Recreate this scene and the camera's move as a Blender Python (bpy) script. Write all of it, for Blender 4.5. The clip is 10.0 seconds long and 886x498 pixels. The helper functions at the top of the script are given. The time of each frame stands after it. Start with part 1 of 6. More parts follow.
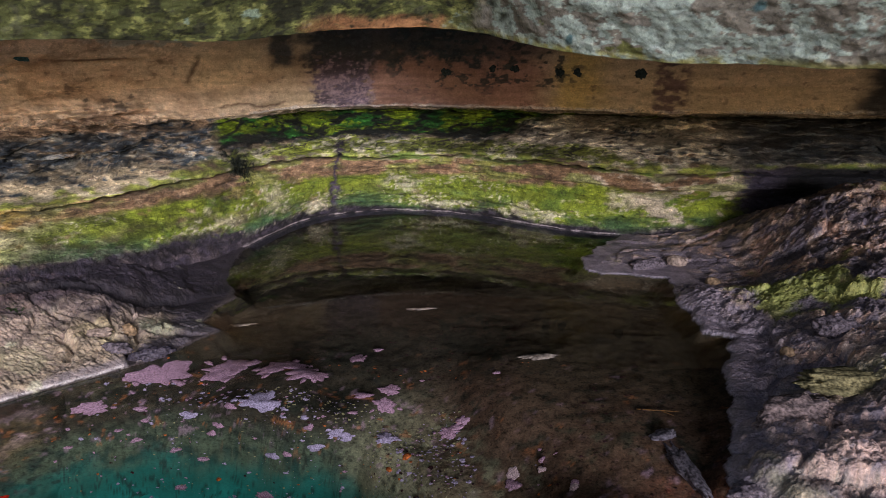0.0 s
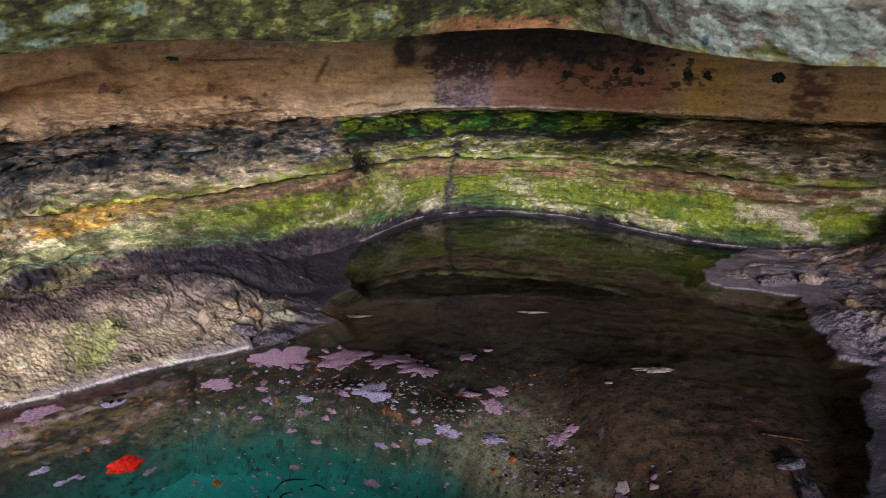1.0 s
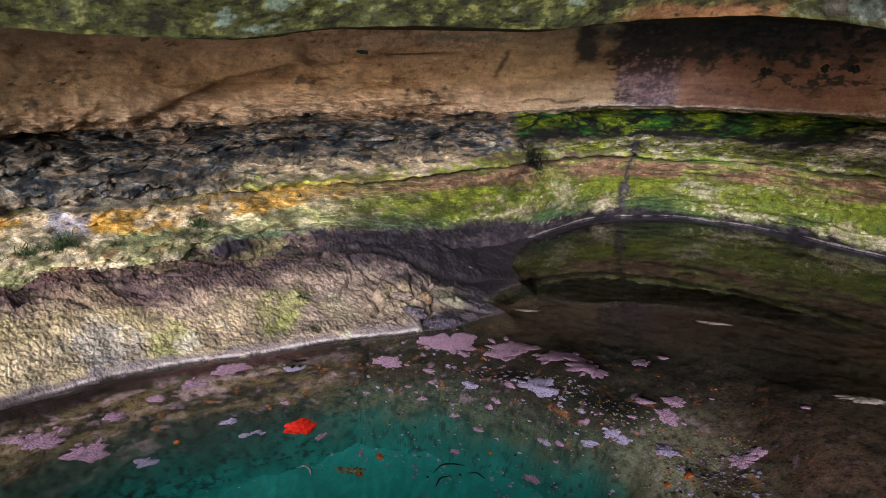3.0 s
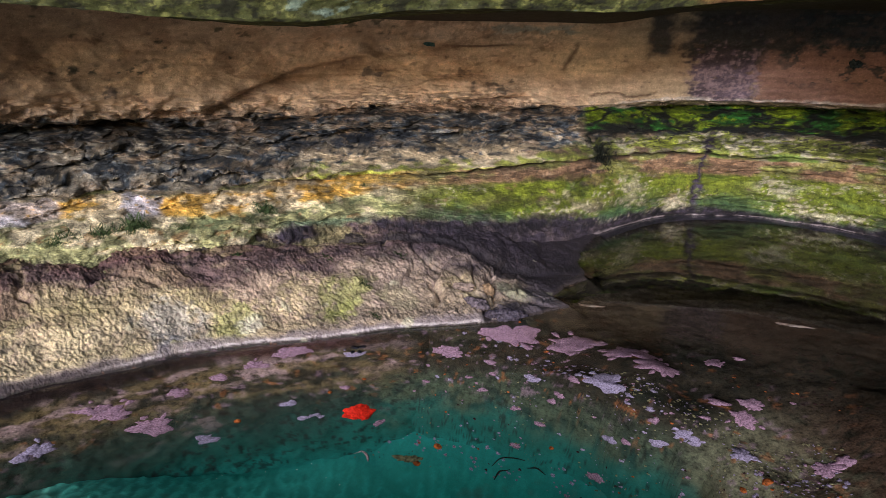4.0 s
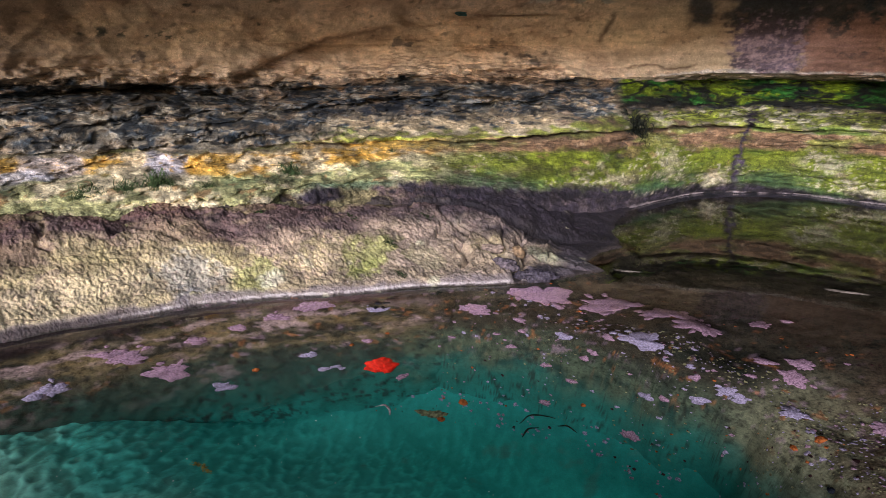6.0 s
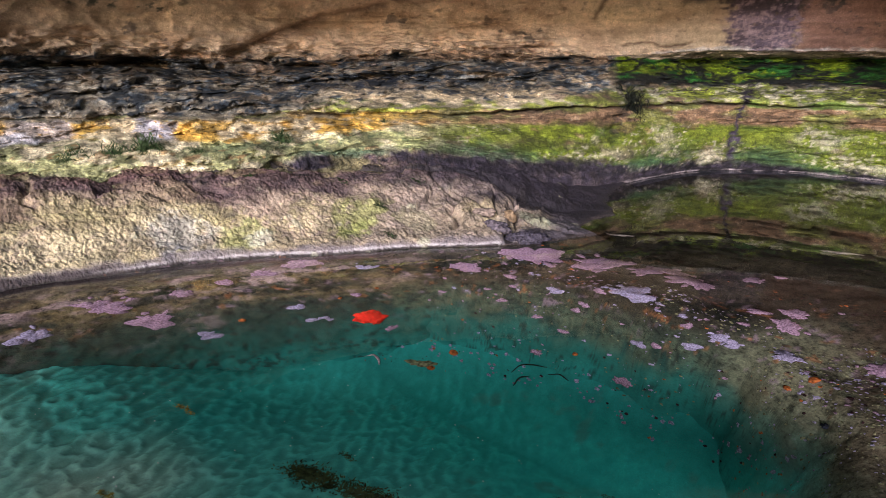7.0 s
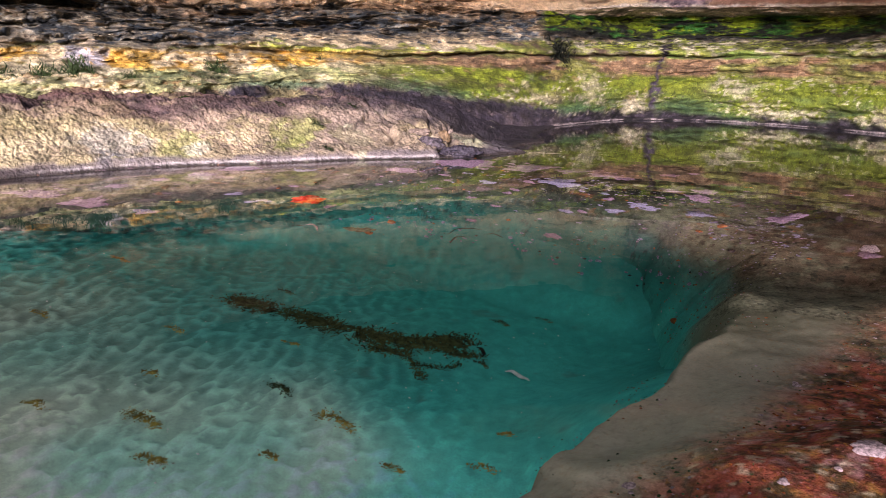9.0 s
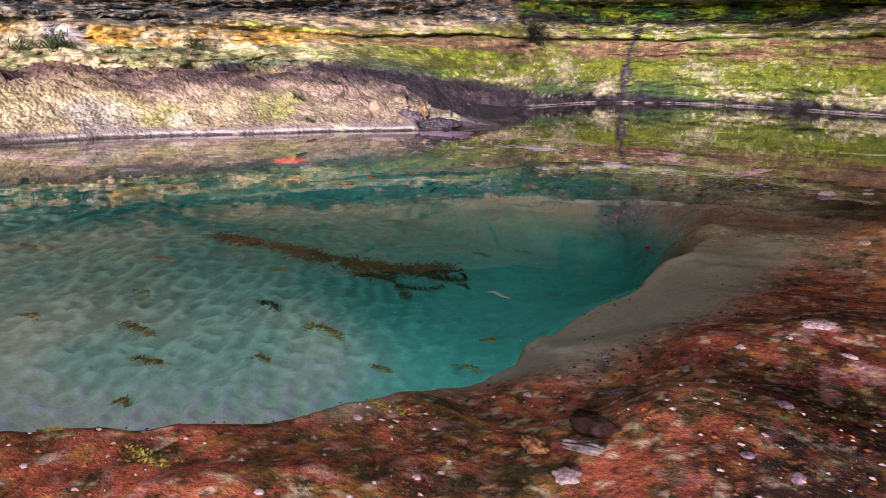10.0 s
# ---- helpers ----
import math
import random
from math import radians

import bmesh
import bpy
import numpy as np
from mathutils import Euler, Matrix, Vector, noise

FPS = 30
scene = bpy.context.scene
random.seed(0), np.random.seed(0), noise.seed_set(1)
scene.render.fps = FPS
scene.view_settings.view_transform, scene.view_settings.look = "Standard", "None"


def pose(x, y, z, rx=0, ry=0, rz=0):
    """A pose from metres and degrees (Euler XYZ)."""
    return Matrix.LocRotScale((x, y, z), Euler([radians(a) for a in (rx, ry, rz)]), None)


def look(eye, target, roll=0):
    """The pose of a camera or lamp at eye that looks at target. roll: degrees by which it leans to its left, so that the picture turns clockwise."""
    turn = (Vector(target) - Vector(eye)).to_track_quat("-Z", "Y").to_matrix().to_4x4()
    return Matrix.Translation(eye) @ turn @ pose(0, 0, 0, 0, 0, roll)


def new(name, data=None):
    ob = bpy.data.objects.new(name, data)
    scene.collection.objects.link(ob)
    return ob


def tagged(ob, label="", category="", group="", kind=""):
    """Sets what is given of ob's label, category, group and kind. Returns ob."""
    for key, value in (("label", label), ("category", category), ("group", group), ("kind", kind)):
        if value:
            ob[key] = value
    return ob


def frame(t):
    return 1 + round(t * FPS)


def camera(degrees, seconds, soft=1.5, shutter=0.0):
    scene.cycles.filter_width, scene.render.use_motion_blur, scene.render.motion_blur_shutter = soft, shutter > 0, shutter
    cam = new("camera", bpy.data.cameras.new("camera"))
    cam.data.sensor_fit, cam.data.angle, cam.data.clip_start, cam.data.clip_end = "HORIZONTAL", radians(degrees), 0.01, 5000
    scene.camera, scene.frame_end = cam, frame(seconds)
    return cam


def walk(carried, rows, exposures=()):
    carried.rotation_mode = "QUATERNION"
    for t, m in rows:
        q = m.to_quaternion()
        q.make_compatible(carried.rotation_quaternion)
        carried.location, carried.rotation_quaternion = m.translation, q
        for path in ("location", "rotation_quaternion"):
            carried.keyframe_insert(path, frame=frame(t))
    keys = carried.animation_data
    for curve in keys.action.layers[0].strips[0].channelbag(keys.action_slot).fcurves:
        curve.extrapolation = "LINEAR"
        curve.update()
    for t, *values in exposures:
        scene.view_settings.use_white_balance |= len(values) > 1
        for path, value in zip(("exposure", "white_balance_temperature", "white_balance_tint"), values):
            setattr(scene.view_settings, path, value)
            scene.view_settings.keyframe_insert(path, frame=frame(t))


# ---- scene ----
cam = camera(67.4, 10.0, soft=0.8)
PATH = [
    (0, (0.216, 0.15, 1.842), (0.088, 2.056, 1.249), 0.2),
    (0.5, (0.189, 0.145, 1.841), (-0.119, 2.03, 1.25), 0.3),
    (1, (0.162, 0.144, 1.833), (-0.282, 2.003, 1.245), 0.3),
    (1.5, (0.138, 0.138, 1.825), (-0.413, 1.969, 1.239), 0.3),
    (2, (0.102, 0.137, 1.805), (-0.568, 1.929, 1.222), 0.4),
    (2.5, (0.067, 0.141, 1.778), (-0.713, 1.888, 1.198), 0.5),
    (3, (0.026, 0.15, 1.729), (-0.852, 1.852, 1.152), 0.4),
    (4.5, (-0.047, 0.211, 1.553), (-1.126, 1.798, 0.988), 0.4),
    (5, (-0.064, 0.23, 1.48), (-1.163, 1.803, 0.917), 0.4),
    (5.5, (-0.068, 0.252, 1.405), (-1.176, 1.818, 0.84), 0.4),
    (7, (0.002, 0.275, 1.063), (-1.108, 1.844, 0.508), 0.4),
    (7.5, (0.05, 0.25, 0.922), (-1.045, 1.831, 0.37), 0.6),
    (8, (0.108, 0.198, 0.783), (-0.95, 1.805, 0.234), 0.6),
    (8.5, (0.147, 0.129, 0.67), (-0.862, 1.767, 0.123), 0.7),
    (9, (0.182, 0.043, 0.584), (-0.777, 1.711, 0.035), 0.8),
    (9.5, (0.205, -0.026, 0.508), (-0.726, 1.657, -0.042), 0.7),
    (10, (0.239, -0.104, 0.442), (-0.656, 1.597, -0.112), 0.8),
]
walk(cam, [(t, look(eye, target, roll)) for t, eye, target, roll in PATH],
     exposures=[(0, -0.18, 5900, 13), (4.5, -0.05, 6000, 13), (7, 0.2, 5950, 14), (10, 0.58, 6400, 26)])

# ---- world, sun, exposure ----
SUN_FROM = Vector((0.26, -0.92, 0.265)).normalized()
world = bpy.data.worlds.new("sky")
scene.world = world
world.use_nodes = True
wn = world.node_tree
sky = wn.nodes.new("ShaderNodeTexSky")
sky.sky_type, sky.sun_disc = "NISHITA", False
sky.sun_elevation = math.asin(SUN_FROM.z)
sky.sun_rotation = math.atan2(SUN_FROM.x, SUN_FROM.y)
sky.air_density, sky.dust_density = 1.0, 2.5
wn.links.new(sky.outputs[0], wn.nodes["Background"].inputs[0])
wn.nodes["Background"].inputs[1].default_value = 0.15
sun = new("sun", bpy.data.lights.new("sun", "SUN"))
sun.data.energy, sun.data.angle, sun.data.color = 4.6, radians(18), (1.0, 0.98, 1.0)
sun.matrix_world = look(SUN_FROM * 30, (0, 0, 0))


# ---- noise on arrays ----
def hashed(ix, iy, iz, seed):
    h = (ix.astype(np.uint32) * np.uint32(374761393) + iy.astype(np.uint32) * np.uint32(668265263)
         + iz.astype(np.uint32) * np.uint32(2246822519) + np.uint32((seed * 3266489917) & 0xFFFFFFFF))
    h = (h ^ (h >> np.uint32(13))) * np.uint32(1274126177)
    h = (h ^ (h >> np.uint32(16))) * np.uint32(2654435761)
    return ((h ^ (h >> np.uint32(15))) & np.uint32(0xFFFFFF)).astype(np.float32) / np.float32(16777215.0)


def grain(x, y, z, seed=0):
    """Smooth noise from -1 to 1."""
    fx, fy, fz = np.floor(x), np.floor(y), np.floor(z)
    ix, iy, iz = fx.astype(np.int64), fy.astype(np.int64), fz.astype(np.int64)
    ax, ay, az = (x - fx), (y - fy), (z - fz)
    ax, ay, az = (a * a * (3 - 2 * a) for a in (ax, ay, az))
    total = 0
    for dx in (0, 1):
        for dy in (0, 1):
            for dz in (0, 1):
                w = (ax if dx else 1 - ax) * (ay if dy else 1 - ay) * (az if dz else 1 - az)
                total = total + w * hashed(ix + dx, iy + dy, iz + dz, seed)
    return (total * 2 - 1).astype(np.float32)


def fbm(x, y, z, scale, octaves=4, seed=0, gain=0.5):
    total, amp, norm = 0, 1.0, 0.0
    for o in range(octaves):
        k = scale * 2.03 ** o
        total = total + amp * grain(x * k + 13.1 * o, y * k + 7.7 * o, z * k + 3.3 * o, seed + o)
        norm += amp
        amp *= gain
    return total / norm


def ridge(x, y, z, scale, octaves=3, seed=0):
    """0 in the open, 1 along winding lines."""
    return 1 - np.abs(fbm(x, y, z, scale, octaves, seed)) * 2.2


def step(a, b, x):
    t = np.clip((x - a) / (b - a), 0, 1)
    return t * t * (3 - 2 * t)


def mix(c, d, f):
    """From c to d by f."""
    f = np.clip(f, 0, 1)[..., None]
    return c * (1 - f) + np.asarray(d, np.float32) * f


def cells(x, y, scale, seed=0):
    """Cells round scattered points: how far from a border (0: on it), and a number of its own for each cell."""
    x, y = x * scale, y * scale
    fx, fy = np.floor(x).astype(np.int64), np.floor(y).astype(np.int64)
    best, second = np.full(x.shape, 9.0, np.float32), np.full(x.shape, 9.0, np.float32)
    mark, zero = np.zeros(x.shape, np.float32), np.zeros_like(fx)
    for dx in (-1, 0, 1):
        for dy in (-1, 0, 1):
            px = fx + dx + hashed(fx + dx, fy + dy, zero, seed)
            py = fy + dy + hashed(fx + dx, fy + dy, zero, seed + 5)
            d = np.hypot(px - x, py - y).astype(np.float32)
            mark = np.where(d < best, hashed(fx + dx, fy + dy, zero, seed + 9), mark)
            second = np.minimum(second, np.maximum(best, d))
            best = np.minimum(best, d)
    return second - best, mark


# ---- meshes ----
def grid_mesh(name, co, colour=None, keep=None, grit=None):
    """A mesh object from an array of places (rows, columns, 3). keep: which quads to keep. grit: how coarse the grain is."""
    rows, cols = co.shape[:2]
    idx = np.arange(rows * cols).reshape(rows, cols)
    quads = np.stack([idx[:-1, :-1], idx[:-1, 1:], idx[1:, 1:], idx[1:, :-1]], -1).reshape(-1, 4)
    if keep is not None:
        quads = quads[keep.reshape(-1)]
    used = np.unique(quads)
    back = np.zeros(rows * cols, np.int64)
    back[used] = np.arange(len(used))
    quads = back[quads]
    me = bpy.data.meshes.new(name)
    me.vertices.add(len(used))
    me.vertices.foreach_set("co", co.reshape(-1, 3)[used].astype(np.float32).ravel())
    me.loops.add(quads.size)
    me.loops.foreach_set("vertex_index", quads.astype(np.int32).ravel())
    me.polygons.add(len(quads))
    me.polygons.foreach_set("loop_start", np.arange(0, quads.size, 4, dtype=np.int32))
    me.polygons.foreach_set("loop_total", np.full(len(quads), 4, np.int32))
    me.update(calc_edges=True)
    me.polygons.foreach_set("use_smooth", np.ones(len(quads), bool))
    if colour is not None:
        layer = me.color_attributes.new("tint", "FLOAT_COLOR", "POINT")
        rgba = np.ones((len(used), 4), np.float32)
        rgba[:, :3] = np.clip(colour.reshape(-1, 3)[used], 0.004, 0.9)
        if grit is not None:
            rgba[:, 3] = np.clip(grit.reshape(-1)[used], 0, 1)
        layer.data.foreach_set("color", rgba.ravel())
    return new(name, me)


def part(name, bm, material, parent=None, label=""):
    me = bpy.data.meshes.new(name)
    bm.to_mesh(me)
    bm.free()
    for p in me.polygons:
        p.use_smooth = True
    ob = new(name, me)
    me.materials.append(material)
    ob.parent = parent
    return tagged(ob, label)


# ---- materials ----
def shader(name, rough=0.8, colour=None, specular=0.4):
    m = bpy.data.materials.new(name)
    m.use_nodes = True
    b = m.node_tree.nodes["Principled BSDF"]
    b.inputs["Roughness"].default_value = rough
    b.inputs["Specular IOR Level"].default_value = specular
    if colour:
        b.inputs["Base Color"].default_value = (*colour, 1)
    return m, m.node_tree, b


def rock_material(name, rough, pit_scale=0.0, pit=0.0, fine=130.0, fine_height=0.004, contrast=0.5, specular=0.35, fleck=0.0, soot=0.0, wrinkle=0.0, spots=()):
    """Colour from the mesh's own tint, broken up by two sizes of grain, with fine relief."""
    m, nt, b = shader(name, rough, specular=specular)
    coord = nt.nodes.new("ShaderNodeTexCoord")
    tint = nt.nodes.new("ShaderNodeVertexColor")
    tint.layer_name = "tint"
    big, small = nt.nodes.new("ShaderNodeTexNoise"), nt.nodes.new("ShaderNodeTexNoise")
    for n, s in ((big, fine * 0.22), (small, fine)):
        n.inputs["Scale"].default_value, n.inputs["Detail"].default_value = s, 5
        n.inputs["Roughness"].default_value = 0.62
        nt.links.new(coord.outputs["Object"], n.inputs["Vector"])
    add = nt.nodes.new("ShaderNodeMath")
    add.operation = "ADD"
    nt.links.new(big.outputs["Fac"], add.inputs[0])
    nt.links.new(small.outputs["Fac"], add.inputs[1])
    span = nt.nodes.new("ShaderNodeMapRange")
    span.inputs["From Min"].default_value, span.inputs["From Max"].default_value = 0.6, 1.4
    span.inputs["To Min"].default_value, span.inputs["To Max"].default_value = 1 - contrast, 1 + contrast
    nt.links.new(add.outputs[0], span.inputs["Value"])
    scale = nt.nodes.new("ShaderNodeVectorMath")
    scale.operation = "SCALE"
    nt.links.new(tint.outputs["Color"], scale.inputs[0])
    even = nt.nodes.new("ShaderNodeMix")
    even.inputs["A"].default_value = 1.0
    nt.links.new(tint.outputs["Alpha"], even.inputs["Factor"])
    nt.links.new(span.outputs[0], even.inputs["B"])
    nt.links.new(even.outputs[0], scale.inputs["Scale"])
    last = scale.outputs[0]
    for amount, size, low, high, times in ((soot, fine * 0.55, 0.56, 0.66, 0.22), (fleck, fine * 1.3, 0.60, 0.67, 2.3)):
        if not amount:
            continue
        blots, cut, blend = (nt.nodes.new(k) for k in ("ShaderNodeTexNoise", "ShaderNodeMapRange", "ShaderNodeMix"))
        blots.inputs["Scale"].default_value, blots.inputs["Detail"].default_value = size, 3
        nt.links.new(coord.outputs["Object"], blots.inputs["Vector"])
        cut.inputs["From Min"].default_value, cut.inputs["From Max"].default_value = low, high
        cut.inputs["To Max"].default_value = amount
        nt.links.new(blots.outputs["Fac"], cut.inputs["Value"])
        blend.data_type = "RGBA"
        less = nt.nodes.new("ShaderNodeMath")
        less.operation = "MULTIPLY"
        nt.links.new(cut.outputs[0], less.inputs[0])
        nt.links.new(tint.outputs["Alpha"], less.inputs[1])
        nt.links.new(less.outputs[0], blend.inputs["Factor"])
        nt.links.new(last, blend.inputs[6])
        other = nt.nodes.new("ShaderNodeVectorMath")
        other.operation = "SCALE"
        other.inputs["Scale"].default_value = times
        nt.links.new(last, other.inputs[0])
        nt.links.new(other.outputs[0], blend.inputs[7])
        last = blend.outputs[2]
    for size, low, high, paint, amount in spots:
        dots, cut, blend = (nt.nodes.new(k) for k in ("ShaderNodeTexNoise", "ShaderNodeMapRange", "ShaderNodeMix"))
        dots.inputs["Scale"].default_value, dots.inputs["Detail"].default_value = size, 3
        nt.links.new(coord.outputs["Object"], dots.inputs["Vector"])
        cut.inputs["From Min"].default_value, cut.inputs["From Max"].default_value, cut.inputs["To Max"].default_value = low, high, amount
        nt.links.new(dots.outputs["Fac"], cut.inputs["Value"])
        blend.data_type = "RGBA"
        less = nt.nodes.new("ShaderNodeMath")
        less.operation = "MULTIPLY"
        nt.links.new(cut.outputs[0], less.inputs[0])
        nt.links.new(tint.outputs["Alpha"], less.inputs[1])
        nt.links.new(less.outputs[0], blend.inputs["Factor"])
        nt.links.new(last, blend.inputs[6])
        blend.inputs[7].default_value = (*paint, 1)
        last = blend.outputs[2]
    fold = None
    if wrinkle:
        # short slanting pits, darkened for growth and for the shade inside them
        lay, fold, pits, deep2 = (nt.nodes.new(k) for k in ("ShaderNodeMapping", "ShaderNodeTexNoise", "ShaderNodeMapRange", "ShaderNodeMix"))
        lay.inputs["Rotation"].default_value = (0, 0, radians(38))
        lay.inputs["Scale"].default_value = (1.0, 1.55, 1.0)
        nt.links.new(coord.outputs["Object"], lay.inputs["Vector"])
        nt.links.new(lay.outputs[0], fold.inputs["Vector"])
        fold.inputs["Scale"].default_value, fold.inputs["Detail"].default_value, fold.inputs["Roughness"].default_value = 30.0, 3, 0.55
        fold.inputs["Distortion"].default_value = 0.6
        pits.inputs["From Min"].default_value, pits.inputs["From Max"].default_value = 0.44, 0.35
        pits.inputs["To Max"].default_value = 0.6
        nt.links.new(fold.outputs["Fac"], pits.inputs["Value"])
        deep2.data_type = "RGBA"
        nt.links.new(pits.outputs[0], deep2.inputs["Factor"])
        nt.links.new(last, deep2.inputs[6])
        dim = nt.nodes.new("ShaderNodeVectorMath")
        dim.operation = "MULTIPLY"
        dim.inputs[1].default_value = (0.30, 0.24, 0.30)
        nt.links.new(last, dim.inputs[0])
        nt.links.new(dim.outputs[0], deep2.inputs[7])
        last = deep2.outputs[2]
    nt.links.new(last, b.inputs["Base Color"])
    bump = nt.nodes.new("ShaderNodeBump")
    bump.inputs["Strength"].default_value, bump.inputs["Distance"].default_value = 0.8, fine_height
    nt.links.new(add.outputs[0], bump.inputs["Height"])
    nt.links.new(tint.outputs["Alpha"], bump.inputs["Strength"])
    if fold:
        wave = nt.nodes.new("ShaderNodeBump")
        wave.inputs["Strength"].default_value, wave.inputs["Distance"].default_value = 1.0, wrinkle
        nt.links.new(fold.outputs["Fac"], wave.inputs["Height"])
        nt.links.new(bump.outputs[0], wave.inputs["Normal"])
        nt.links.new(wave.outputs[0], b.inputs["Normal"])
    elif pit:
        v = nt.nodes.new("ShaderNodeTexVoronoi")
        v.inputs["Scale"].default_value = pit_scale
        nt.links.new(coord.outputs["Object"], v.inputs["Vector"])
        deep = nt.nodes.new("ShaderNodeBump")
        deep.inputs["Strength"].default_value, deep.inputs["Distance"].default_value = 0.7, pit
        nt.links.new(v.outputs["Distance"], deep.inputs["Height"])
        nt.links.new(bump.outputs[0], deep.inputs["Normal"])
        nt.links.new(deep.outputs[0], b.inputs["Normal"])
    else:
        nt.links.new(bump.outputs[0], b.inputs["Normal"])
    return m


ROCK_WALL = rock_material("layered_rock", 0.85, fine=75, fine_height=0.014, contrast=0.95, fleck=0.75, soot=0.6)
ROCK_ROOF = rock_material("lichen_rock", 0.9, fine=60, fine_height=0.0035, contrast=0.55, specular=0.2, fleck=0.2, soot=0.5)
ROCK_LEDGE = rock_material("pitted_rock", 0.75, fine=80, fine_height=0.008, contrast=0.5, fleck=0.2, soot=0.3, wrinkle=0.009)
ROCK_WET = rock_material("wet_rock", 0.55, fine=70, fine_height=0.008, contrast=0.7, specular=0.35, fleck=0.3, soot=0.35, pit_scale=60, pit=0.006)
ROCK_BED = rock_material("drowned_rock", 0.9, fine=75, fine_height=0.006, contrast=0.85, specular=0.1, fleck=0.25, soot=0.7)
ROCK_RIM = rock_material("red_rim_rock", 0.9, fine=120, fine_height=0.006, contrast=0.6, specular=0.1, fleck=0.2, soot=0.5,
                         spots=((75, 0.60, 0.68, (0.38, 0.15, 0.025), 0.6), (120, 0.62, 0.70, (0.44, 0.17, 0.16), 0.6), (48, 0.62, 0.72, (0.030, 0.022, 0.010), 0.7)))
SAND = rock_material("rippled_sand", 0.95, fine=150, fine_height=0.002, contrast=0.22, specular=0.1)

WATER, nt, b = shader("still_water", 0.0, (0.86, 0.99, 0.96))
nt.nodes.remove(b)
coord, swell, bump = (nt.nodes.new(k) for k in ("ShaderNodeTexCoord", "ShaderNodeTexNoise", "ShaderNodeBump"))
swell.inputs["Scale"].default_value, swell.inputs["Detail"].default_value = 5.0, 2
bump.inputs["Strength"].default_value, bump.inputs["Distance"].default_value = 0.15, 0.004
nt.links.new(coord.outputs["Object"], swell.inputs["Vector"])
nt.links.new(swell.outputs["Fac"], bump.inputs["Height"])
clear, mirror, fresnel, weaker, blend = (nt.nodes.new(k) for k in ("ShaderNodeBsdfRefraction", "ShaderNodeBsdfGlossy", "ShaderNodeFresnel", "ShaderNodeMath", "ShaderNodeMixShader"))
clear.inputs["IOR"].default_value = fresnel.inputs["IOR"].default_value = 1.33
clear.inputs["Roughness"].default_value = mirror.inputs["Roughness"].default_value = 0.0
clear.inputs["Color"].default_value, mirror.inputs["Color"].default_value = (0.95, 1.0, 0.985, 1), (1, 1, 1, 1)
weaker.operation = "POWER"  # as through a polarising filter: little from above, nearly all at a grazing angle
weaker.inputs[1].default_value = 1.09
for node in (clear, mirror, fresnel):
    nt.links.new(bump.outputs[0], node.inputs["Normal"])
nt.links.new(fresnel.outputs[0], weaker.inputs[0])
nt.links.new(weaker.outputs[0], blend.inputs["Fac"])
nt.links.new(clear.outputs[0], blend.inputs[1])
nt.links.new(mirror.outputs[0], blend.inputs[2])
nt.links.new(blend.outputs[0], nt.nodes["Material Output"].inputs["Surface"])


# ---- the lie of the land: one height for every place on the plan ----
LEDGE_SHORE = [(-9, -2.0), (-3.75, -0.9), (-3.62, 0.4), (-3.45, 1.3), (-3.23, 1.9), (-3.06, 2.22), (-2.83, 2.54), (-2.52, 2.88),
               (-2.22, 3.22), (-1.87, 3.56), (-1.77, 3.70), (-1.66, 3.88), (-1.55, 4.12), (-1.70, 4.24), (-1.71, 4.48), (-1.64, 4.72),
               (-1.86, 5.08), (-1.97, 5.5), (-2.02, 5.95), (-3.0, 7.6), (-9, 7.6)]
RIGHT_SHORE = [(9, 7.6), (1.9, 7.2), (1.40, 6.45), (1.06, 5.90), (1.05, 5.62), (1.18, 5.46), (1.70, 5.40), (1.66, 4.75), (1.68, 4.32),
               (1.80, 4.24), (1.60, 3.76), (1.54, 3.40), (1.45, 3.05), (1.34, 2.75), (1.42, 2.3), (1.55, 1.7), (1.7, 0.6), (1.8, -0.9), (9, -2)]
DEEP_RIM = [(-0.72, 0.38), (-0.62, 0.46), (-0.48, 0.58), (-0.37, 0.74), (-0.29, 1.0), (-0.24, 1.32), (-0.18, 1.56), (-0.11, 1.84), (-0.05, 2.14),
            (0.03, 2.5), (0.0, 2.9), (-0.2, 3.15), (-0.45, 3.26), (-0.75, 3.32), (-1.1, 3.40), (-1.5, 3.42), (-1.85, 3.30), (-2.2, 3.08),
            (-2.5, 2.86), (-2.8, 2.55), (-3.03, 2.22), (-3.2, 1.88), (-3.43, 1.3), (-3.6, 0.4), (-3.5, -0.6), (-1.6, -0.4), (-0.95, 0.15)]
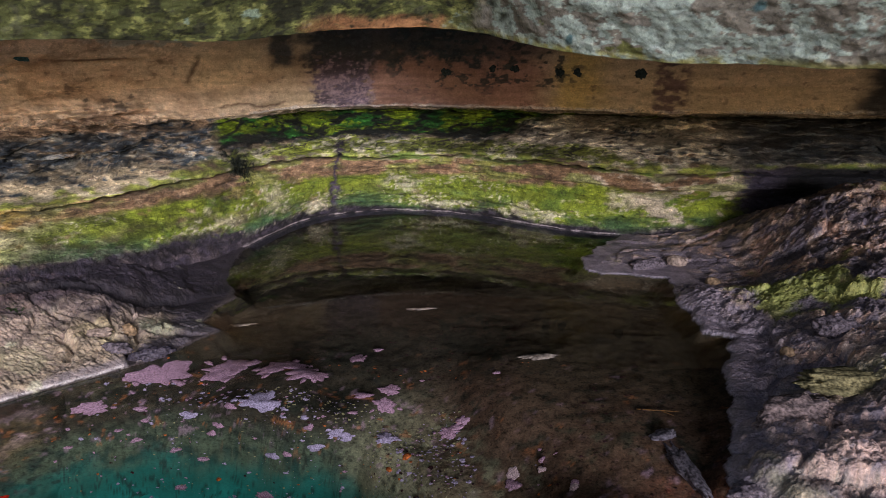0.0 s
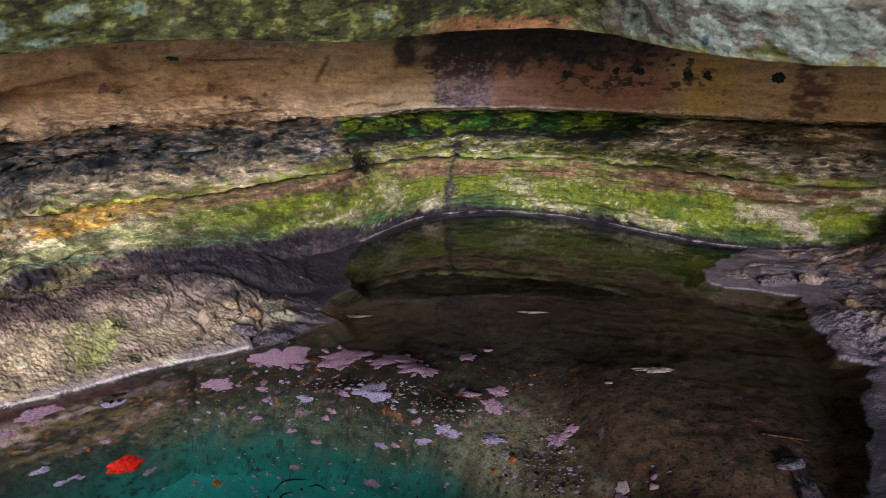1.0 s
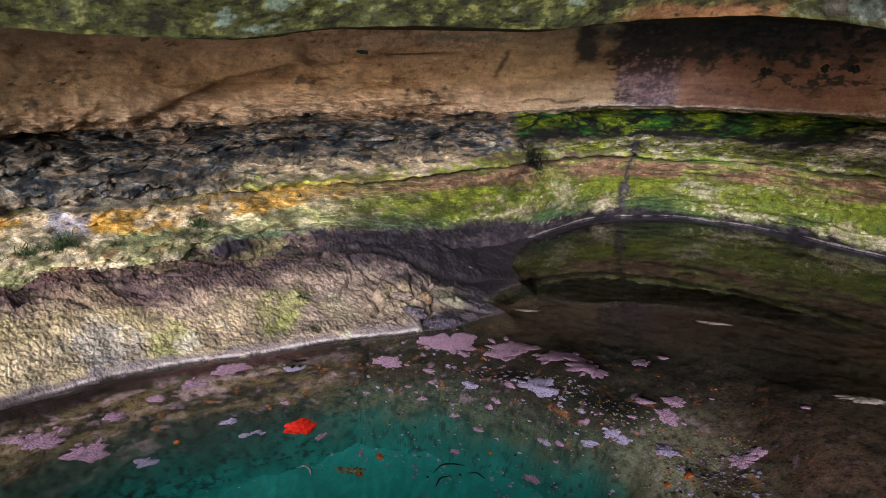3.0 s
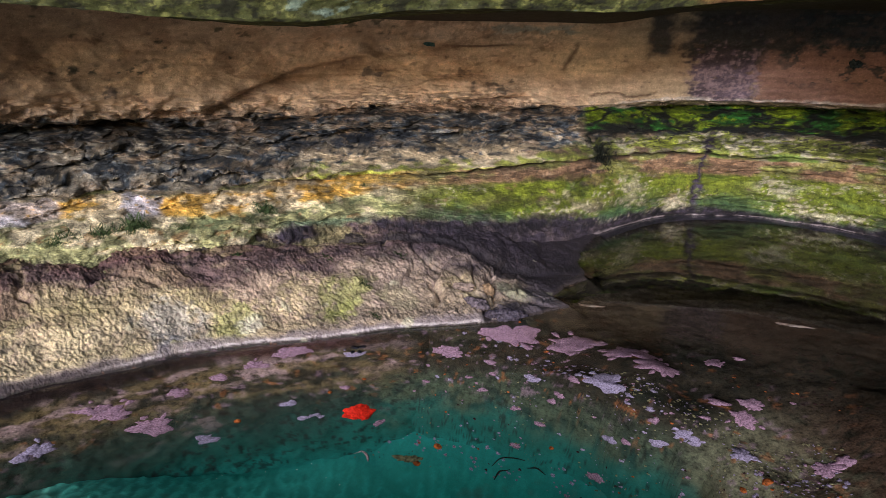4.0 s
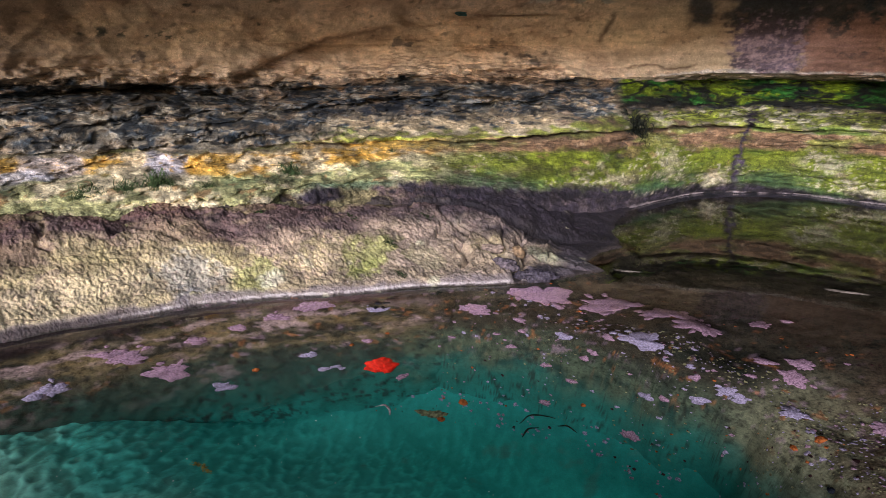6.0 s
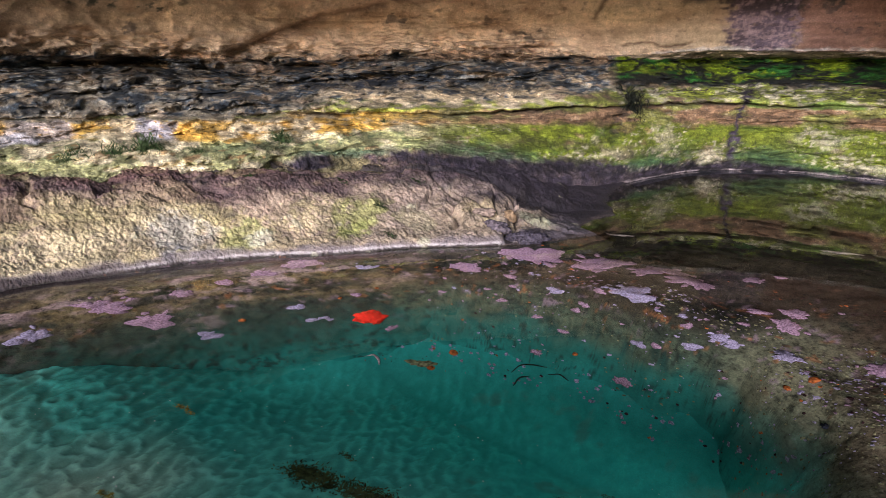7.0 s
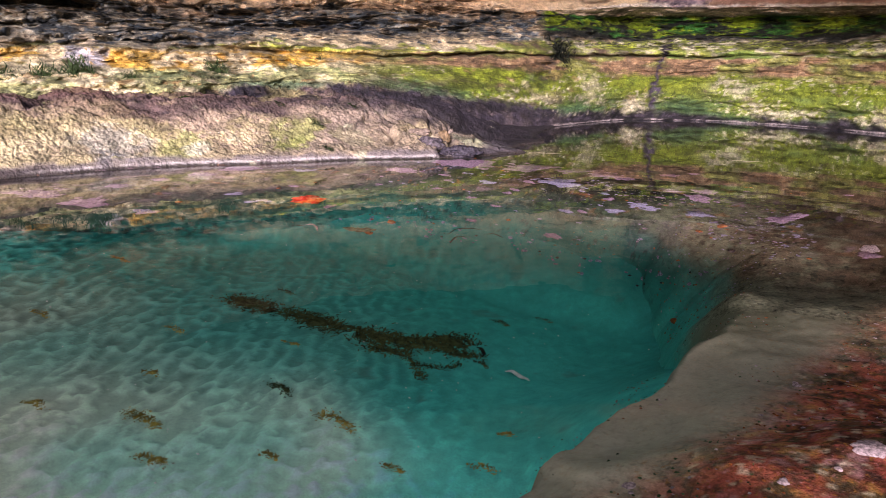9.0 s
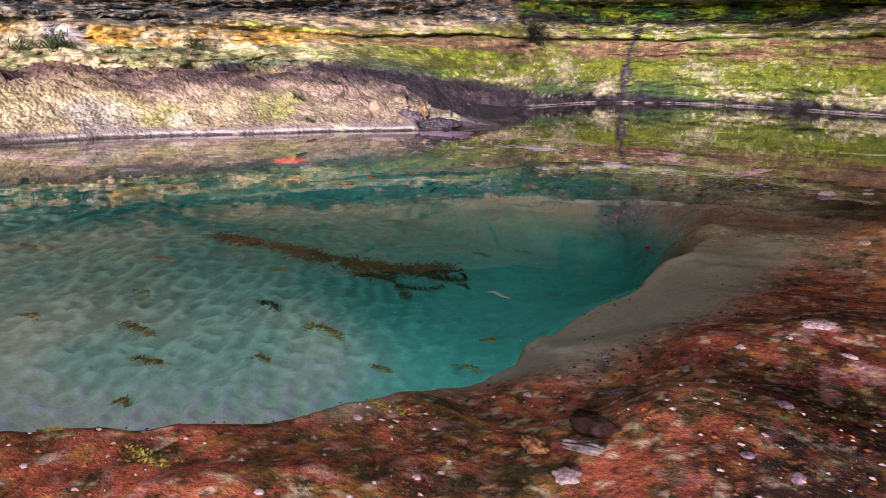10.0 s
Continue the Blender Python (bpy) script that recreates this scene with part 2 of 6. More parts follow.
SHELF = [(-1.76, 3.68, -0.20), (-0.90, 3.62, -0.10), (-0.60, 3.98, -0.24), (-1.03, 3.41, -0.22), (-1.46, 3.37, -0.34), (-0.6, 3.6, -0.30),
         (-0.31, 3.30, -0.44), (-0.17, 3.20, -0.50), (-0.26, 4.64, -0.15), (0.0, 6.0, -0.30), (-1.2, 5.6, -0.30), (1.13, 3.31, -0.05),
         (0.55, 3.73, -0.08), (0.21, 1.87, -0.40), (0.33, 1.35, -0.17), (0.20, 1.18, -0.18), (-0.03, 1.10, -0.27), (0.18, 0.90, -0.07), (-0.10, 0.96, -0.24), (-0.24, 1.05, -0.42), (-0.17, 1.34, -0.45), (-0.11, 1.58, -0.45),
         (-0.04, 1.86, -0.45), (0.02, 2.16, -0.47), (0.14, 1.5, -0.34), (0.26, 2.15, -0.38), (0.14, 2.6, -0.52), (-0.34, 0.66, -0.2),
         (0.8, 2.4, -0.14), (-0.3, 0.4, -0.14), (-0.7, 0.0, -0.1), (1.2, 1.0, -0.06), (0.3, -0.3, 0.0), (0.3, -1.5, 0.12), (-2.3, 2.8, -0.5)]


def inside(x, y, outline):
    """Distance to an outline: plus within it, minus without."""
    least, odd = np.full(x.shape, 1e9), np.zeros(x.shape, bool)
    for (ax, ay), (bx, by) in zip(outline, outline[1:] + outline[:1]):
        ex, ey = bx - ax, by - ay
        k = np.clip(((x - ax) * ex + (y - ay) * ey) / (ex * ex + ey * ey), 0, 1)
        least = np.minimum(least, np.hypot(x - ax - k * ex, y - ay - k * ey))
        if ey:
            odd ^= ((ay > y) != (by > y)) & (x < ax + (y - ay) * ex / ey)
    return np.where(odd, least, -least)


def shelf_height(x, y):
    total, weight = 0, 1e-9
    for px, py, pz in SHELF:
        w = 1 / (((x - px) ** 2 + (y - py) ** 2) + 0.02) ** 2
        total, weight = total + w * pz, weight + w
    return total / weight


def from_line(x, y, line):
    """Distance to an open line on the plan."""
    least = np.full(np.shape(x), 1e9)
    for (ax, ay), (bx, by) in zip(line, line[1:]):
        ex, ey = bx - ax, by - ay
        k = np.clip(((x - ax) * ex + (y - ay) * ey) / (ex * ex + ey * ey), 0, 1)
        least = np.minimum(least, np.hypot(x - ax - k * ex, y - ay - k * ey))
    return least


LEDGE_GROOVE = [(-3.9, 2.82), (-3.6, 3.16), (-3.35, 3.5), (-3.15, 3.72), (-2.85, 3.95), (-2.45, 4.18), (-2.15, 4.32), (-1.93, 4.55), (-1.74, 4.72), (-1.6, 4.85)]
LEDGE_CRACKS = [[(-1.82, 3.52), (-1.93, 3.68), (-2.06, 3.76), (-2.2, 3.74)], [(-1.93, 3.68), (-1.95, 3.85), (-2.08, 3.98), (-2.12, 4.1)],
                [(-1.6, 3.98), (-1.78, 4.0), (-1.93, 3.95)], [(-2.2, 3.5), (-2.24, 3.62), (-2.33, 3.66)], [(-3.75, 3.05), (-3.5, 3.32), (-3.2, 3.5)]]


def land(x, y):
    """Height of the bare rock, and the distances that tell its kinds apart."""
    x, y = np.asarray(x, float), np.asarray(y, float)
    zero = np.zeros_like(x)
    wob = 0.05 * fbm(x, y, zero, 2.2, 4, 11) + 0.03 * fbm(x, y, zero, 9.0, 3, 12)
    left = inside(x, y, LEDGE_SHORE) + 0.6 * wob
    right = inside(x, y, RIGHT_SHORE) + 1.6 * wob
    deep = inside(x, y, DEEP_RIM) + wob
    bed = shelf_height(x, y) + 0.035 * fbm(x, y, zero, 3.0, 5, 21) + 0.012 * fbm(x, y, zero, 14.0, 3, 22)
    bed = bed - (1.75 + bed) * np.clip(step(-0.05, 1.0, (deep + 0.05) / (0.14 + 0.16 * step(-2.5, -1.6, x) - 0.12 * step(-1.0, -0.4, x) * step(2.3, 1.6, y) + 0.34 * step(-0.7, -0.2, x) * step(1.95, 2.5, y))), 0, 1) * 0.98
    shore = np.maximum(left, right)
    bed = np.minimum(bed, -0.015) * step(0.0, 1.0, -shore / (0.04 + 0.10 * step(-2.6, -1.9, x))) - 0.01 * step(0, 0.02, -shore) + np.maximum(bed + 0.015, 0)
    # the ledge: a low rounded lip, then a gentle rise to the foot of the wall
    tip = 0.10 + 0.90 * step(4.7, 2.9, y)
    ledge = 0.055 * (1 - np.exp(-np.maximum(left, 0) / 0.03)) * (0.5 + 0.5 * tip) + (0.30 * step(0.0, 0.85, left) * (0.42 + 0.58 * tip) + 0.14 * step(0.45, 0.95, left) * (1 - tip))
    along, over = 0.90 * x - 0.43 * y + 0.03 * fbm(x, y, zero, 7, 3, 31), 0.43 * x + 0.90 * y + 0.03 * fbm(x, y, zero, 7, 3, 33)
    rim, own = cells(along * 0.42, over * 1.5, 38.0, 3)
    groove, wander = from_line(x, y, LEDGE_GROOVE), 0.04 * fbm(x, y, zero, 6, 3, 35)
    knobs = step(0.0, 0.42, rim) * (0.55 + 0.45 * own)  # rounded knobs with narrow gaps
    ledge = ledge + step(0.01, 0.10, left) * ((0.03 + 0.03 * step(0.4, 0.6, left)) * fbm(x, y, zero, 3.0, 4, 32)
                                              - 0.02 * step(0.45, 0.6, left) * step(0.7, 0.95, ridge(x * 0.7 + y * 0.5, y * 1.3 - x * 0.6, zero, 3.5, 3, 38))
                                              + 0.012 * fbm(along * 0.6, over * 1.5, zero, 11.0, 3, 34) + 0.0125 * (knobs - 0.6))
    ledge = ledge - 0.07 * np.exp(-((groove + wander) / 0.06) ** 2) * step(0.0, 0.1, left) * step(4.9, 4.4, y + wander)
    gap, lump = cells(x * 1.3 + 0.10 * fbm(x, y, zero, 4, 3, 36), y * 1.2 + 0.10 * fbm(x, y, zero, 4, 3, 37), 4.6, 13)
    broken = step(0.02, 0.10, left) * step(3.35, 3.8, y + 0.1 * rim) * step(0.75, 0.5, left) * step(4.6, 4.2, y)
    ledge = ledge + broken * (0.05 * (lump - 0.5) - 0.03 * step(0.10, 0.0, gap))
    for crack in LEDGE_CRACKS:
        ledge = ledge - 0.06 * np.exp(-((from_line(x, y, crack) + 0.4 * wander) / 0.022) ** 2) * step(0.0, 0.03, left)
    low = step(3.60, 3.72, y + wander) * step(0.26, 0.16, left - 0.1 * (y - 3.7) + wander)  # the low slabs off the broken end
    ledge = ledge * (1 - 0.4 * low)
    ledge = np.maximum(ledge, 0.008 * step(0.0, 0.01, left))
    # the broken shelf on the other side
    rough = fbm(x, y, zero, 1.6, 5, 41)
    fine = fbm(x, y, zero, 6.0, 4, 43)
    gap, lump = cells(x + 0.22 * rough + 0.05 * fine, y * 1.5 + 0.22 * fbm(x, y, zero, 1.9, 4, 44) + 0.05 * fine, 2.3, 7)
    gap2, lump2 = cells(x + 0.06 * fine, y * 1.6 + 0.08 * rough, 7.5, 8)
    side = 0.04 * (1 - np.exp(-np.maximum(right, 0) / 0.03)) + 0.33 * step(0.0, 1.3, right) + 0.45 * step(0.9, 2.6, right)
    side = side * (1 - 0.7 * step(4.7, 5.5, y) * step(3.0, 2.3, x))
    side = side + step(0.0, 0.22, right) * (1 - 0.5 * step(4.7, 5.5, y) * step(3.0, 2.3, x)) * (0.11 * rough + 0.07 * (lump - 0.5) - 0.045 * step(0.07, 0.0, gap) + 0.018 * (lump2 - 0.5)
                                            - 0.010 * step(0.10, 0.0, gap2) + 0.03 * fine + 0.02 * fbm(x, y, zero, 18, 4, 42) + 0.016 * (step(0.0, 0.5, cells(x * 0.7 + 0.03 * fine, y * 1.4 + 0.03 * rough, 30.0, 9)[0]) - 0.6))
    mass = np.exp(-(((x - 3.45) / 0.65) ** 2 + ((y - 6.1) / 0.65) ** 2))
    side = side + 0.30 * mass * step(0.0, 0.3, right) + 0.10 * np.exp(-(((x - 1.62) / 0.3) ** 2 + ((y - 2.65) / 0.32) ** 2)) * step(0.0, 0.15, right)
    return np.where(left > 0, ledge, np.where(right > 0, np.maximum(side, 0.01), bed)), left, right, deep


def sand_height(x, y):
    zero = np.zeros_like(x)
    warp = 0.09 * fbm(x, y, zero, 1.4, 3, 51)
    z = -0.90 - 0.20 * np.clip(y - 0.9, -2, 0.7) - 0.38 * np.clip(y - 1.6, 0, 1.2) - 0.03 * np.clip(-x - 1.4, 0, 3) * 0.3
    z = z + 0.16 * step(-2.3, -3.4, x) * step(2.6, 1.6, y)
    wave = np.sin((x * 0.92 + y * 0.38 + warp * 1.8) * 88 + 8.0 * fbm(x, y, zero, 2.8, 4, 52) + 2.0 * fbm(x, y, zero, 9, 2, 57))
    wave = wave * (0.25 + 0.75 * step(-0.1, 0.35, fbm(x, y, zero, 2.2, 3, 56) + 0.05))
    net = ridge(x * 1.35 + 0.6 * warp + 0.3 * y, y * 0.7, zero, 17.0, 3, 55)
    ripple = 0.30 * wave + 0.75 * step(0.30, 1.0, net)
    lively = (0.2 + 0.8 * step(-0.35, -1.3, x + 0.45 * (y - 1.4))) * (1 - 0.55 * step(1.4, 2.0, y))
    edge = inside(x, y, DEEP_RIM)
    heap = np.clip(1 - edge / 0.62, 0, 1.2) ** 2 * step(1.7, 2.4, y + 0.4 * step(-0.8, -0.3, x)) * step(-2.9, -2.3, x)
    z = z + 0.50 * heap  # raised against the rock so that no crease shows in the camera's view
    return z + 0.022 * ripple * lively * (1 - 0.7 * np.minimum(heap * 3, 1)) + 0.03 * fbm(x, y, zero, 2.1, 4, 54)


def sand_crest(x, y):
    """How far a place stands above the sand round it."""
    e = 0.045
    around = sum(sand_height(x + dx * e, y + dy * e) for dx, dy in ((1, 0), (-1, 0), (0, 1), (0, -1))) / 4
    return sand_height(x, y) - around


def smooth_interp(x, xs, ys):
    """Through all the knots, with no corners between them."""
    xs, ys = np.asarray(xs, float), np.asarray(ys, float)
    m = np.gradient(ys, xs)
    i = np.clip(np.searchsorted(xs, x) - 1, 0, len(xs) - 2)
    h = xs[i + 1] - xs[i]
    t = np.clip((x - xs[i]) / h, 0, 1)
    return ((2 * t ** 3 - 3 * t ** 2 + 1) * ys[i] + (t ** 3 - 2 * t ** 2 + t) * h * m[i]
            + (-2 * t ** 3 + 3 * t ** 2) * ys[i + 1] + (t ** 3 - t ** 2) * h * m[i + 1])


# ---- pool floor, ledge and side shelf ----
SILT = [(-0.34, 0.68), (-0.24, 0.96), (-0.10, 1.03), (-0.02, 1.18), (0.09, 1.38), (0.19, 1.70), (0.31, 2.08), (0.40, 2.5), (0.38, 2.78), (0.2, 2.95), (-0.1, 3.0), (-0.5, 3.0), (-0.9, 2.4), (-0.9, 0.9)]


def silt(x, y, deep, b_):
    """Where pale silt lies on the slope between the red rim and the deep."""
    return step(-0.10, 0.09, inside(x, y, SILT) + 0.07 * b_) * step(0.35, 0.05, deep - 0.25 * step(1.7, 2.2, y))


def rock_colours(x, y, z, left, right, deep):
    zero = z * 1.0
    a, b_, c = fbm(x, y, zero, 1.3, 4, 61), fbm(x, y, zero, 5.0, 4, 62), fbm(x, y, zero, 16.0, 3, 63)
    e = fbm(x, y, zero, 34.0, 3, 68)
    # drowned rock: brown, redder towards the near rim and the broken shelf
    col = np.full((*x.shape, 3), 1.0, np.float32) * np.array((0.026, 0.019, 0.012), np.float32)
    col = mix(col, (0.014, 0.014, 0.009), step(-0.1, 0.5, b_))
    col = mix(col, (0.050, 0.042, 0.025), step(0.1, 0.5, a + 0.5 * c) * step(3.9, 3.3, y))
    red = step(-1.0, 0.1, x - 0.25 * (y - 2) + 0.4 * a) * step(3.0, 2.2, y + 0.3 * b_)
    col = mix(col, (0.36, 0.080, 0.044), red * step(-0.7, 0.0, b_ + 0.4 * c))
    col = mix(col, (0.10, 0.030, 0.018), 0.5 * red * step(0.05, 0.4, e + 0.4 * c))
    col = mix(col, (0.36, 0.13, 0.020), 0.3 * red * step(0.28, 0.42, fbm(x, y, zero, 34, 3, 64)))
    col = mix(col, (0.04, 0.028, 0.014), 0.4 * red * step(0.36, 0.52, fbm(x, y, zero, 18, 3, 70)))
    # shade at the rim's right side, painted into its red
    col = mix(col, (0.045, 0.013, 0.008), 0.95 * red * step(1.7, 1.0, y) * step(0.08, 0.36, x - 0.1 * (y - 1) + 0.15 * b_))
    for size_, seed_, low_, paint_, much in ((30, 141, 0.16, (0.42, 0.19, 0.045), 0.65), (38, 142, 0.12, (0.035, 0.020, 0.012), 0.75), (26, 143, 0.24, (0.45, 0.21, 0.20), 0.6),
                                             (44, 144, 0.20, (0.36, 0.07, 0.05), 0.6), (20, 145, 0.22, (0.05, 0.045, 0.018), 0.65), (55, 146, 0.30, (0.60, 0.45, 0.30), 0.6)):
        col = mix(col, paint_, much * red * step(low_, low_ + 0.14, fbm(x, y, zero, size_, 3, seed_)))
    # left side brightened and right side dimmed once more
    col = col * (1 + red * (0.5 - 0.9 * step(-0.02, 0.28, x - 0.1 * (y - 0.6) + 0.05 * b_) * step(1.5, 0.9, y)))[..., None]
    grey = silt(x, y, deep, b_)
    mud = mix(np.full_like(col, 1.0) * np.array((0.43, 0.36, 0.255), np.float32), (0.31, 0.255, 0.175), step(1.4, 2.2, y + 0.2 * b_))
    mud = mix(mud, (0.14, 0.115, 0.073), step(2.2, 2.75, y + 0.15 * b_))
    col = mud * grey[..., None] + col * (1 - grey[..., None])
    # the water's teal, stronger with depth, is painted onto the rock
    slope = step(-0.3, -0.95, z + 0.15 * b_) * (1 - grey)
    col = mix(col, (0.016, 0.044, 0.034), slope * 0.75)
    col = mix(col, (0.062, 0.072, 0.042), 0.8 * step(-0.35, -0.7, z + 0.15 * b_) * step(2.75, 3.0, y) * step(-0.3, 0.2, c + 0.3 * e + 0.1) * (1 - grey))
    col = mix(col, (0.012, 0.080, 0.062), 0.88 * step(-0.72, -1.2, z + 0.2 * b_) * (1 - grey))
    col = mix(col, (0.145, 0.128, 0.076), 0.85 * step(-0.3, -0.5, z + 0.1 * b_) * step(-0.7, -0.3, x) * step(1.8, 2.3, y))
    # banks turned from the sun are painted brighter, here and below
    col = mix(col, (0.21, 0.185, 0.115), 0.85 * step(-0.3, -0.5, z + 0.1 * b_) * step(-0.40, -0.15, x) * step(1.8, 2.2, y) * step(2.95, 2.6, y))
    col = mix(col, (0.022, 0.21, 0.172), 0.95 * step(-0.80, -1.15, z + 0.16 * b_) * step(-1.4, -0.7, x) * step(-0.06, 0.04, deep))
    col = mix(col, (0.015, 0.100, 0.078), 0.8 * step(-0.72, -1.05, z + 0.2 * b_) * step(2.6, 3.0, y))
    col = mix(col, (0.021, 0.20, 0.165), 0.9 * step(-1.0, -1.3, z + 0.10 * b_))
    col = mix(col, (0.05, 0.46, 0.375), 0.9 * step(-0.60, -0.95, z + 0.12 * b_) * step(-0.85, -0.5, x) * step(3.15, 2.7, y))
    flat = step(4.3, 3.7, y) * step(0.5, 0.05, deep) * step(-0.8, -0.5, z) * (1 - red) * (1 - grey)
    col = mix(col, (0.20, 0.12, 0.15), 0.7 * step(0.30, 0.45, fbm(x, y, zero, 22, 3, 65)) * flat * step(-0.3, 0.3, a + 0.2))
    col = mix(col, (0.22, 0.075, 0.025), 0.6 * step(0.45, 0.55, fbm(x, y, zero, 19, 2, 66)) * flat)
    col = mix(col, (0.015, 0.014, 0.012), 0.7 * step(0.2, 0.45, e - 0.3 * b_) * (1 - 0.9 * grey))
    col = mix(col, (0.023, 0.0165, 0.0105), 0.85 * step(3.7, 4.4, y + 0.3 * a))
    col = mix(col, (0.066, 0.034, 0.021), 0.8 * step(-0.4, 0.3, x + 0.3 * b_) * step(2.3, 2.7, y) * step(4.2, 3.5, y) * step(-0.4, 0.1, c + 0.4 * e + 0.1))
    col = mix(col, (0.042, 0.030, 0.017), 0.7 * step(0.1, 0.7, x + 0.2 * b_) * step(3.1, 3.7, y) * step(-0.4, 0.1, c + 0.3 * e + 0.1))
    # the ledge: purple at the shore and, with painted shade, in the hollow behind, cream and yellow-green on its back
    l = left + 0.05 * b_
    on = np.full_like(col, 1.0) * np.array((0.55, 0.435, 0.245), np.float32)
    on = mix(on, (0.52, 0.44, 0.20), 0.55 * step(-0.05, 0.35, b_ + 0.3 * c))
    on = mix(on, (0.43, 0.30, 0.26), 0.6 * step(0.05, 0.3, a - 0.4 * b_ + 0.4 * e) * step(0.06, 0.2, l))
    on = mix(on, (0.52, 0.37, 0.27), 0.6 * step(0.0, 0.3, fbm(x, y, zero, 3.4, 3, 60) + 0.3 * c) * step(0.10, 0.3, l))
    # stronger sun on the left part by the water, painted as paler rock
    on = mix(on, (0.68, 0.55, 0.34), 0.7 * step(-3.0, -3.4, x + 0.2 * b_) * step(0.45, 0.25, l + 0.1 * a))
    rightward = step(-3.15, -2.35, x + 0.3 * b_ + 0.15 * (y - 3))
    on = mix(on, (0.27, 0.205, 0.175), 0.85 * rightward)
    on = mix(on, (0.40, 0.31, 0.20), 0.6 * rightward * step(0.05, 0.3, a + 0.5 * b_ + 0.3 * c))
    for gx_, gy_, gr, tint_ in ((-3.26, 2.36, 0.17, (0.42, 0.40, 0.38)), (-3.14, 2.22, 0.07, (0.42, 0.40, 0.42)), (-2.99, 2.58, 0.12, (0.34, 0.36, 0.10)),
                                (-2.68, 3.16, 0.15, (0.30, 0.32, 0.08)), (-2.62, 3.05, 0.09, (0.30, 0.32, 0.08)), (-2.91, 2.62, 0.065, (0.66, 0.62, 0.50)), (-3.1, 2.25, 0.03, (0.66, 0.58, 0.20)),
                                (-3.31, 3.30, 0.10, (0.55, 0.46, 0.28)), (-2.16, 3.76, 0.10, (0.50, 0.40, 0.22)), (-2.08, 3.74, 0.05, (0.60, 0.50, 0.30)), (-1.86, 4.08, 0.13, (0.17, 0.20, 0.11)),
                                (-2.40, 3.42, 0.09, (0.42, 0.36, 0.22))):
        on = mix(on, tint_, 0.62 * step(1.35, 0.6, np.hypot(x - gx_, (y - gy_)) / gr + 1.3 * b_ + 0.7 * c + 0.5 * e))
    on = mix(on, (0.13, 0.095, 0.095), 0.35 * step(0.1, 0.45, c + 0.5 * e))
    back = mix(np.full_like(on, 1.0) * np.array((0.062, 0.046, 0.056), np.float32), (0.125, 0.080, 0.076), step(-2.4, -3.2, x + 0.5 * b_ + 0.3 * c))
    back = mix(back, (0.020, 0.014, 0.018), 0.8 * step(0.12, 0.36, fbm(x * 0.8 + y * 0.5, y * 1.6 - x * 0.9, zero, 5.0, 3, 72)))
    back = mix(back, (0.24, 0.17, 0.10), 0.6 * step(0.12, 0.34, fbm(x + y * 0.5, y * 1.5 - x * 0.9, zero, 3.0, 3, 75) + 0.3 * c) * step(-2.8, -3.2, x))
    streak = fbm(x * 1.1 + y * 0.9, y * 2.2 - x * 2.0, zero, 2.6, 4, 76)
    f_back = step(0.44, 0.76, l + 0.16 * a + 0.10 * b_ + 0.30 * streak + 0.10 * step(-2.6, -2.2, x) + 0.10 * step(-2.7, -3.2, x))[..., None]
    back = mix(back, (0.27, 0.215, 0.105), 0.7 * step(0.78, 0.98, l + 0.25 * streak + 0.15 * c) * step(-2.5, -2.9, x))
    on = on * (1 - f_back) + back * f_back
    on = mix(on, (0.15, 0.070, 0.066), 0.6 * step(0.58, 0.9, l) * step(-3.0, -3.8, x) * step(-0.3, 0.2, b_))
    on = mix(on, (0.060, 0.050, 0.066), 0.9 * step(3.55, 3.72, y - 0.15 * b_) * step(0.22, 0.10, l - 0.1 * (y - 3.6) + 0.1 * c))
    # deep shade of the hollow's far end, painted into the rock
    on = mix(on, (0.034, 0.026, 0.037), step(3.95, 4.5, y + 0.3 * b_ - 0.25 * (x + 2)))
    # the groove darkened for its shadow and growth
    on = mix(on, (0.020, 0.015, 0.020), 0.85 * step(0.03, 0.0, from_line(x, y, LEDGE_GROOVE) + 0.03 * c - 0.08 - 0.10 * step(-2.7, -2.0, x)))
    across_ = cells((0.90 * x - 0.43 * y + 0.03 * fbm(x, y, zero * 0, 7, 3, 31)) * 0.42, (0.43 * x + 0.90 * y + 0.03 * fbm(x, y, zero * 0, 7, 3, 33)) * 1.5, 38.0, 3)[0]
    on = mix(on, on * np.array((0.42, 0.34, 0.40), np.float32), 0.45 * step(0.16, 0.03, across_))  # crevice shade painted into the gaps between knobs
    on = on * (0.74 + 0.50 * step(-0.30, 0.30, fbm(x * 0.8 + y * 0.4, y * 1.3 - x * 0.6, zero, 10.0, 3, 77) + 0.3 * c))[..., None]
    # grey-lilac towards the water, a thin pale line just over it, and the foot, dark with wet and painted undercut
    # shade
    edge_ = z + 0.012 * c + 0.03 * b_
    on = mix(on, (0.19, 0.155, 0.165), 0.85 * step(0.055, 0.032, edge_) * step(0.10, 0.05, left) * step(0.0, 0.3, rightward + 0.55 + 0.6 * b_) * step(3.72, 3.52, y))
    on = mix(on, (0.030, 0.020, 0.024), 0.9 * step(0.045, 0.022, edge_) * step(0.10, 0.05, left) * step(2.15, 1.8, y + 0.2 * b_))
    on = mix(on, (0.52, 0.46, 0.46), 0.85 * step(0.008, 0.012, z) * step(0.026, 0.018, z + 0.008 * c) * step(0.08, 0.06, left) * step(-0.45, -0.05, b_ + 0.4 * c) * step(3.68, 3.5, y) * step(1.75, 2.1, y))
    on = mix(on, (0.05, 0.037, 0.037), step(0.014, 0.008, z) * step(0.08, 0.06, left))
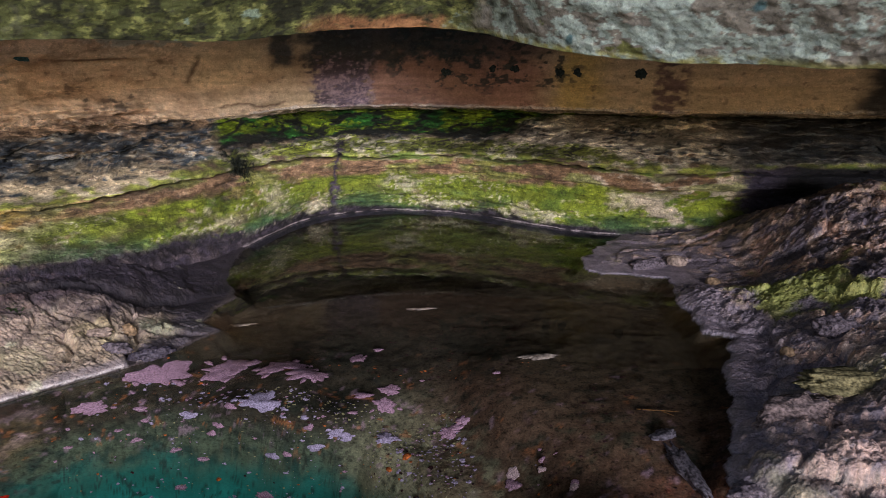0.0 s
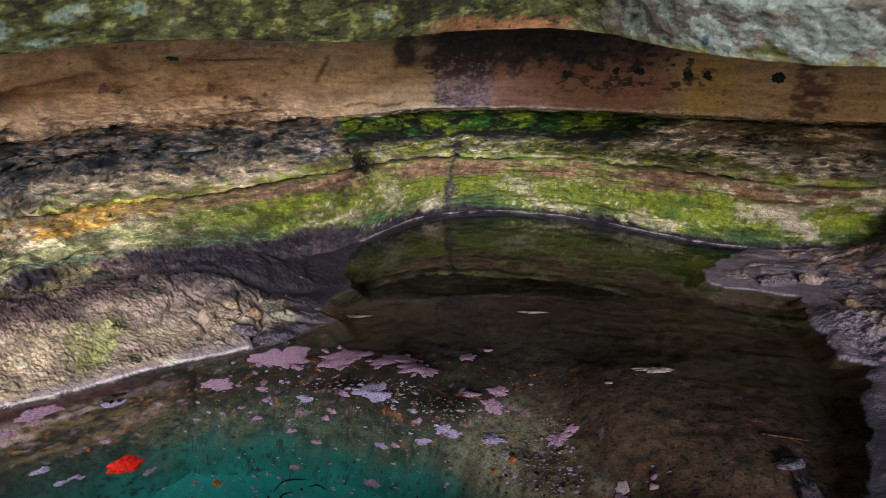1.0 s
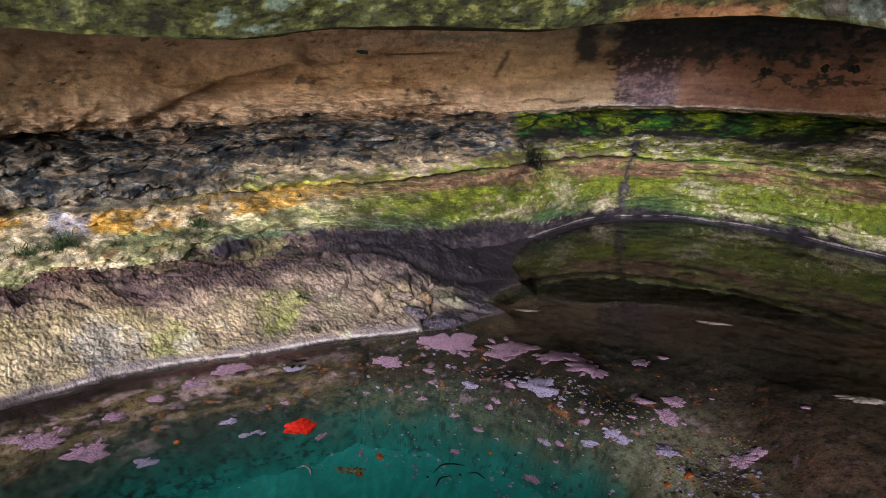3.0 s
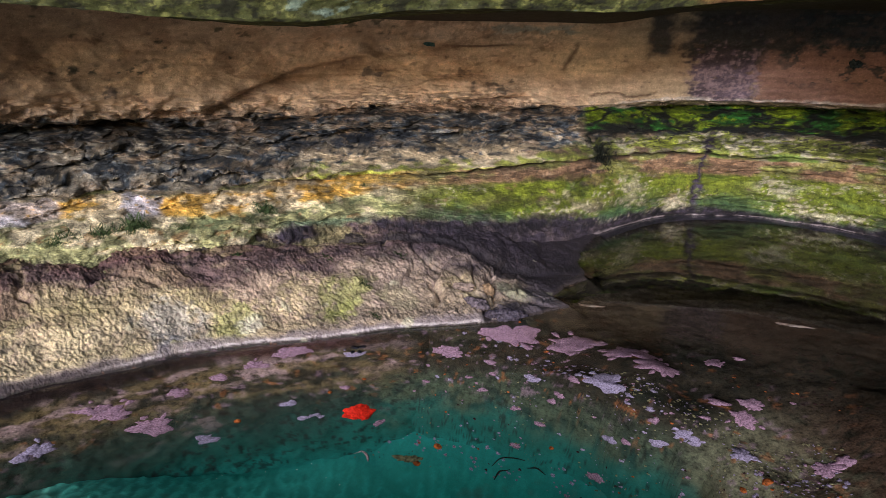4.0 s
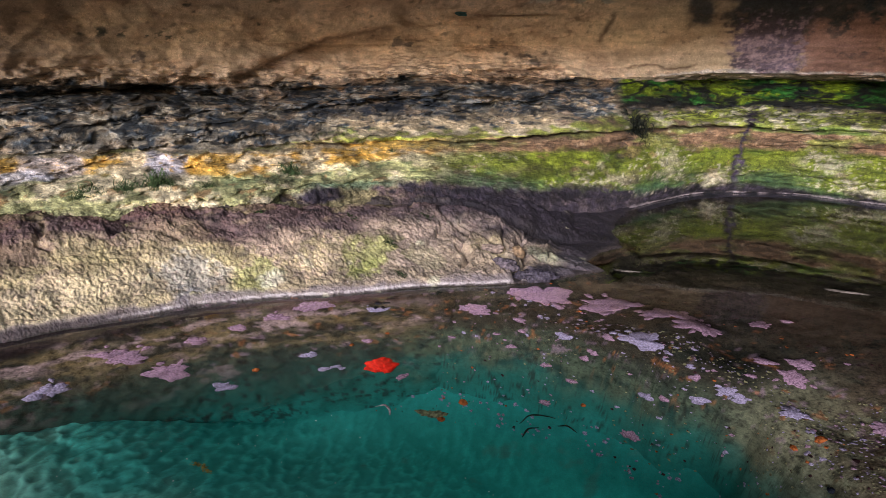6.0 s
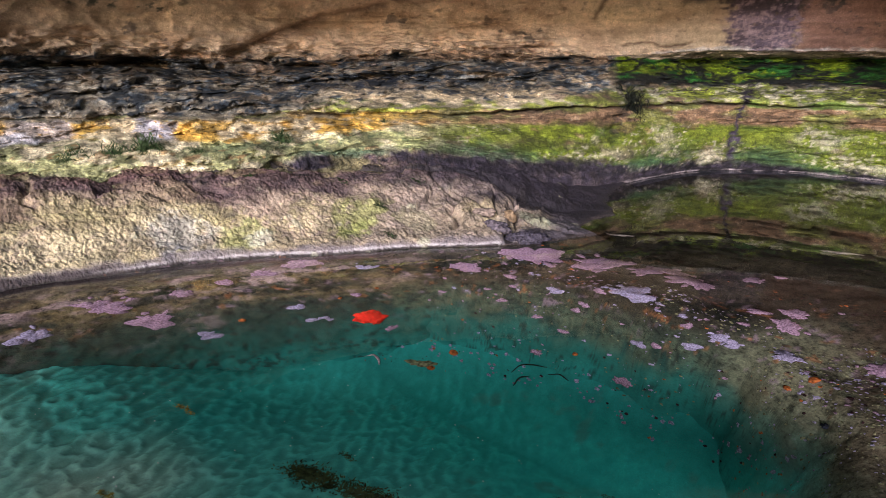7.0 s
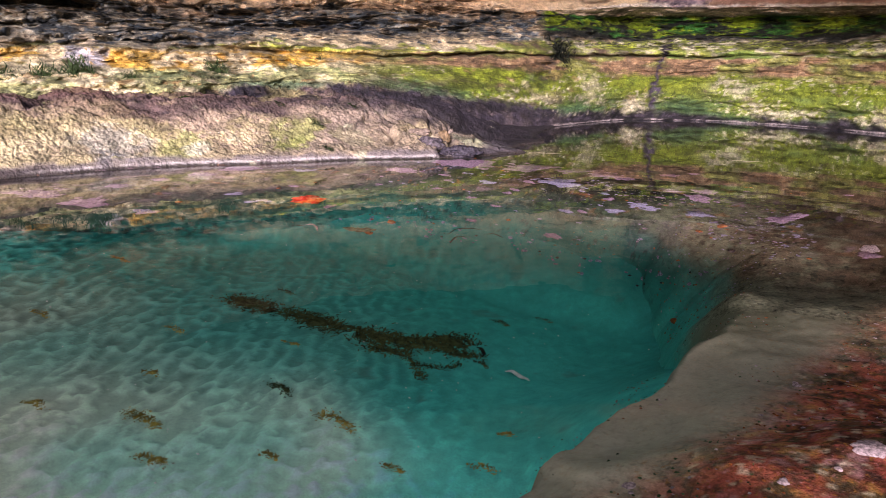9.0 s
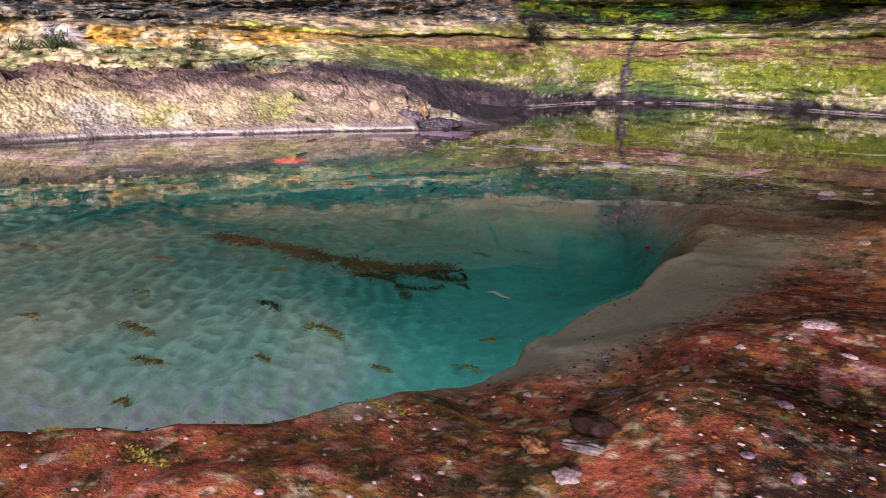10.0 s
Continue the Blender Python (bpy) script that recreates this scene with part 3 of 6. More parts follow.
    on = mix(on, (0.58, 0.54, 0.38), 0.6 * step(0.48, 0.60, fbm(x, y, zero, 8, 3, 67)) * step(0.7, 0.5, l))
    # more painted shade where the hollow nears the wall
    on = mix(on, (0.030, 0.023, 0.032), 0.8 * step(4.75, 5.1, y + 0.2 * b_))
    # the broken shelf: dark purple, paler and greener away from the water
    sh = np.full_like(col, 1.0) * np.array((0.175, 0.14, 0.165), np.float32)
    far = np.maximum(step(0.12, 0.5, right), step(3.3, 2.8, y) * step(0.02, 0.12, right))
    sh = mix(sh, (0.50, 0.36, 0.30), far * step(-0.1, 0.3, c + 0.5 * b_))
    sh = mix(sh, (0.52, 0.32, 0.24), far * step(0.1, 0.35, b_ + 0.4 * e) * step(0.2, 0.5, right))
    sh = mix(sh, (0.25, 0.27, 0.05), 0.85 * step(0.05, 0.3, a + 0.5 * b_ + 0.3 * c) * far * (0.35 + 0.65 * step(2.9, 3.4, y)))
    sh = mix(sh, (0.06, 0.045, 0.06), 0.85 * np.exp(-(((x - 3.0) / 0.7) ** 2 + ((y - 6.3) / 0.7) ** 2)) * step(0.3, 0.0, c))
    sh = mix(sh, (0.46, 0.31, 0.27), 0.8 * step(3.5, 3.0, y + 0.3 * b_) * step(0.1, 0.3, right) * step(-0.3, 0.1, c + 0.4 * e))
    sh = mix(sh, (0.27, 0.25, 0.09), 0.7 * np.exp(-(((x - 2.25) / 0.30) ** 2 + ((y - 3.35) / 0.14) ** 2)) * step(-0.4, 0.0, c))
    sh = mix(sh, (0.05, 0.043, 0.048), 0.7 * step(0.25, 0.55, -b_ + 0.3 * c))
    sh = mix(sh, (0.22, 0.19, 0.23), step(0.04, 0.0, right) * 0.7)
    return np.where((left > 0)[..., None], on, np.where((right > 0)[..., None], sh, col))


def terrain(x0, x1, y0, y1, size):
    gx, gy = np.meshgrid(np.arange(x0, x1 + size / 2, size), np.arange(y0, y1 + size / 2, size))
    z, left, right, deep = land(gx, gy)
    col = rock_colours(gx, gy, z, left, right, deep)
    co = np.stack([gx, gy, z], -1)
    quad = lambda f: (f[:-1, :-1] + f[1:, 1:]) / 2  # noqa: E731
    return co, col, quad(left), quad(right), quad(gx), quad(gy)


co, col, ql, qr, qx, qy = terrain(-7.0, 5.0, -2.0, 8.2, 0.018)
near = (np.abs(qx - 0.05) < 1.351) & (np.abs(qy - 0.85) < 1.351)
wet = (ql <= 0) & (qr <= 0)
shown = (np.hypot(qx, qy) < 8.3) & (qx > -5.6)
ql, wet, qr = np.where(shown, ql, -9), wet & shown, np.where(shown, qr, -9)
slope = (np.abs(qx + 1.15) < 1.23) & (np.abs(qy - 3.05) < 0.43)
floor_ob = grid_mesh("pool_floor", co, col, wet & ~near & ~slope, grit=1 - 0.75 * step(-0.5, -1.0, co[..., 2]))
fine_ledge = (np.abs(qx + 3.0) < 1.6) & (np.abs(qy - 2.9) < 2.3)
ledge_far = (ql > 0) & ~fine_ledge
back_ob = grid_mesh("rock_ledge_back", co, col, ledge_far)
fine_shelf = (np.abs(qx - 2.15) < 1.25) & (np.abs(qy - 4.1) < 1.8)
far_shelf_ob = grid_mesh("rock_shelf_edge", co, col, (qr > 0) & (ql <= 0) & ~near & ~fine_shelf)
co, col, ql, qr, qx, qy = terrain(-4.616, -1.384, 0.584, 5.216, 0.0075)
co[..., 2] -= 0.004 * step(0.0, -0.004, land(co[..., 0], co[..., 1])[1])
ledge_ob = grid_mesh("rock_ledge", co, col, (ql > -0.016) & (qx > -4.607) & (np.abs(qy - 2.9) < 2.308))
co, col, ql, qr, qx, qy = terrain(0.88, 3.42, 2.28, 5.92, 0.0115)
co[..., 2] -= 0.004 * step(0.0, -0.004, land(co[..., 0], co[..., 1])[2])
shelf_ob = grid_mesh("rock_shelf", co, col, qr > -0.022)
co, col, ql, qr, qx, qy = terrain(-1.30, 1.40, -0.50, 2.20, 0.0075)
rim_ob = grid_mesh("pool_rim", co, col, grit=1 - 0.7 * silt(co[..., 0], co[..., 1], land(co[..., 0], co[..., 1])[3], 0))
co, col, ql, qr, qx, qy = terrain(-2.4, 0.1, 2.6, 3.5, 0.0065)
co[..., 2] -= 0.02 * step(0.0, 0.012, land(co[..., 0], co[..., 1])[1])
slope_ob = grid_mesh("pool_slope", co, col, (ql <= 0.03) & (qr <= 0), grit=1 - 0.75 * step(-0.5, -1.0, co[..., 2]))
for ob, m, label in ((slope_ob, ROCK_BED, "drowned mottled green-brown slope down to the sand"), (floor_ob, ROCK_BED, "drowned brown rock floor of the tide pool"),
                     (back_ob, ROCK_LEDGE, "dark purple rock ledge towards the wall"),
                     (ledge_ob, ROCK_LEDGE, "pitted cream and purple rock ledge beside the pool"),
                     (far_shelf_ob, ROCK_WET, "dark purple rock shelf reaching to the wall"),
                     (shelf_ob, ROCK_WET, "broken dark purple rock shelf beside the pool"),
                     (rim_ob, ROCK_RIM, "red-brown drowned rim of the pool with crusts")):
    ob.data.materials.append(m)
    tagged(ob, label, "rock", kind="structure")

# the drowned bank under the ledge, steeper than the floor's own sheet
BANK_LINE = [(-3.66, 0.0), (-3.62, 0.4), (-3.45, 1.3), (-3.23, 1.9), (-3.06, 2.22), (-2.83, 2.54), (-2.52, 2.88), (-2.22, 3.22), (-1.99, 3.45)]
line = np.array(BANK_LINE)
run = np.r_[0, np.cumsum(np.hypot(*np.diff(line, axis=0).T))]
u = np.arange(0, run[-1], 0.012)
bx, by = smooth_interp(u, run, line[:, 0]), smooth_interp(u, run, line[:, 1])
tx, ty = np.gradient(bx, u), np.gradient(by, u)
tx, ty = tx / np.hypot(tx, ty), ty / np.hypot(tx, ty)
deepness = np.linspace(0.012, 1.6, 130)
U, D = np.meshgrid(u, deepness)
out = np.interp(D, [0, 0.05, 0.2, 0.5, 0.8, 1.1, 1.6], [0.0, 0.045, 0.085, 0.14, 0.18, 0.21, 0.26])
gx, gy = bx + ty * out, by - tx * out
fade = step(0.0, 0.15, D) * step(0.0, 0.25, run[-1] - U)
out = out * (0.25 + 0.75 * step(0.0, 0.3, run[-1] - U)) - 0.10 * step(0.3, 0.0, run[-1] - U)
out = out + fade * (0.05 * fbm(gx, gy, -D, 3.0, 4, 91) + 0.02 * fbm(gx, gy, -D, 11.0, 3, 92))
gx, gy, gz = bx + ty * out, by - tx * out, -D
col = rock_colours(gx, gy, gz, np.full_like(gx, -1.0), np.full_like(gx, -1.0), np.full_like(gx, 0.1))
q1, q2 = fbm(gx, gy, gz * 1.6, 5.0, 4, 93), fbm(gx, gy, gz, 17.0, 3, 94)
col = mix(col, (0.085, 0.062, 0.035), 0.7 * step(0.0, 0.35, q1 + 0.3 * q2) * step(0.9, 0.3, D))
col = mix(col, (0.20, 0.125, 0.13), 0.6 * step(0.25, 0.42, q1 + 0.5 * q2) * step(1.0, 0.5, D))
col = mix(col, (0.10, 0.075, 0.05), 0.6 * step(0.3, 0.45, -q1 + 0.4 * q2) * step(0.7, 0.25, D))
col = mix(col, (0.15, 0.10, 0.045), 0.7 * step(0.12, 0.25, D) * step(0.75, 0.4, D + 0.2 * q1) * step(-0.15, 0.2, q1 - 0.4 * q2))
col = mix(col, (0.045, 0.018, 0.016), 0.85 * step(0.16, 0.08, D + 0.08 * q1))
# shade beneath the undercut lip, painted on the bank's top
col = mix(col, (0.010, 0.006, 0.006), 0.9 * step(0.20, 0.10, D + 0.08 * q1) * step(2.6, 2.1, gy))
col = mix(col, (0.30, 0.19, 0.18), 0.7 * step(0.10, 0.2, D) * step(0.45, 0.3, D) * step(0.12, 0.26, fbm(gx, gy, gz * 2.5, 4.0, 4, 95) + 0.3 * q2))
col = mix(col, (0.02, 0.018, 0.016), 0.7 * step(0.3, 0.5, -q2))
plain_ = rock_colours(gx, gy, gz, np.full_like(gx, -1.0), np.full_like(gx, -1.0), np.full_like(gx, 0.1))
f_end = step(0.75, 0.2, run[-1] - U + 0.2 * q1)[..., None]
col = col * (1 - f_end) + plain_ * f_end
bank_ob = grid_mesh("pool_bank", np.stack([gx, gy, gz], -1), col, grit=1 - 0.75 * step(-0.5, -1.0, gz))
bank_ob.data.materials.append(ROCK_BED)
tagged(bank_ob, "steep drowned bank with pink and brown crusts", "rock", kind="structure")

gx, gy = np.meshgrid(np.arange(-3.9, 0.45, 0.0115), np.arange(-0.85, 3.7, 0.0115))
z = sand_height(gx, gy)
zero = np.zeros_like(gx)
# the deep water's teal and dimming are painted into the sand's colour
col = np.full((*gx.shape, 3), 1.0, np.float32) * np.array((0.31, 0.53, 0.40), np.float32)
drift = 0.35 * fbm(gx, gy, zero, 1.5, 3, 71)
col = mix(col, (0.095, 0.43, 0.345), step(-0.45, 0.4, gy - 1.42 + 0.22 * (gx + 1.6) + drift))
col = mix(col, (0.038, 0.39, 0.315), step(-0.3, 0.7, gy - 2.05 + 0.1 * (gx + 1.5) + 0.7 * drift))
col = mix(col, (0.045, 0.36, 0.29), 0.9 * step(-1.7, -2.5, gx + 0.6 * drift) * step(0.9, 1.5, gy))
col = mix(col, (0.66, 0.66, 0.48), 0.75 * step(-0.3, 0.4, fbm(gx, gy, zero, 1.8, 3, 73)) * step(1.85, 1.25, gy + 0.4 * drift))
edge = inside(gx, gy, DEEP_RIM) + 0.25 * drift
col = mix(col, (0.040, 0.44, 0.36), 0.8 * step(-1.5, -0.8, gx + 0.4 * drift) * step(1.2, 1.7, gy))
col = mix(col, (0.072, 0.62, 0.50), 0.85 * step(-1.1, -0.5, gx + 0.4 * drift) * step(0.9, 1.3, gy) * step(2.7, 2.0, gy))
col = mix(col, (0.022, 0.21, 0.172), 0.92 * step(0.42, 0.10, edge) * step(1.9, 2.5, gy))
crest = sand_crest(gx, gy)  # light on the ripples painted in: crests paler, troughs darker, near sand brightened
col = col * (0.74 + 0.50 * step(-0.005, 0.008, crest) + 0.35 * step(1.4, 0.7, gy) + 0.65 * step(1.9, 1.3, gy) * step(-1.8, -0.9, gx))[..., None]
col = mix(col, (0.08, 0.14, 0.11), 0.4 * step(0.40, 0.6, fbm(gx, gy, zero, 9, 4, 74)))
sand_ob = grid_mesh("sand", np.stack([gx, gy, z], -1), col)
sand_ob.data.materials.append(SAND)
tagged(sand_ob, "pale rippled sand on the pool's bottom, tinted teal for the water", "sand", kind="structure")

bm = bmesh.new()
bmesh.ops.create_grid(bm, x_segments=2, y_segments=2, size=1.0, matrix=Matrix.Translation((-1.0, 2.9, 0)) @ Matrix.Diagonal((6.0, 5.4, 1, 1)))
water_ob = part("water", bm, WATER)
water_ob.visible_shadow = False
tagged(water_ob, "still clear tide pool water with reflections", "water", kind="structure")

steps = np.unique(np.r_[np.arange(-200, 201, 8), np.arange(-16, 17)]).astype(float)
gx, gy = np.meshgrid(steps, steps)
mid = (gx[:-1, :-1] >= -5) & (gx[:-1, :-1] < 4) & (gy[:-1, :-1] >= -2) & (gy[:-1, :-1] < 8)
gz = 0.06 + 0.25 * fbm(gx, gy, np.zeros_like(gx), 0.11, 4, 81)
# unseen ground, its colour raised to bounce light onto wall and roof
gcol = np.full((*gx.shape, 3), 1.0, np.float32) * np.array((0.30, 0.25, 0.19), np.float32)
ground_ob = grid_mesh("ground", np.stack([gx, gy, gz - 0.33], -1), gcol, ~mid)
ground_ob.data.materials.append(ROCK_WALL)
tagged(ground_ob, "unseen brown rock platform round the pool, lightened to bounce light", "ground", kind="structure")

# ---- the layered wall, as bands that run round the pool; bearings in degrees from the y axis ----
BEARING = [-100, -62, -50, -42, -35, -28, -23, -19, -14, -8, -2, 8, 16, 24, 40, 75]
BANDS = [  # reach, then height, at each bearing
    ([4.9, 4.95, 4.95, 5.05, 5.1, 5.3, 5.8, 6.4, 7.3, 7.75, 7.65, 7.05, 7.1, 7.7, 8.7, 9.4], [-0.5] * 16),
    ([4.5, 4.5, 4.6, 4.85, 4.95, 5.2, 5.75, 6.25, 7.20, 7.60, 7.53, 6.92, 6.92, 7.5, 8.6, 9.3], [.29, .29, .29, .29, .28, .20, .10, -.02, -.03, -.03, -.03, -.03, -.02, 0, 0, 0]),
    ([4.7, 4.72, 4.8, 5.02, 5.1, 5.45, 5.95, 6.36, 7.12, 7.48, 7.42, 6.93, 6.9, 7.45, 8.6, 9.3], [.37, .38, .38, .40, .40, .33, .25, .17, .18, .15, .14, .14, .15, .18, .2, .2]),
    ([4.95, 5.02, 4.98, 5.22, 5.5, 5.75, 6.15, 6.6, 7.15, 7.42, 7.36, 6.98, 6.97, 7.62, 8.62, 9.3], [.45, .50, .48, .50, .52, .48, .44, .40, .40, .40, .40, .38, .36, .36, .36, .4]),
    ([5.1, 5.28, 5.1, 5.35, 5.75, 5.95, 6.27, 6.75, 7.26, 7.37, 7.36, 6.98, 6.86, 7.3, 8.65, 9.35], [.58, .60, .56, .585, .595, .575, .595, .57, .54, .55, .56, .54, .52, .50, .5, .5]),
    ([5.2, 5.36, 5.25, 5.58, 5.82, 6.02, 6.33, 6.84, 7.32, 7.33, 7.30, 6.96, 6.86, 7.3, 8.66, 9.4], [.66, .67, .66, .680, .660, .650, .655, .640, .66, .645, .655, .65, .63, .62, .62, .6]),
    ([5.5, 5.75, 5.75, 5.9, 6.05, 6.2, 6.5, 6.95, 7.40, 7.46, 7.46, 7.02, 6.92, 7.4, 8.8, 9.5], [.76, .79, .78, .77, .76, .74, .75, .74, .735, .74, .75, .75, .74, .74, .74, .7]),
    ([6.0, 6.2, 6.25, 6.4, 6.5, 6.7, 6.95, 7.2, 7.70, 7.85, 7.9, 7.35, 7.15, 7.7, 9.2, 9.8], [.88, .93, .89, .89, .91, .90, .88, .86, .84, .84, .84, .84, .84, .84, .84, .84]),
    ([6.2, 6.4, 6.5, 6.75, 6.75, 7.0, 7.2, 7.5, 8.3, 8.5, 8.5, 8.4, 8.4, 9, 9.8, 10.2], [.95, .97, .93, .95, 1.02, 1.03, 1.01, 1.06, 1.02, 1.03, 1.03, 1.02, 1.02, 1.0, 1.0, 1.0]),
    ([6.1, 6.3, 6.6, 6.9, 6.9, 7.1, 7.3, 7.5, 7.7, 7.9, 7.92, 7.85, 7.8, 8.3, 9.4, 10], [1.05, 1.07, 1.05, 1.06, 1.11, 1.10, 1.08, 1.10, 1.15, 1.15, 1.14, 1.13, 1.13, 1.13, 1.13, 1.13]),
    ([6.1, 6.22, 6.7, 7.1, 7.1, 7.35, 7.5, 7.6, 7.6, 7.70, 7.76, 7.95, 8, 8.5, 9.4, 10], [1.4] * 16),
    ([5.9, 6.0, 6.5, 6.95, 7.1, 7.15, 7.4, 7.55, 7.65, 7.7, 7.75, 7.9, 7.9, 8.4, 9.3, 9.9], [1.70] * 16),
    ([5.5, 5.6, 6.0, 6.5, 6.8, 6.9, 7.1, 7.3, 7.5, 7.6, 7.65, 7.7, 7.6, 8.1, 9, 9.6], [1.98] * 16),
    ([5.0, 5.0, 5.2, 5.6, 5.8, 6.2, 6.4, 6.6, 6.8, 7.0, 7.0, 6.9, 6.9, 7.2, 8, 8.6], [2.2] * 16),
]


def loft(bands, bearings, per_band):
    """Reach and height on a grid of band coordinate by bearing."""
    n = len(bands)
    v = np.concatenate([np.arange(k, k + 1, 1 / per_band[k]) for k in range(n - 1)] + [[n - 1]])
    rr = np.array([smooth_interp(bearings, BEARING, b[0]) for b in bands])
    zz = np.array([smooth_interp(bearings, BEARING, b[1]) for b in bands])
    k = np.clip(v.astype(int), 0, n - 2)
    t = (v - k)[:, None]
    t = t * 0.65 + (t * t * (3 - 2 * t)) * 0.35
    return v, rr[k] * (1 - t) + rr[k + 1] * t, zz[k] * (1 - t) + zz[k + 1] * t


def bump_at(v, centre, width):
    return np.exp(-((v - centre) / width) ** 2)


th = np.arange(-98, 74, 0.12)
v, reach, high = loft(BANDS, th, (5, 24, 30, 30, 24, 20, 36, 36, 36, 50, 50, 24, 10))
T, V = np.meshgrid(th, v)
X, Y = reach * np.sin(np.radians(T)), reach * np.cos(np.radians(T))
n_big = fbm(X, Y, high * 2.5, 1.6, 4, 101)
n_bed = fbm(X * 0.65, Y * 0.65, high * 2.6, 4.0, 4, 102)
n_fine = fbm(X, Y, high * 1.6, 15.0, 3, 103)
n_grit = fbm(X, Y, high, 32.0, 3, 107)
gash = step(0.62, 0.95, ridge(X * 0.7, Y * 0.7, high * 3.2, 2.6, 4, 104))
run = np.radians(T) * 6.6
gap, lump = cells(run * 0.5 + 0.16 * n_bed + 0.16 * n_big, high * 3.6 + 0.45 * n_big + 0.12 * n_bed, 3.2, 21)
gap2, lump2 = cells(run * 0.6 + 0.10 * n_fine + 0.05 * n_bed, high * 3.0 + 0.16 * n_bed + 0.08 * n_fine, 9.0, 22)
tan = step(8.7, 9.3, V)
shelf = step(5.6, 6.3, V) * step(9.2, 8.6, V)
shelf = np.maximum(shelf, step(9.7, 9.0, V + 0.5 * n_big) * step(8, 8.6, V) * step(-20, -24, T))
leftish = step(-20, -30, T)
shelf = np.maximum(shelf, 0.8 * step(-38, -44, T) * step(4.8, 5.2, V) * step(9.2, 8.6, V))
green = step(0.8, 1.2, V) * step(5.9, 5.3, V)
fold = fbm(X * 0.8, Y * 0.8, high * 4.2 + 0.25 * T / 10, 1.9, 4, 108)
terrace = step(0.0, 0.16, fold) + step(0.22, 0.36, fold) + step(-0.34, -0.2, fold) - 1.5
push = (0.05 * n_big + 0.02 * n_fine) * (0.7 * tan + 1.5 * shelf + 0.9 * green) + 0.018 * n_grit * (shelf + green + 0.1 * tan)
push = push + n_bed * (0.004 * tan + 0.07 * shelf + 0.03 * green) + 0.05 * tan * fbm(X, Y, high, 2.4, 3, 109)
dish, _ = cells(run * 0.9 + 0.12 * n_big, high * 1.15 + 0.15 * n_big, 2.3, 29)
push = push + tan * (0.03 + 0.07 * leftish) * (np.minimum(dish, 0.45) - 0.2) + tan * leftish * (0.16 * (0.25 - np.abs(fbm(X * 0.7, Y * 0.7, high * 1.1, 2.2, 3, 135))) + 0.012 * n_fine)
lobes = np.abs(fbm(X * 0.75 + 0.10 * n_big, Y * 0.75, high * 2.6 + 0.10 * n_bed, 3.1, 3, 131))
lobes2 = np.abs(fbm(X * 0.85, Y * 0.85, high * 1.9 + 0.05 * n_bed, 8.5, 3, 132))
push = push + shelf * (0.34 * (0.22 - lobes) + 0.16 * (0.2 - lobes2)) + green * (0.05 + 0.20 * leftish * step(-34, -44, T)) * (0.22 - lobes + 0.5 * (0.2 - lobes2))
push = push + gash * (0.05 * shelf + 0.015 * green) - 0.055 * terrace * shelf * leftish - 0.015 * terrace * shelf
push = push + (lump - 0.5) * (0.07 * shelf * leftish + 0.03 * shelf + 0.04 * green * leftish) + 0.045 * step(0.10, 0.0, gap) * (shelf * (0.3 + 0.7 * leftish) + 0.08 * green * leftish)
push = push + (lump2 - 0.5) * (0.035 * shelf + 0.02 * green) + 0.02 * step(0.14, 0.0, gap2) * (shelf + 0.5 * green)
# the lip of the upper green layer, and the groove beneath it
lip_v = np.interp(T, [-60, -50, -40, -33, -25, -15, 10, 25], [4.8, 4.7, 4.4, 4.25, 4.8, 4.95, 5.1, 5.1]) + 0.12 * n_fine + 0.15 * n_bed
push = push - 0.07 * bump_at(V, lip_v + 0.5, 0.32) * step(30, 18, T) + 0.12 * bump_at(V, lip_v, 0.13) * (0.45 + 0.55 * step(-0.25, 0.25, n_big)) * (0.35 + 0.65 * step(-50, -42, T))
push = push + 0.05 * bump_at(V + 0.2 * n_fine, 3.6, 0.08) * step(0.0, 0.3, n_big + 0.2)
push = push + 0.05 * bump_at(V + 0.25 * n_fine, 2.05, 0.12)
push = push + leftish * 0.06 * bump_at(V + 0.15 * n_fine, 1.65, 0.28)
push = push + leftish * (0.30 * bump_at(V + 0.5 * n_big, 8.35, 0.35) * step(-0.1, 0.3, n_big + 0.5 * n_bed) + 0.18 * bump_at(V + 0.4 * n_bed, 6.5, 0.28) * step(-0.2, 0.3, n_big))
# hollows under the tan band, and the dark smooth one lower down
for hollow_t, hollow_v, wide, tall, far in ((-60.9, 8.0, 1.5, 0.5, 0.45), (-57.4, 8.3, 1.3, 0.45, 0.40), (-63.8, 8.1, 1.2, 0.4, 0.3), (-39.5, 6.75, 4.2, 0.35, 0.30), (-49.0, 7.2, 2.5, 0.4, 0.2), (-52.5, 8.3, 1.2, 0.3, 0.2)):
    push = push + far * np.exp(-((T - hollow_t + 0.6 * n_bed) / wide) ** 2 - ((V - hollow_v + 0.3 * n_fine) / tall) ** 2)
bend = 0.5 * fbm(V * 0.9, V * 0.2, V * 0 + 0.5, 1.1, 3, 105) + 0.45 * n_fine + 0.25 * n_grit
crack = np.exp(-((T + 11.1 + 0.2 * (V - 4) * -0.6 + bend) / (0.16 + 0.22 * step(3.4, 2.2, V) + 0.12 * step(4.8, 5.6, V))) ** 2) * step(6.9, 6.2, V + 0.4 * n_fine) * step(1.2, 2.2, V)
gully = np.exp(-((T + 19.4 - 0.45 * (V - 4.5) + 1.2 * n_fine + 0.5 * n_big) / 0.5) ** 2) * step(6.6, 5.6, V) * step(2.0, 3.6, V)
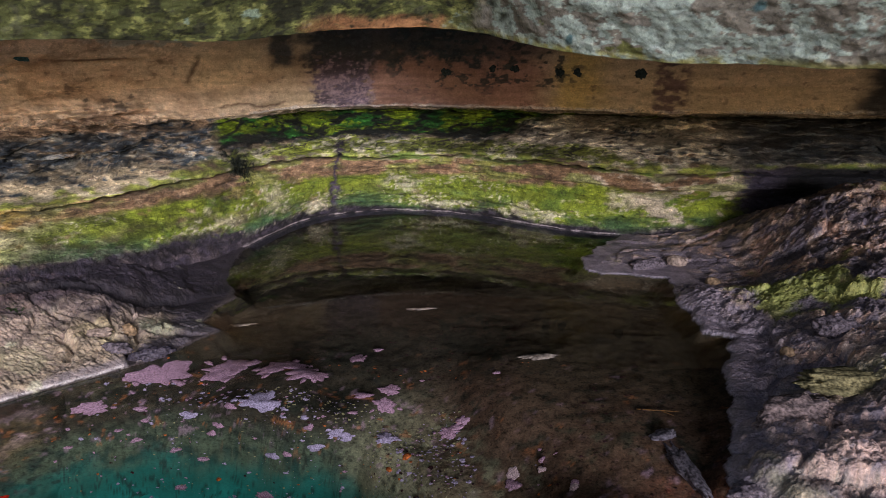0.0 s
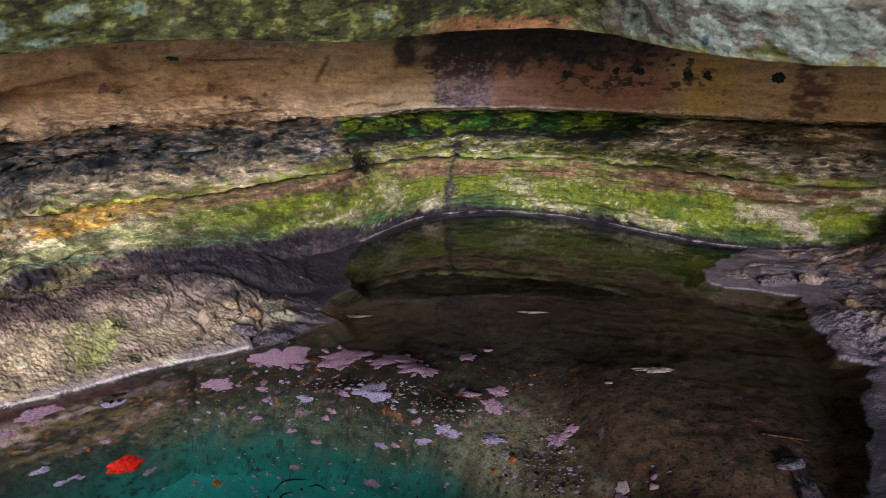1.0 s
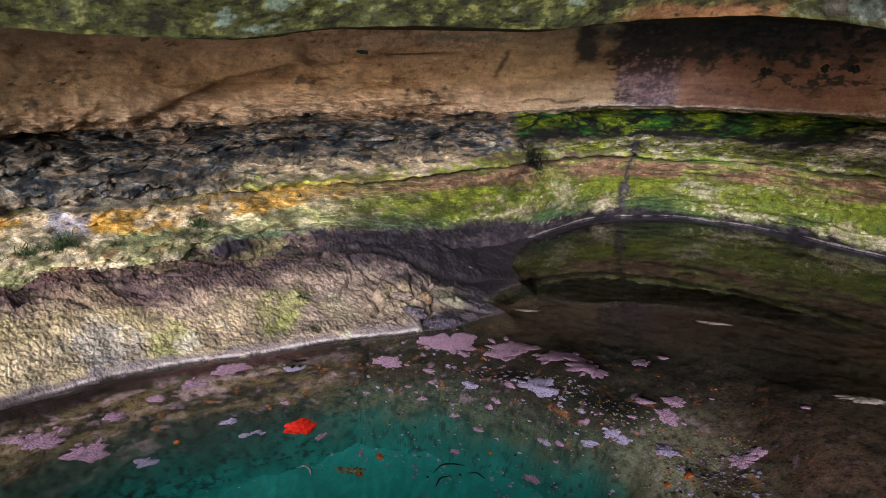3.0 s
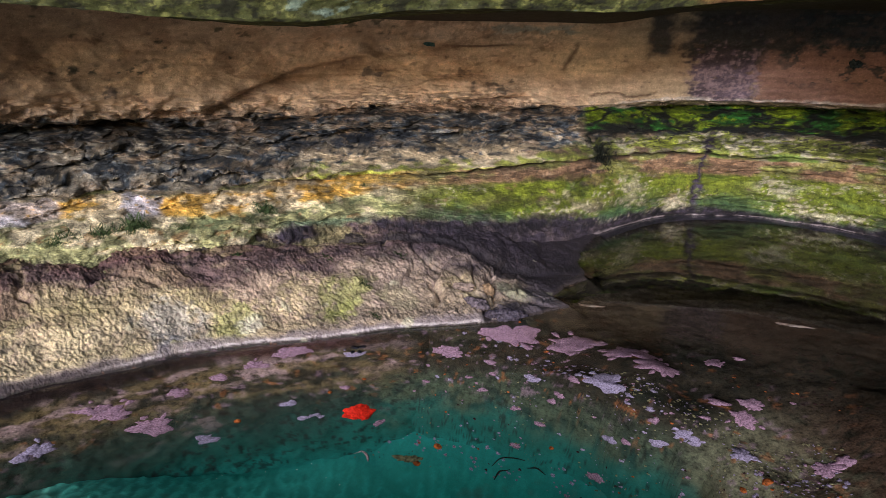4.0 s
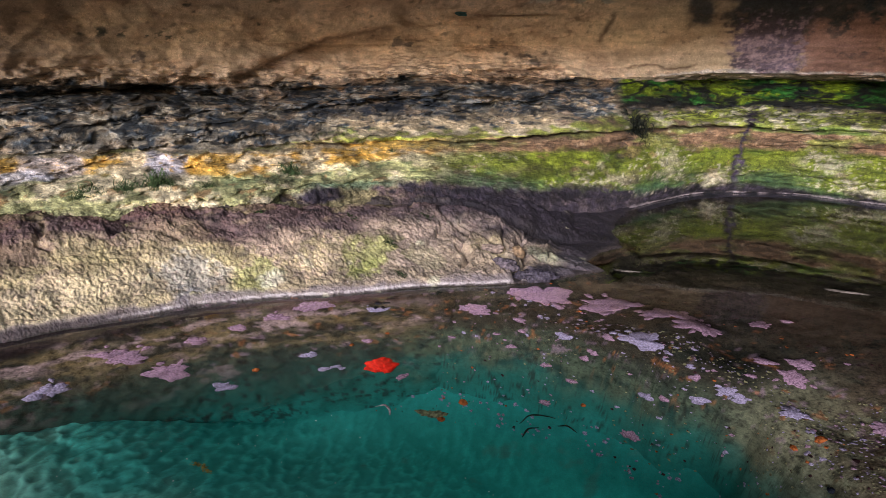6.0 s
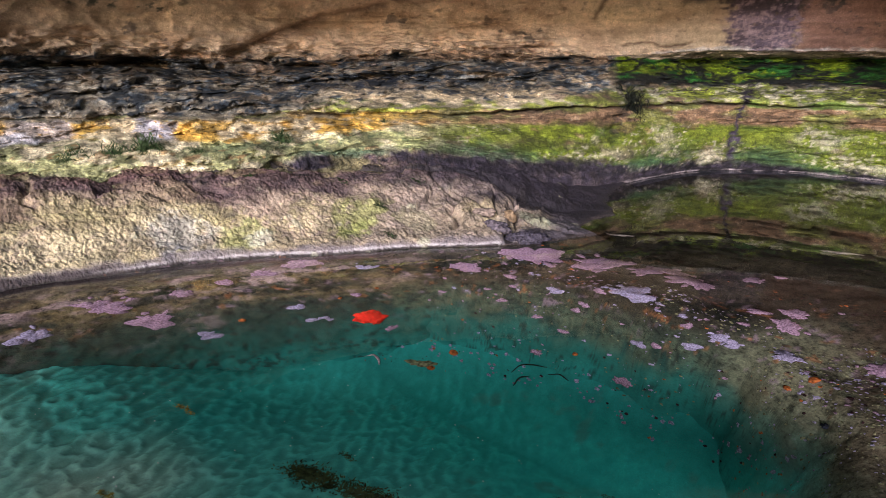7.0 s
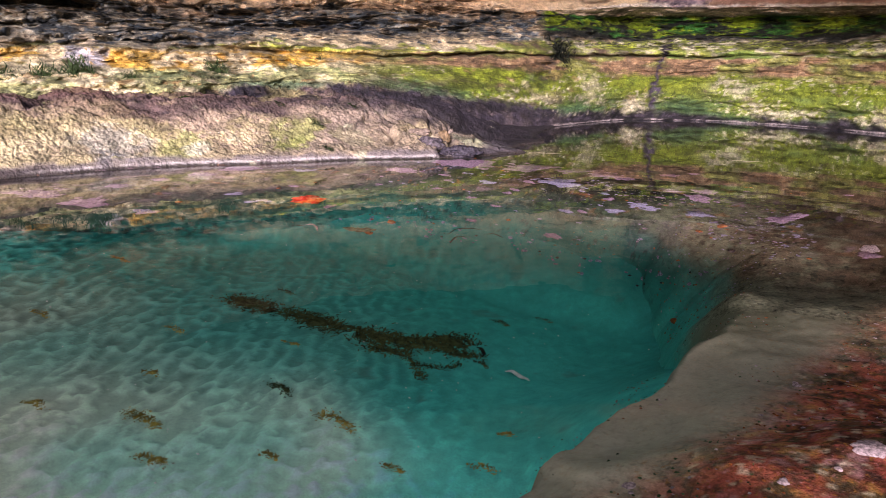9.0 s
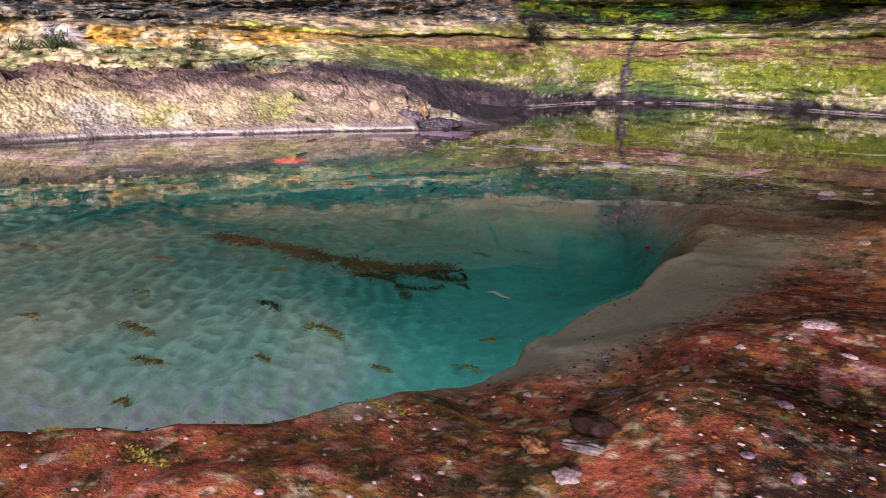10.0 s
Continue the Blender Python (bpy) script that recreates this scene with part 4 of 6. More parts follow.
push = push + 0.10 * crack * step(4.0, 5.2, V) + 0.04 * crack + 0.10 * gully
# scars and cracks in the tan band
scar_z = np.interp(T, [-50.7, -47.8, -43.9, -38.6], [1.08, 1.24, 1.43, 1.56]) + 0.015 * n_fine
scar_on = step(-51.5, -50, T) * step(-37.5, -39, T)
scar = np.exp(-(np.maximum(high - scar_z, 0) / 0.02) ** 2 - (np.minimum(high - scar_z, 0) / 0.09) ** 2) * scar_on
line1 = np.exp(-((high - 1.685 - 0.03 * n_bed) / 0.012) ** 2) * step(-33, -31, T) * step(-25, -28, T)
line2 = np.exp(-((high - 1.20 - 0.02 * np.sin(T * 1.6) - 0.02 * n_fine) / 0.012) ** 2) * step(-20.6, -20, T) * step(-14.6, -15.6, T)
line3 = np.exp(-((T + 21.9 - 4.0 * (high - 1.56) + 0.25 * n_fine) / 0.22) ** 2) * step(1.40, 1.46, high) * step(1.75, 1.68, high)
line4 = np.exp(-((high - 1.13 - 0.012 * (T + 30) - 0.03 * n_fine) / 0.016) ** 2) * step(-33, -31, T) * step(-25, -27, T)
push = push + tan * (0.13 * scar + 0.03 * (line1 + line2 + line3 + line4))
lip_shade = bump_at(V, lip_v, 0.10) * step(-50, -42, T) * step(-0.35, 0.1, n_big + 0.3 * n_fine)
R2 = reach + push
foot_gap, foot_own = cells((0.90 * X - 0.43 * Y) * 0.6 + 0.02 * n_fine, (0.43 * X + 0.90 * Y) * 1.2 + 0.02 * n_fine, 26.0, 27)
foot = step(2.1, 1.7, V + 0.2 * n_fine) * step(-17, -21, T)
Z2 = high + foot * (0.022 * (step(0.0, 0.45, foot_gap) * (0.5 + 0.5 * foot_own) - 0.5) + 0.03 * n_bed) + (0.03 * n_bed + 0.02 * (lump2 - 0.5)) * (shelf + 0.4 * green) + 0.012 * fbm(X, Y, high, 7, 3, 106) * step(1.2, 1.8, V) * step(9, 8, V)
X, Y = R2 * np.sin(np.radians(T)), R2 * np.cos(np.radians(T))
moss_lump = cells(run + 0.06 * n_fine, high * 2.4 + 0.10 * n_fine + 0.2 * n_bed, 4.2, 25)[1]


def wall_colours(x, y, z, t, v):
    a, b_ = fbm(x, y, z * 2, 1.1, 4, 111), fbm(x, y, z * 2, 4.5, 4, 112)
    c, d = fbm(x, y, z * 1.5, 13.0, 3, 113), fbm(x, y, z, 30.0, 3, 114)
    s1, s2 = fbm(x * 0.8, y * 0.8, z * 2.4, 3.2, 4, 117), fbm(x * 0.7, y * 0.7, z * 2, 13.0, 3, 118)
    dot = fbm(x, y, z, 46.0, 2, 119)
    flat = lambda r, g_, b2: np.full((*x.shape, 3), 1.0, np.float32) * np.array((r, g_, b2), np.float32)  # noqa: E731
    over = lambda one, two, f: one * (1 - f[..., None]) + two * f[..., None]  # noqa: E731
    w = v + 0.35 * b_ + 0.18 * c
    leftward = step(-26, -40, t + 6 * a)
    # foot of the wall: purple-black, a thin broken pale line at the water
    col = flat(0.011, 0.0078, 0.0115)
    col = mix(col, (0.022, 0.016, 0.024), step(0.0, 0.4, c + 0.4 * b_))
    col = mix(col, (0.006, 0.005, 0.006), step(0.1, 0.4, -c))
    col = mix(col, (0.055, 0.042, 0.062), 0.8 * step(0.02, 0.06, z) * step(-0.1, 0.25, d + 0.6 * c) * step(-24, -18, t))
    col = mix(col, (0.36, 0.30, 0.25), 0.85 * step(0.24, 0.38, dot + 0.5 * c + 0.2 * b_) * step(0.06, 0.10, z) * step(-23, -19, t))
    col = mix(col, (0.34, 0.28, 0.29), 0.75 * step(0.002, 0.006, z) * step(0.020, 0.012, z + 0.012 * c) * step(-0.35, 0.0, b_ + 0.5 * c) * step(-23, -20, t))
    slope_ = step(-17, -21, t)
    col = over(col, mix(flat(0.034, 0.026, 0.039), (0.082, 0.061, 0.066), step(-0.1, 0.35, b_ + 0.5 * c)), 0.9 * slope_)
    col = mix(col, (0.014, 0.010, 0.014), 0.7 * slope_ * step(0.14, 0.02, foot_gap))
    col = mix(col, (0.115, 0.075, 0.070), 0.7 * step(-28, -36, t + 3 * b_) * step(-0.3, 0.2, c + b_))
    col = mix(col, (0.26, 0.22, 0.10), 0.7 * step(-34, -40, t + 3 * b_) * step(0.05, 0.3, s1 + 0.6 * b_))
    # green band, with clusters of pale barnacles
    g = flat(0.132, 0.158, 0.012)
    g = mix(g, (0.090, 0.130, 0.016), step(0.0, 0.5, b_))
    g = mix(g, (0.055, 0.115, 0.06), 0.6 * step(2.7, 2.1, w) * step(0.0, 0.35, a + 0.4 * b_))
    g = mix(g, (0.12, 0.082, 0.070), 0.75 * step(2.75, 2.2, w) * step(0.02, 0.22, fbm(x, y, z * 5, 2.3, 4, 115) + 0.3 * c) * step(-14, -18, t))
    g = mix(g, (0.34, 0.30, 0.19), 0.65 * step(0.18, 0.38, s1 * 0.7 + c * 0.5))
    g = mix(g, (0.17, 0.10, 0.055), 0.6 * step(0.34, 0.48, -b_ + 0.3 * c))
    g = mix(g, (0.50, 0.45, 0.33), 0.7 * step(0.28, 0.40, dot + 0.35 * d) * step(0.1, 0.4, s1 + 0.4 * a + 0.25 * step(2.9, 2.2, w)))
    pale = mix(flat(0.58, 0.49, 0.32), (0.21, 0.22, 0.08), 0.8 * step(0.0, 0.25, b_ + 0.3 * a + 0.3 * c + 0.3 * step(3.0, 2.0, w)))
    pale = mix(pale, (0.06, 0.09, 0.045), 0.7 * step(0.15, 0.4, c + 0.4 * b_))
    pale = mix(pale, (0.24, 0.13, 0.055), 0.7 * step(0.28, 0.45, c - 0.4 * b_))
    pale = mix(pale, (0.09, 0.15, 0.10), 0.8 * step(-47, -44, t) * step(-36, -39, t) * step(2.5, 1.9, w))
    g = g * (1 - 0.15 * step(-24, -14, t) + 0.35 * step(0, 6, t))[..., None]
    g = mix(g, (0.36, 0.32, 0.24), 0.55 * np.exp(-((t + 5.6) / 1.5) ** 2 - ((v - 2.75) / 0.42) ** 2) * step(-0.25, 0.1, c + 0.5 * d + 0.4 * b_ + 0.1))
    g = mix(g, (0.42, 0.37, 0.28), 0.5 * step(2.35, 2.05, w) * step(0.15, 0.35, s1 + 0.5 * d))
    g = mix(g, (0.030, 0.070, 0.035), 0.75 * step(2.5, 1.95, w) * step(-0.3, 0.2, -s1 + 0.3 * c))
    g = mix(g, (0.46, 0.38, 0.29), 0.85 * step(11, 15, t + 3 * b_) * step(0.05, 0.25, s1 + 0.5 * c))
    g = over(g, pale, leftward)
    col = over(col, g, step(1.62, 1.98, w + 0.25 * step(-20, -14, t) + 0.75 * step(-44, -50, t + 2 * b_)))
    # brown line, orange and grey-lilac towards the tall side
    br = mix(flat(0.165, 0.098, 0.055), (0.27, 0.175, 0.105), step(0.05, 0.4, c + 0.3 * s1))
    br = mix(br, (0.52, 0.47, 0.36), 0.7 * step(0.26, 0.36, dot + 0.3 * c) * step(-0.1, 0.2, s1))
    lf = mix(flat(0.44, 0.35, 0.22), (0.43, 0.255, 0.05), step(-0.30, 0.05, 0.5 * c + 0.8 * b_ + 0.3 * a))
    lf = mix(lf, (0.36, 0.34, 0.36), 0.9 * step(0.08, 0.2, a + 0.25 * b_) * step(-50, -53, t))
    lf = mix(lf, (0.40, 0.38, 0.43), 0.9 * np.maximum(step(-57.8, -57.0, t + c) * step(-54.2, -55.0, t + c), 0.7 * step(-66, -65, t + c) * step(-61, -62, t + c)) * step(-0.4, 0.0, d + 0.2))
    lf = mix(lf, (0.05, 0.035, 0.02), 0.7 * step(0.3, 0.42, -c + 0.3 * s2))
    br = mix(br, (0.52, 0.43, 0.34), 0.9 * step(8, 13, t + 3 * b_) * step(-0.1, 0.2, s1 + 0.5 * c))
    br = over(br, lf, leftward)
    br = mix(br, (0.16, 0.18, 0.035), 0.75 * step(0.05, 0.3, s1 + 0.5 * a) * (1 - leftward))
    col = over(col, br, step(3.35, 3.75, w + 0.25 * leftward + 0.4 * a))
    # upper green lip
    ug = mix(flat(0.21, 0.225, 0.045), (0.33, 0.29, 0.19), step(-0.05, 0.25, c + 0.4 * s1))
    ug = mix(ug, (0.15, 0.10, 0.065), step(0.12, 0.4, -b_ + 0.3 * s2))
    ug = mix(ug, (0.11, 0.16, 0.03), step(0.15, 0.4, b_))
    ug = mix(ug, (0.30, 0.24, 0.14), leftward * 0.7 * step(-0.3, 0.2, c))
    ug = mix(ug, (0.42, 0.35, 0.24), 0.8 * step(-23, -27, t) * step(4.95, 5.25, w) * step(-0.25, 0.1, c + 0.5 * s2))
    ug = mix(ug, (0.30, 0.32, 0.035), 0.85 * step(-45, -42, t) * step(-21, -25, t) * step(0.0, 0.2, c + 0.6 * s1) * step(5.15, 4.95, w))
    col = over(col, ug, step(4.75, 5.0, w + 0.3 * leftward))
    col = mix(col, (0.045, 0.030, 0.022), 0.85 * lip_shade)  # shade under the lip, painted in as a dark line
    # blue-black layered rock of the broken zone
    dk = mix(flat(0.045, 0.058, 0.072), (0.19, 0.195, 0.20), step(0.0, 0.35, s1 + 0.8 * c))
    dk = mix(dk, (0.26, 0.19, 0.12), 0.75 * step(0.02, 0.26, s2 + 0.5 * b_ - 0.4 * c))
    dk = mix(dk, (0.30, 0.28, 0.23), 0.7 * step(0.14, 0.05, lobes) * step(-0.2, 0.2, c + 0.5 * s2 + 0.1))
    for f0 in (-0.2, 0.16, 0.36):  # layer edges painted as lit on top and shaded underneath
        dk = mix(dk, (0.19, 0.185, 0.175), 0.8 * bump_at(fold, f0 + 0.05, 0.03) * step(-0.3, 0.2, c + 0.4 * s2))
        dk = mix(dk, (0.016, 0.017, 0.020), 0.75 * bump_at(fold, f0 - 0.10, 0.045))
    dk = mix(dk, (0.22, 0.16, 0.105), 0.8 * step(0.2, 0.4, b_ + 0.5 * s2 + 0.15 * step(-30, -22, t)))
    dk = mix(dk, (0.36, 0.29, 0.19), 0.8 * step(0.22, 0.36, 0.7 * c + 0.6 * s1 + 0.3 * step(7.0, 5.9, v)) * step(8.4, 7.6, v) * (1 - 0.35 * step(-42, -48, t)))
    dk = mix(dk, (0.012, 0.014, 0.017), 0.85 * step(0.16, 0.36, -s2 - 0.3 * b_))
    # the smooth hollow's shadow, painted blue-black
    dk = mix(dk, (0.014, 0.019, 0.032), 0.9 * np.exp(-((t + 39.5) / 4.2) ** 2 - ((z - 0.85 - 0.006 * (t + 39)) / 0.06) ** 2) * step(0.3, 0.1, s2))
    dk = mix(dk, (0.40, 0.31, 0.19), 0.85 * step(-45, -41, t) * step(-23, -26, t) * step(0.66, 0.70, z + 0.04 * c) * step(0.82, 0.75, z + 0.06 * b_ + 0.05 * c) * step(-0.3, 0.1, s2 + 0.4 * c))
    rubble = step(7.8, 8.4, v + 0.6 * b_ + 0.3 * c) * step(-0.3, 0.1, s1 + 0.5 * c) * np.maximum(step(-52, -46, t + 4 * b_), 0.8 * step(-57, -60, t + 3 * b_))
    dk = mix(dk, (0.40, 0.27, 0.17), rubble)
    dk = mix(dk, (0.09, 0.055, 0.035), 0.7 * rubble * step(0.1, 0.3, s2))
    # cream crags painted extra pale to make up for the roof's shade
    dk = mix(dk, (0.66, 0.58, 0.46), 0.92 * step(0, 7, t + 3 * b_) * step(24, 18, t + 3 * b_) * step(-0.45, -0.05, c + 0.6 * s1) * step(8.3, 7.6, v + 0.4 * b_))
    dk = mix(dk, (0.055, 0.062, 0.07), 0.8 * step(19, 22, t + 3 * b_))
    ug = mix(flat(0.17, 0.19, 0.035), (0.36, 0.33, 0.23), step(0.05, 0.3, c + 0.5 * s1 - 0.2 * (lump2 - 0.5)))
    ug = mix(ug, (0.24, 0.28, 0.022), 0.9 * step(1.2, 0.6, np.hypot((t + 14.8) / 2.3, (v - 5.75) / 0.6) + 0.6 * b_ + 0.3 * c))
    ug = mix(ug, (0.035, 0.030, 0.022), step(0.12, 0.04, gap2 + 0.06 * c))
    col = over(col, ug, step(5.5, 5.75, w) * step(-24, -20, t + 2 * b_) * step(16, 8, t + 3 * b_))
    col = over(col, dk, step(5.65, 6.05, w + 0.3 * a - 0.75 * step(-24, -20, t + 2 * b_) * step(16, 8, t + 3 * b_) + 0.95 * step(-40, -50, t + 4 * a) + 0.35 * step(-24, -30, t)))
    # mossy recess: bright cushions with black between
    hollow = step(-21.2, -20.0, t + 0.6 * c) * step(6.55, 6.9, v + 0.3 * b_ - 1.3 * step(0, 8, t)) * step(9.05, 8.95, v)
    ms = mix(flat(0.15, 0.21, 0.007), (0.02, 0.09, 0.012), step(-0.1, 0.25, b_ + 0.5 * (moss_lump - 0.5)))
    ms = mix(ms, (0.008, 0.010, 0.007), np.maximum(step(0.66, 0.9, ridge(x * 0.8, y * 0.8, z * 2.4, 3.4, 3, 116) + 0.15 * c), step(2, 18, t + 9 * b_ + 12 * (moss_lump - 0.5))))
    ms = mix(ms, (0.010, 0.011, 0.009), np.maximum(step(7.4, 7.0, v + 0.6 * b_ + 0.4 * c), step(0.25, 0.45, -c)))
    ms = mix(ms, (0.34, 0.27, 0.20), step(8.35, 8.55, v))
    col = over(col, ms, hollow)
    # smooth tan band
    tn = mix(flat(0.55, 0.415, 0.29), (0.46, 0.325, 0.22), step(-0.1, 0.4, b_))
    tn = mix(tn, (0.58, 0.455, 0.305), step(0.0, 0.5, a) * step(-30, -20, t))
    tn = tn * (0.90 + 0.22 * step(-0.3, 0.3, s1 + 0.4 * c))[..., None]
    tn = mix(tn, (0.24, 0.155, 0.105), 0.6 * step(0.1, 0.45, -a + 0.5 * b_ + 0.3 * c) * step(-22, -30, t))
    tn = mix(tn, (0.18, 0.12, 0.08), 0.75 * step(-58, -66, t + 5 * b_ - 8 * (z - 1.4)))
    tn = mix(tn, (0.33, 0.17, 0.14), step(-9.5, -7.5, t + 2 * b_) * step(9, 4, t + 3 * a) * 0.85)
    tn = tn * (1 - 0.22 * step(-20, -13, t) * step(4, 0, t))[..., None]
    # right end of the band likewise painted paler against the shade
    tn = mix(tn, (0.64, 0.50, 0.34), 0.8 * step(5, 9, t + b_))
    tn = mix(tn, (0.62, 0.45, 0.15), 0.75 * step(6.5, 8, t + b_) * step(12, 9, t + b_))
    tn = tn * (1 + 0.22 * step(-50, -42, t) * step(-16, -24, t))[..., None]
    stain = step(-13.1, -12.3, t + 0.9 * c + 0.5 * d) * step(-7.7, -8.4, t + 0.9 * c + 0.5 * d)
    speck = mix(flat(0.28, 0.20, 0.235), (0.115, 0.085, 0.13), step(-0.3, 0.2, dot + 0.6 * d + 0.3 * c))
    speck = mix(speck, (0.05, 0.035, 0.06), np.maximum(step(1.44, 1.54, z + 0.06 * c), step(-10.9, -11.6, t + c) * step(1.34, 1.26, z + 0.08 * c)) * step(-0.35, 0.05, d + c))
    tn = over(tn, speck, 0.93 * stain)
    # black stain, also standing in for shade in the recess under the roof
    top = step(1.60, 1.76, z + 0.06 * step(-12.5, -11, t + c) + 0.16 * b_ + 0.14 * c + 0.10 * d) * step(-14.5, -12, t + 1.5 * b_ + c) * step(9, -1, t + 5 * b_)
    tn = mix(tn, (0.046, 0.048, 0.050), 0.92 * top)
    tn = mix(tn, (0.028, 0.040, 0.045), 0.85 * step(0.10, 0.26, c + 0.5 * b_ - 0.2 * a + 0.3 * (z - 1.45)) * step(-8, -5, t) * step(11, 7, t) * step(1.26, 1.42, z + 0.1 * d))
    tn = mix(tn, (0.035, 0.042, 0.05), 0.9 * step(-16.4, -15.6, t + 0.5 * c) * step(-13.9, -14.7, t + 0.5 * c) * step(1.56, 1.64, z + 0.05 * c))
    tn = mix(tn, (0.11, 0.06, 0.08), 0.85 * step(14.4, 15.0, t + 0.6 * c) * step(17.6, 16.8, t + 0.6 * c) * step(-0.4, 0.1, c))
    tn = mix(tn, (0.30, 0.34, 0.31), 0.7 * step(1.77, 1.82, z + 0.04 * c) * step(1.90, 1.86, z) * step(-30, -28, t) * step(-20, -22, t) * step(-0.1, 0.1, s2))
    tn = mix(tn, (0.10, 0.055, 0.035), 0.75 * np.clip(0.8 * scar + line1 + line2 + line3 + line4, 0, 1) * step(-0.5, 0.0, d + 0.3))
    tn = mix(tn, (0.16, 0.11, 0.085), 0.55 * step(0.40, 0.55, c + 0.2 * d))
    tn = mix(tn, (0.05, 0.055, 0.045), 0.8 * step(0.16, 0.3, c) * np.exp(-((z - 1.47 - 0.004 * (t + 58)) / 0.035) ** 2) * step(-63, -60, t) * step(-52, -55, t))
    tn = mix(tn, (0.14, 0.088, 0.060), 0.55 * step(0.20, 0.40, fbm(t * 0.10 + 0.4 * z, z * 0.6, z * 0 + 2, 3.2, 4, 133)) * step(-34, -40, t))
    tn = mix(tn, (0.038, 0.048, 0.032), 0.7 * step(0.24, 0.42, c + 0.5 * b_ + 1.2 * (z - 1.84)) * step(-31, -38, t))
    tn = mix(tn, (0.055, 0.062, 0.05), 0.9 * step(0.02, 0.2, c + 0.4 * d) * np.exp(-((z - 1.45 + 0.007 * (t + 58)) / 0.035) ** 2) * step(-63, -61, t) * step(-52, -54, t))
    for pt, pz, pr in ((-38.2, 1.42, 0.05), (-37.2, 1.42, 0.03), (-30.6, 1.41, 0.04), (-29.9, 1.43, 0.025), (-29.6, 1.31, 0.02), (-28.1, 1.30, 0.05), (-27.3, 1.24, 0.05), (-26.6, 1.33, 0.03), (-57.5, 1.28, 0.05), (-55.2, 1.22, 0.05)):
        tn = mix(tn, (0.12, 0.095, 0.085), 0.85 * step(1.3, 0.6, np.hypot((t - pt) * 0.12, (z - pz) * 1.3) / pr + 1.6 * c + 1.2 * d))
    tn = mix(tn, (0.22, 0.135, 0.085), 0.45 * step(0.38, 0.46, ridge(t * 0.05 + 0.5 * z, z * 1.1 - 0.02 * t, z * 0 + 1, 3.0, 3, 134) - 0.5 + 0.25 * d) * step(-37, -33, t) * step(-20, -24, t))
    tn = mix(tn, (0.05, 0.045, 0.045), step(27.5, 29.5, t + b_))
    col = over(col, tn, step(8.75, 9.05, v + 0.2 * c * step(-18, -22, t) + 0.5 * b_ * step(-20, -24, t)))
    col = mix(col, (0.55, 0.50, 0.47), 0.75 * step(-20.5, -19.5, t) * step(8.93, 9.0, v) * step(9.18, 9.06, v + 0.15 * c) * step(-0.3, 0.1, b_))
    col = mix(col, (0.040, 0.028, 0.050), np.clip(1.3 * crack, 0, 1) * step(-0.45, 0.05, c + 0.25))
    col = mix(col, (0.03, 0.028, 0.03), 0.8 * gully * step(-0.3, 0.2, c + 0.3 * d))
    # weathering in hand-sized patches and along the layers
    m1, m2 = fbm(x, y, z * 2.2, 8.0, 3, 137), fbm(x * 0.5, y * 0.5, z * 4.0, 7.0, 3, 138)
    rough_ = step(9.1, 8.8, v) * (1 - 0.55 * step(-24, -14, t) * step(3.9, 3.3, v))
    col = col * (1 + (0.25 + 0.75 * rough_) * (0.80 * step(-0.30, 0.30, 0.6 * m1 + 0.8 * m2) - 0.42))[..., None]
    # purple rock past the green band's end, and the dark hollow's shade painted black
    end = step(21.2, 22.6, t + 1.2 * c + b_) * step(5.9, 5.5, v + 0.4 * b_)
    col = over(col, mix(flat(0.040, 0.032, 0.050), (0.010, 0.009, 0.011), step(23.5, 25.5, t + b_) * step(2.5, 3.4, v) * step(6.6, 6.2, v + 0.3 * b_)), end)
    return col


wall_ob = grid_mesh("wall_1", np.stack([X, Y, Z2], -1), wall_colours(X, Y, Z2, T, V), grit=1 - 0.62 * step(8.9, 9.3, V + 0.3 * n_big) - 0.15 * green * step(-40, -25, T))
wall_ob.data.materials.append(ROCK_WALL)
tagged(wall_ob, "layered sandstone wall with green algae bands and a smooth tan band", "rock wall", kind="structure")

# ---- the overhanging roof: its underside, its lip, and the face above ----
LIP_REACH = [5.0, 5.0, 5.0, 5.0, 5.0, 5.0, 5.1, 5.3, 5.6, 5.8, 5.8, 4.7, 4.4, 4.3, 4.2, 4.2]
LIP_HIGH = [1.9, 1.90, 1.79, 1.775, 1.84, 1.86, 1.87, 1.88, 1.91, 1.94, 1.95, 1.83, 1.77, 1.79, 1.77, 1.77]
OUT_REACH = [4.2, 4.2, 4.2, 4.2, 4.2, 4.2, 4.3, 4.4, 4.6, 4.9, 5.1, 4.3, 4.0, 3.8, 3.6, 3.6]
OUT_HIGH = [1.84, 1.83, 1.785, 1.78, 1.832, 1.85, 1.85, 1.853, 1.887, 1.937, 1.945, 1.81, 1.752, 1.745, 1.74, 1.74]
add = lambda some, k: [s + k for s in some]  # noqa: E731
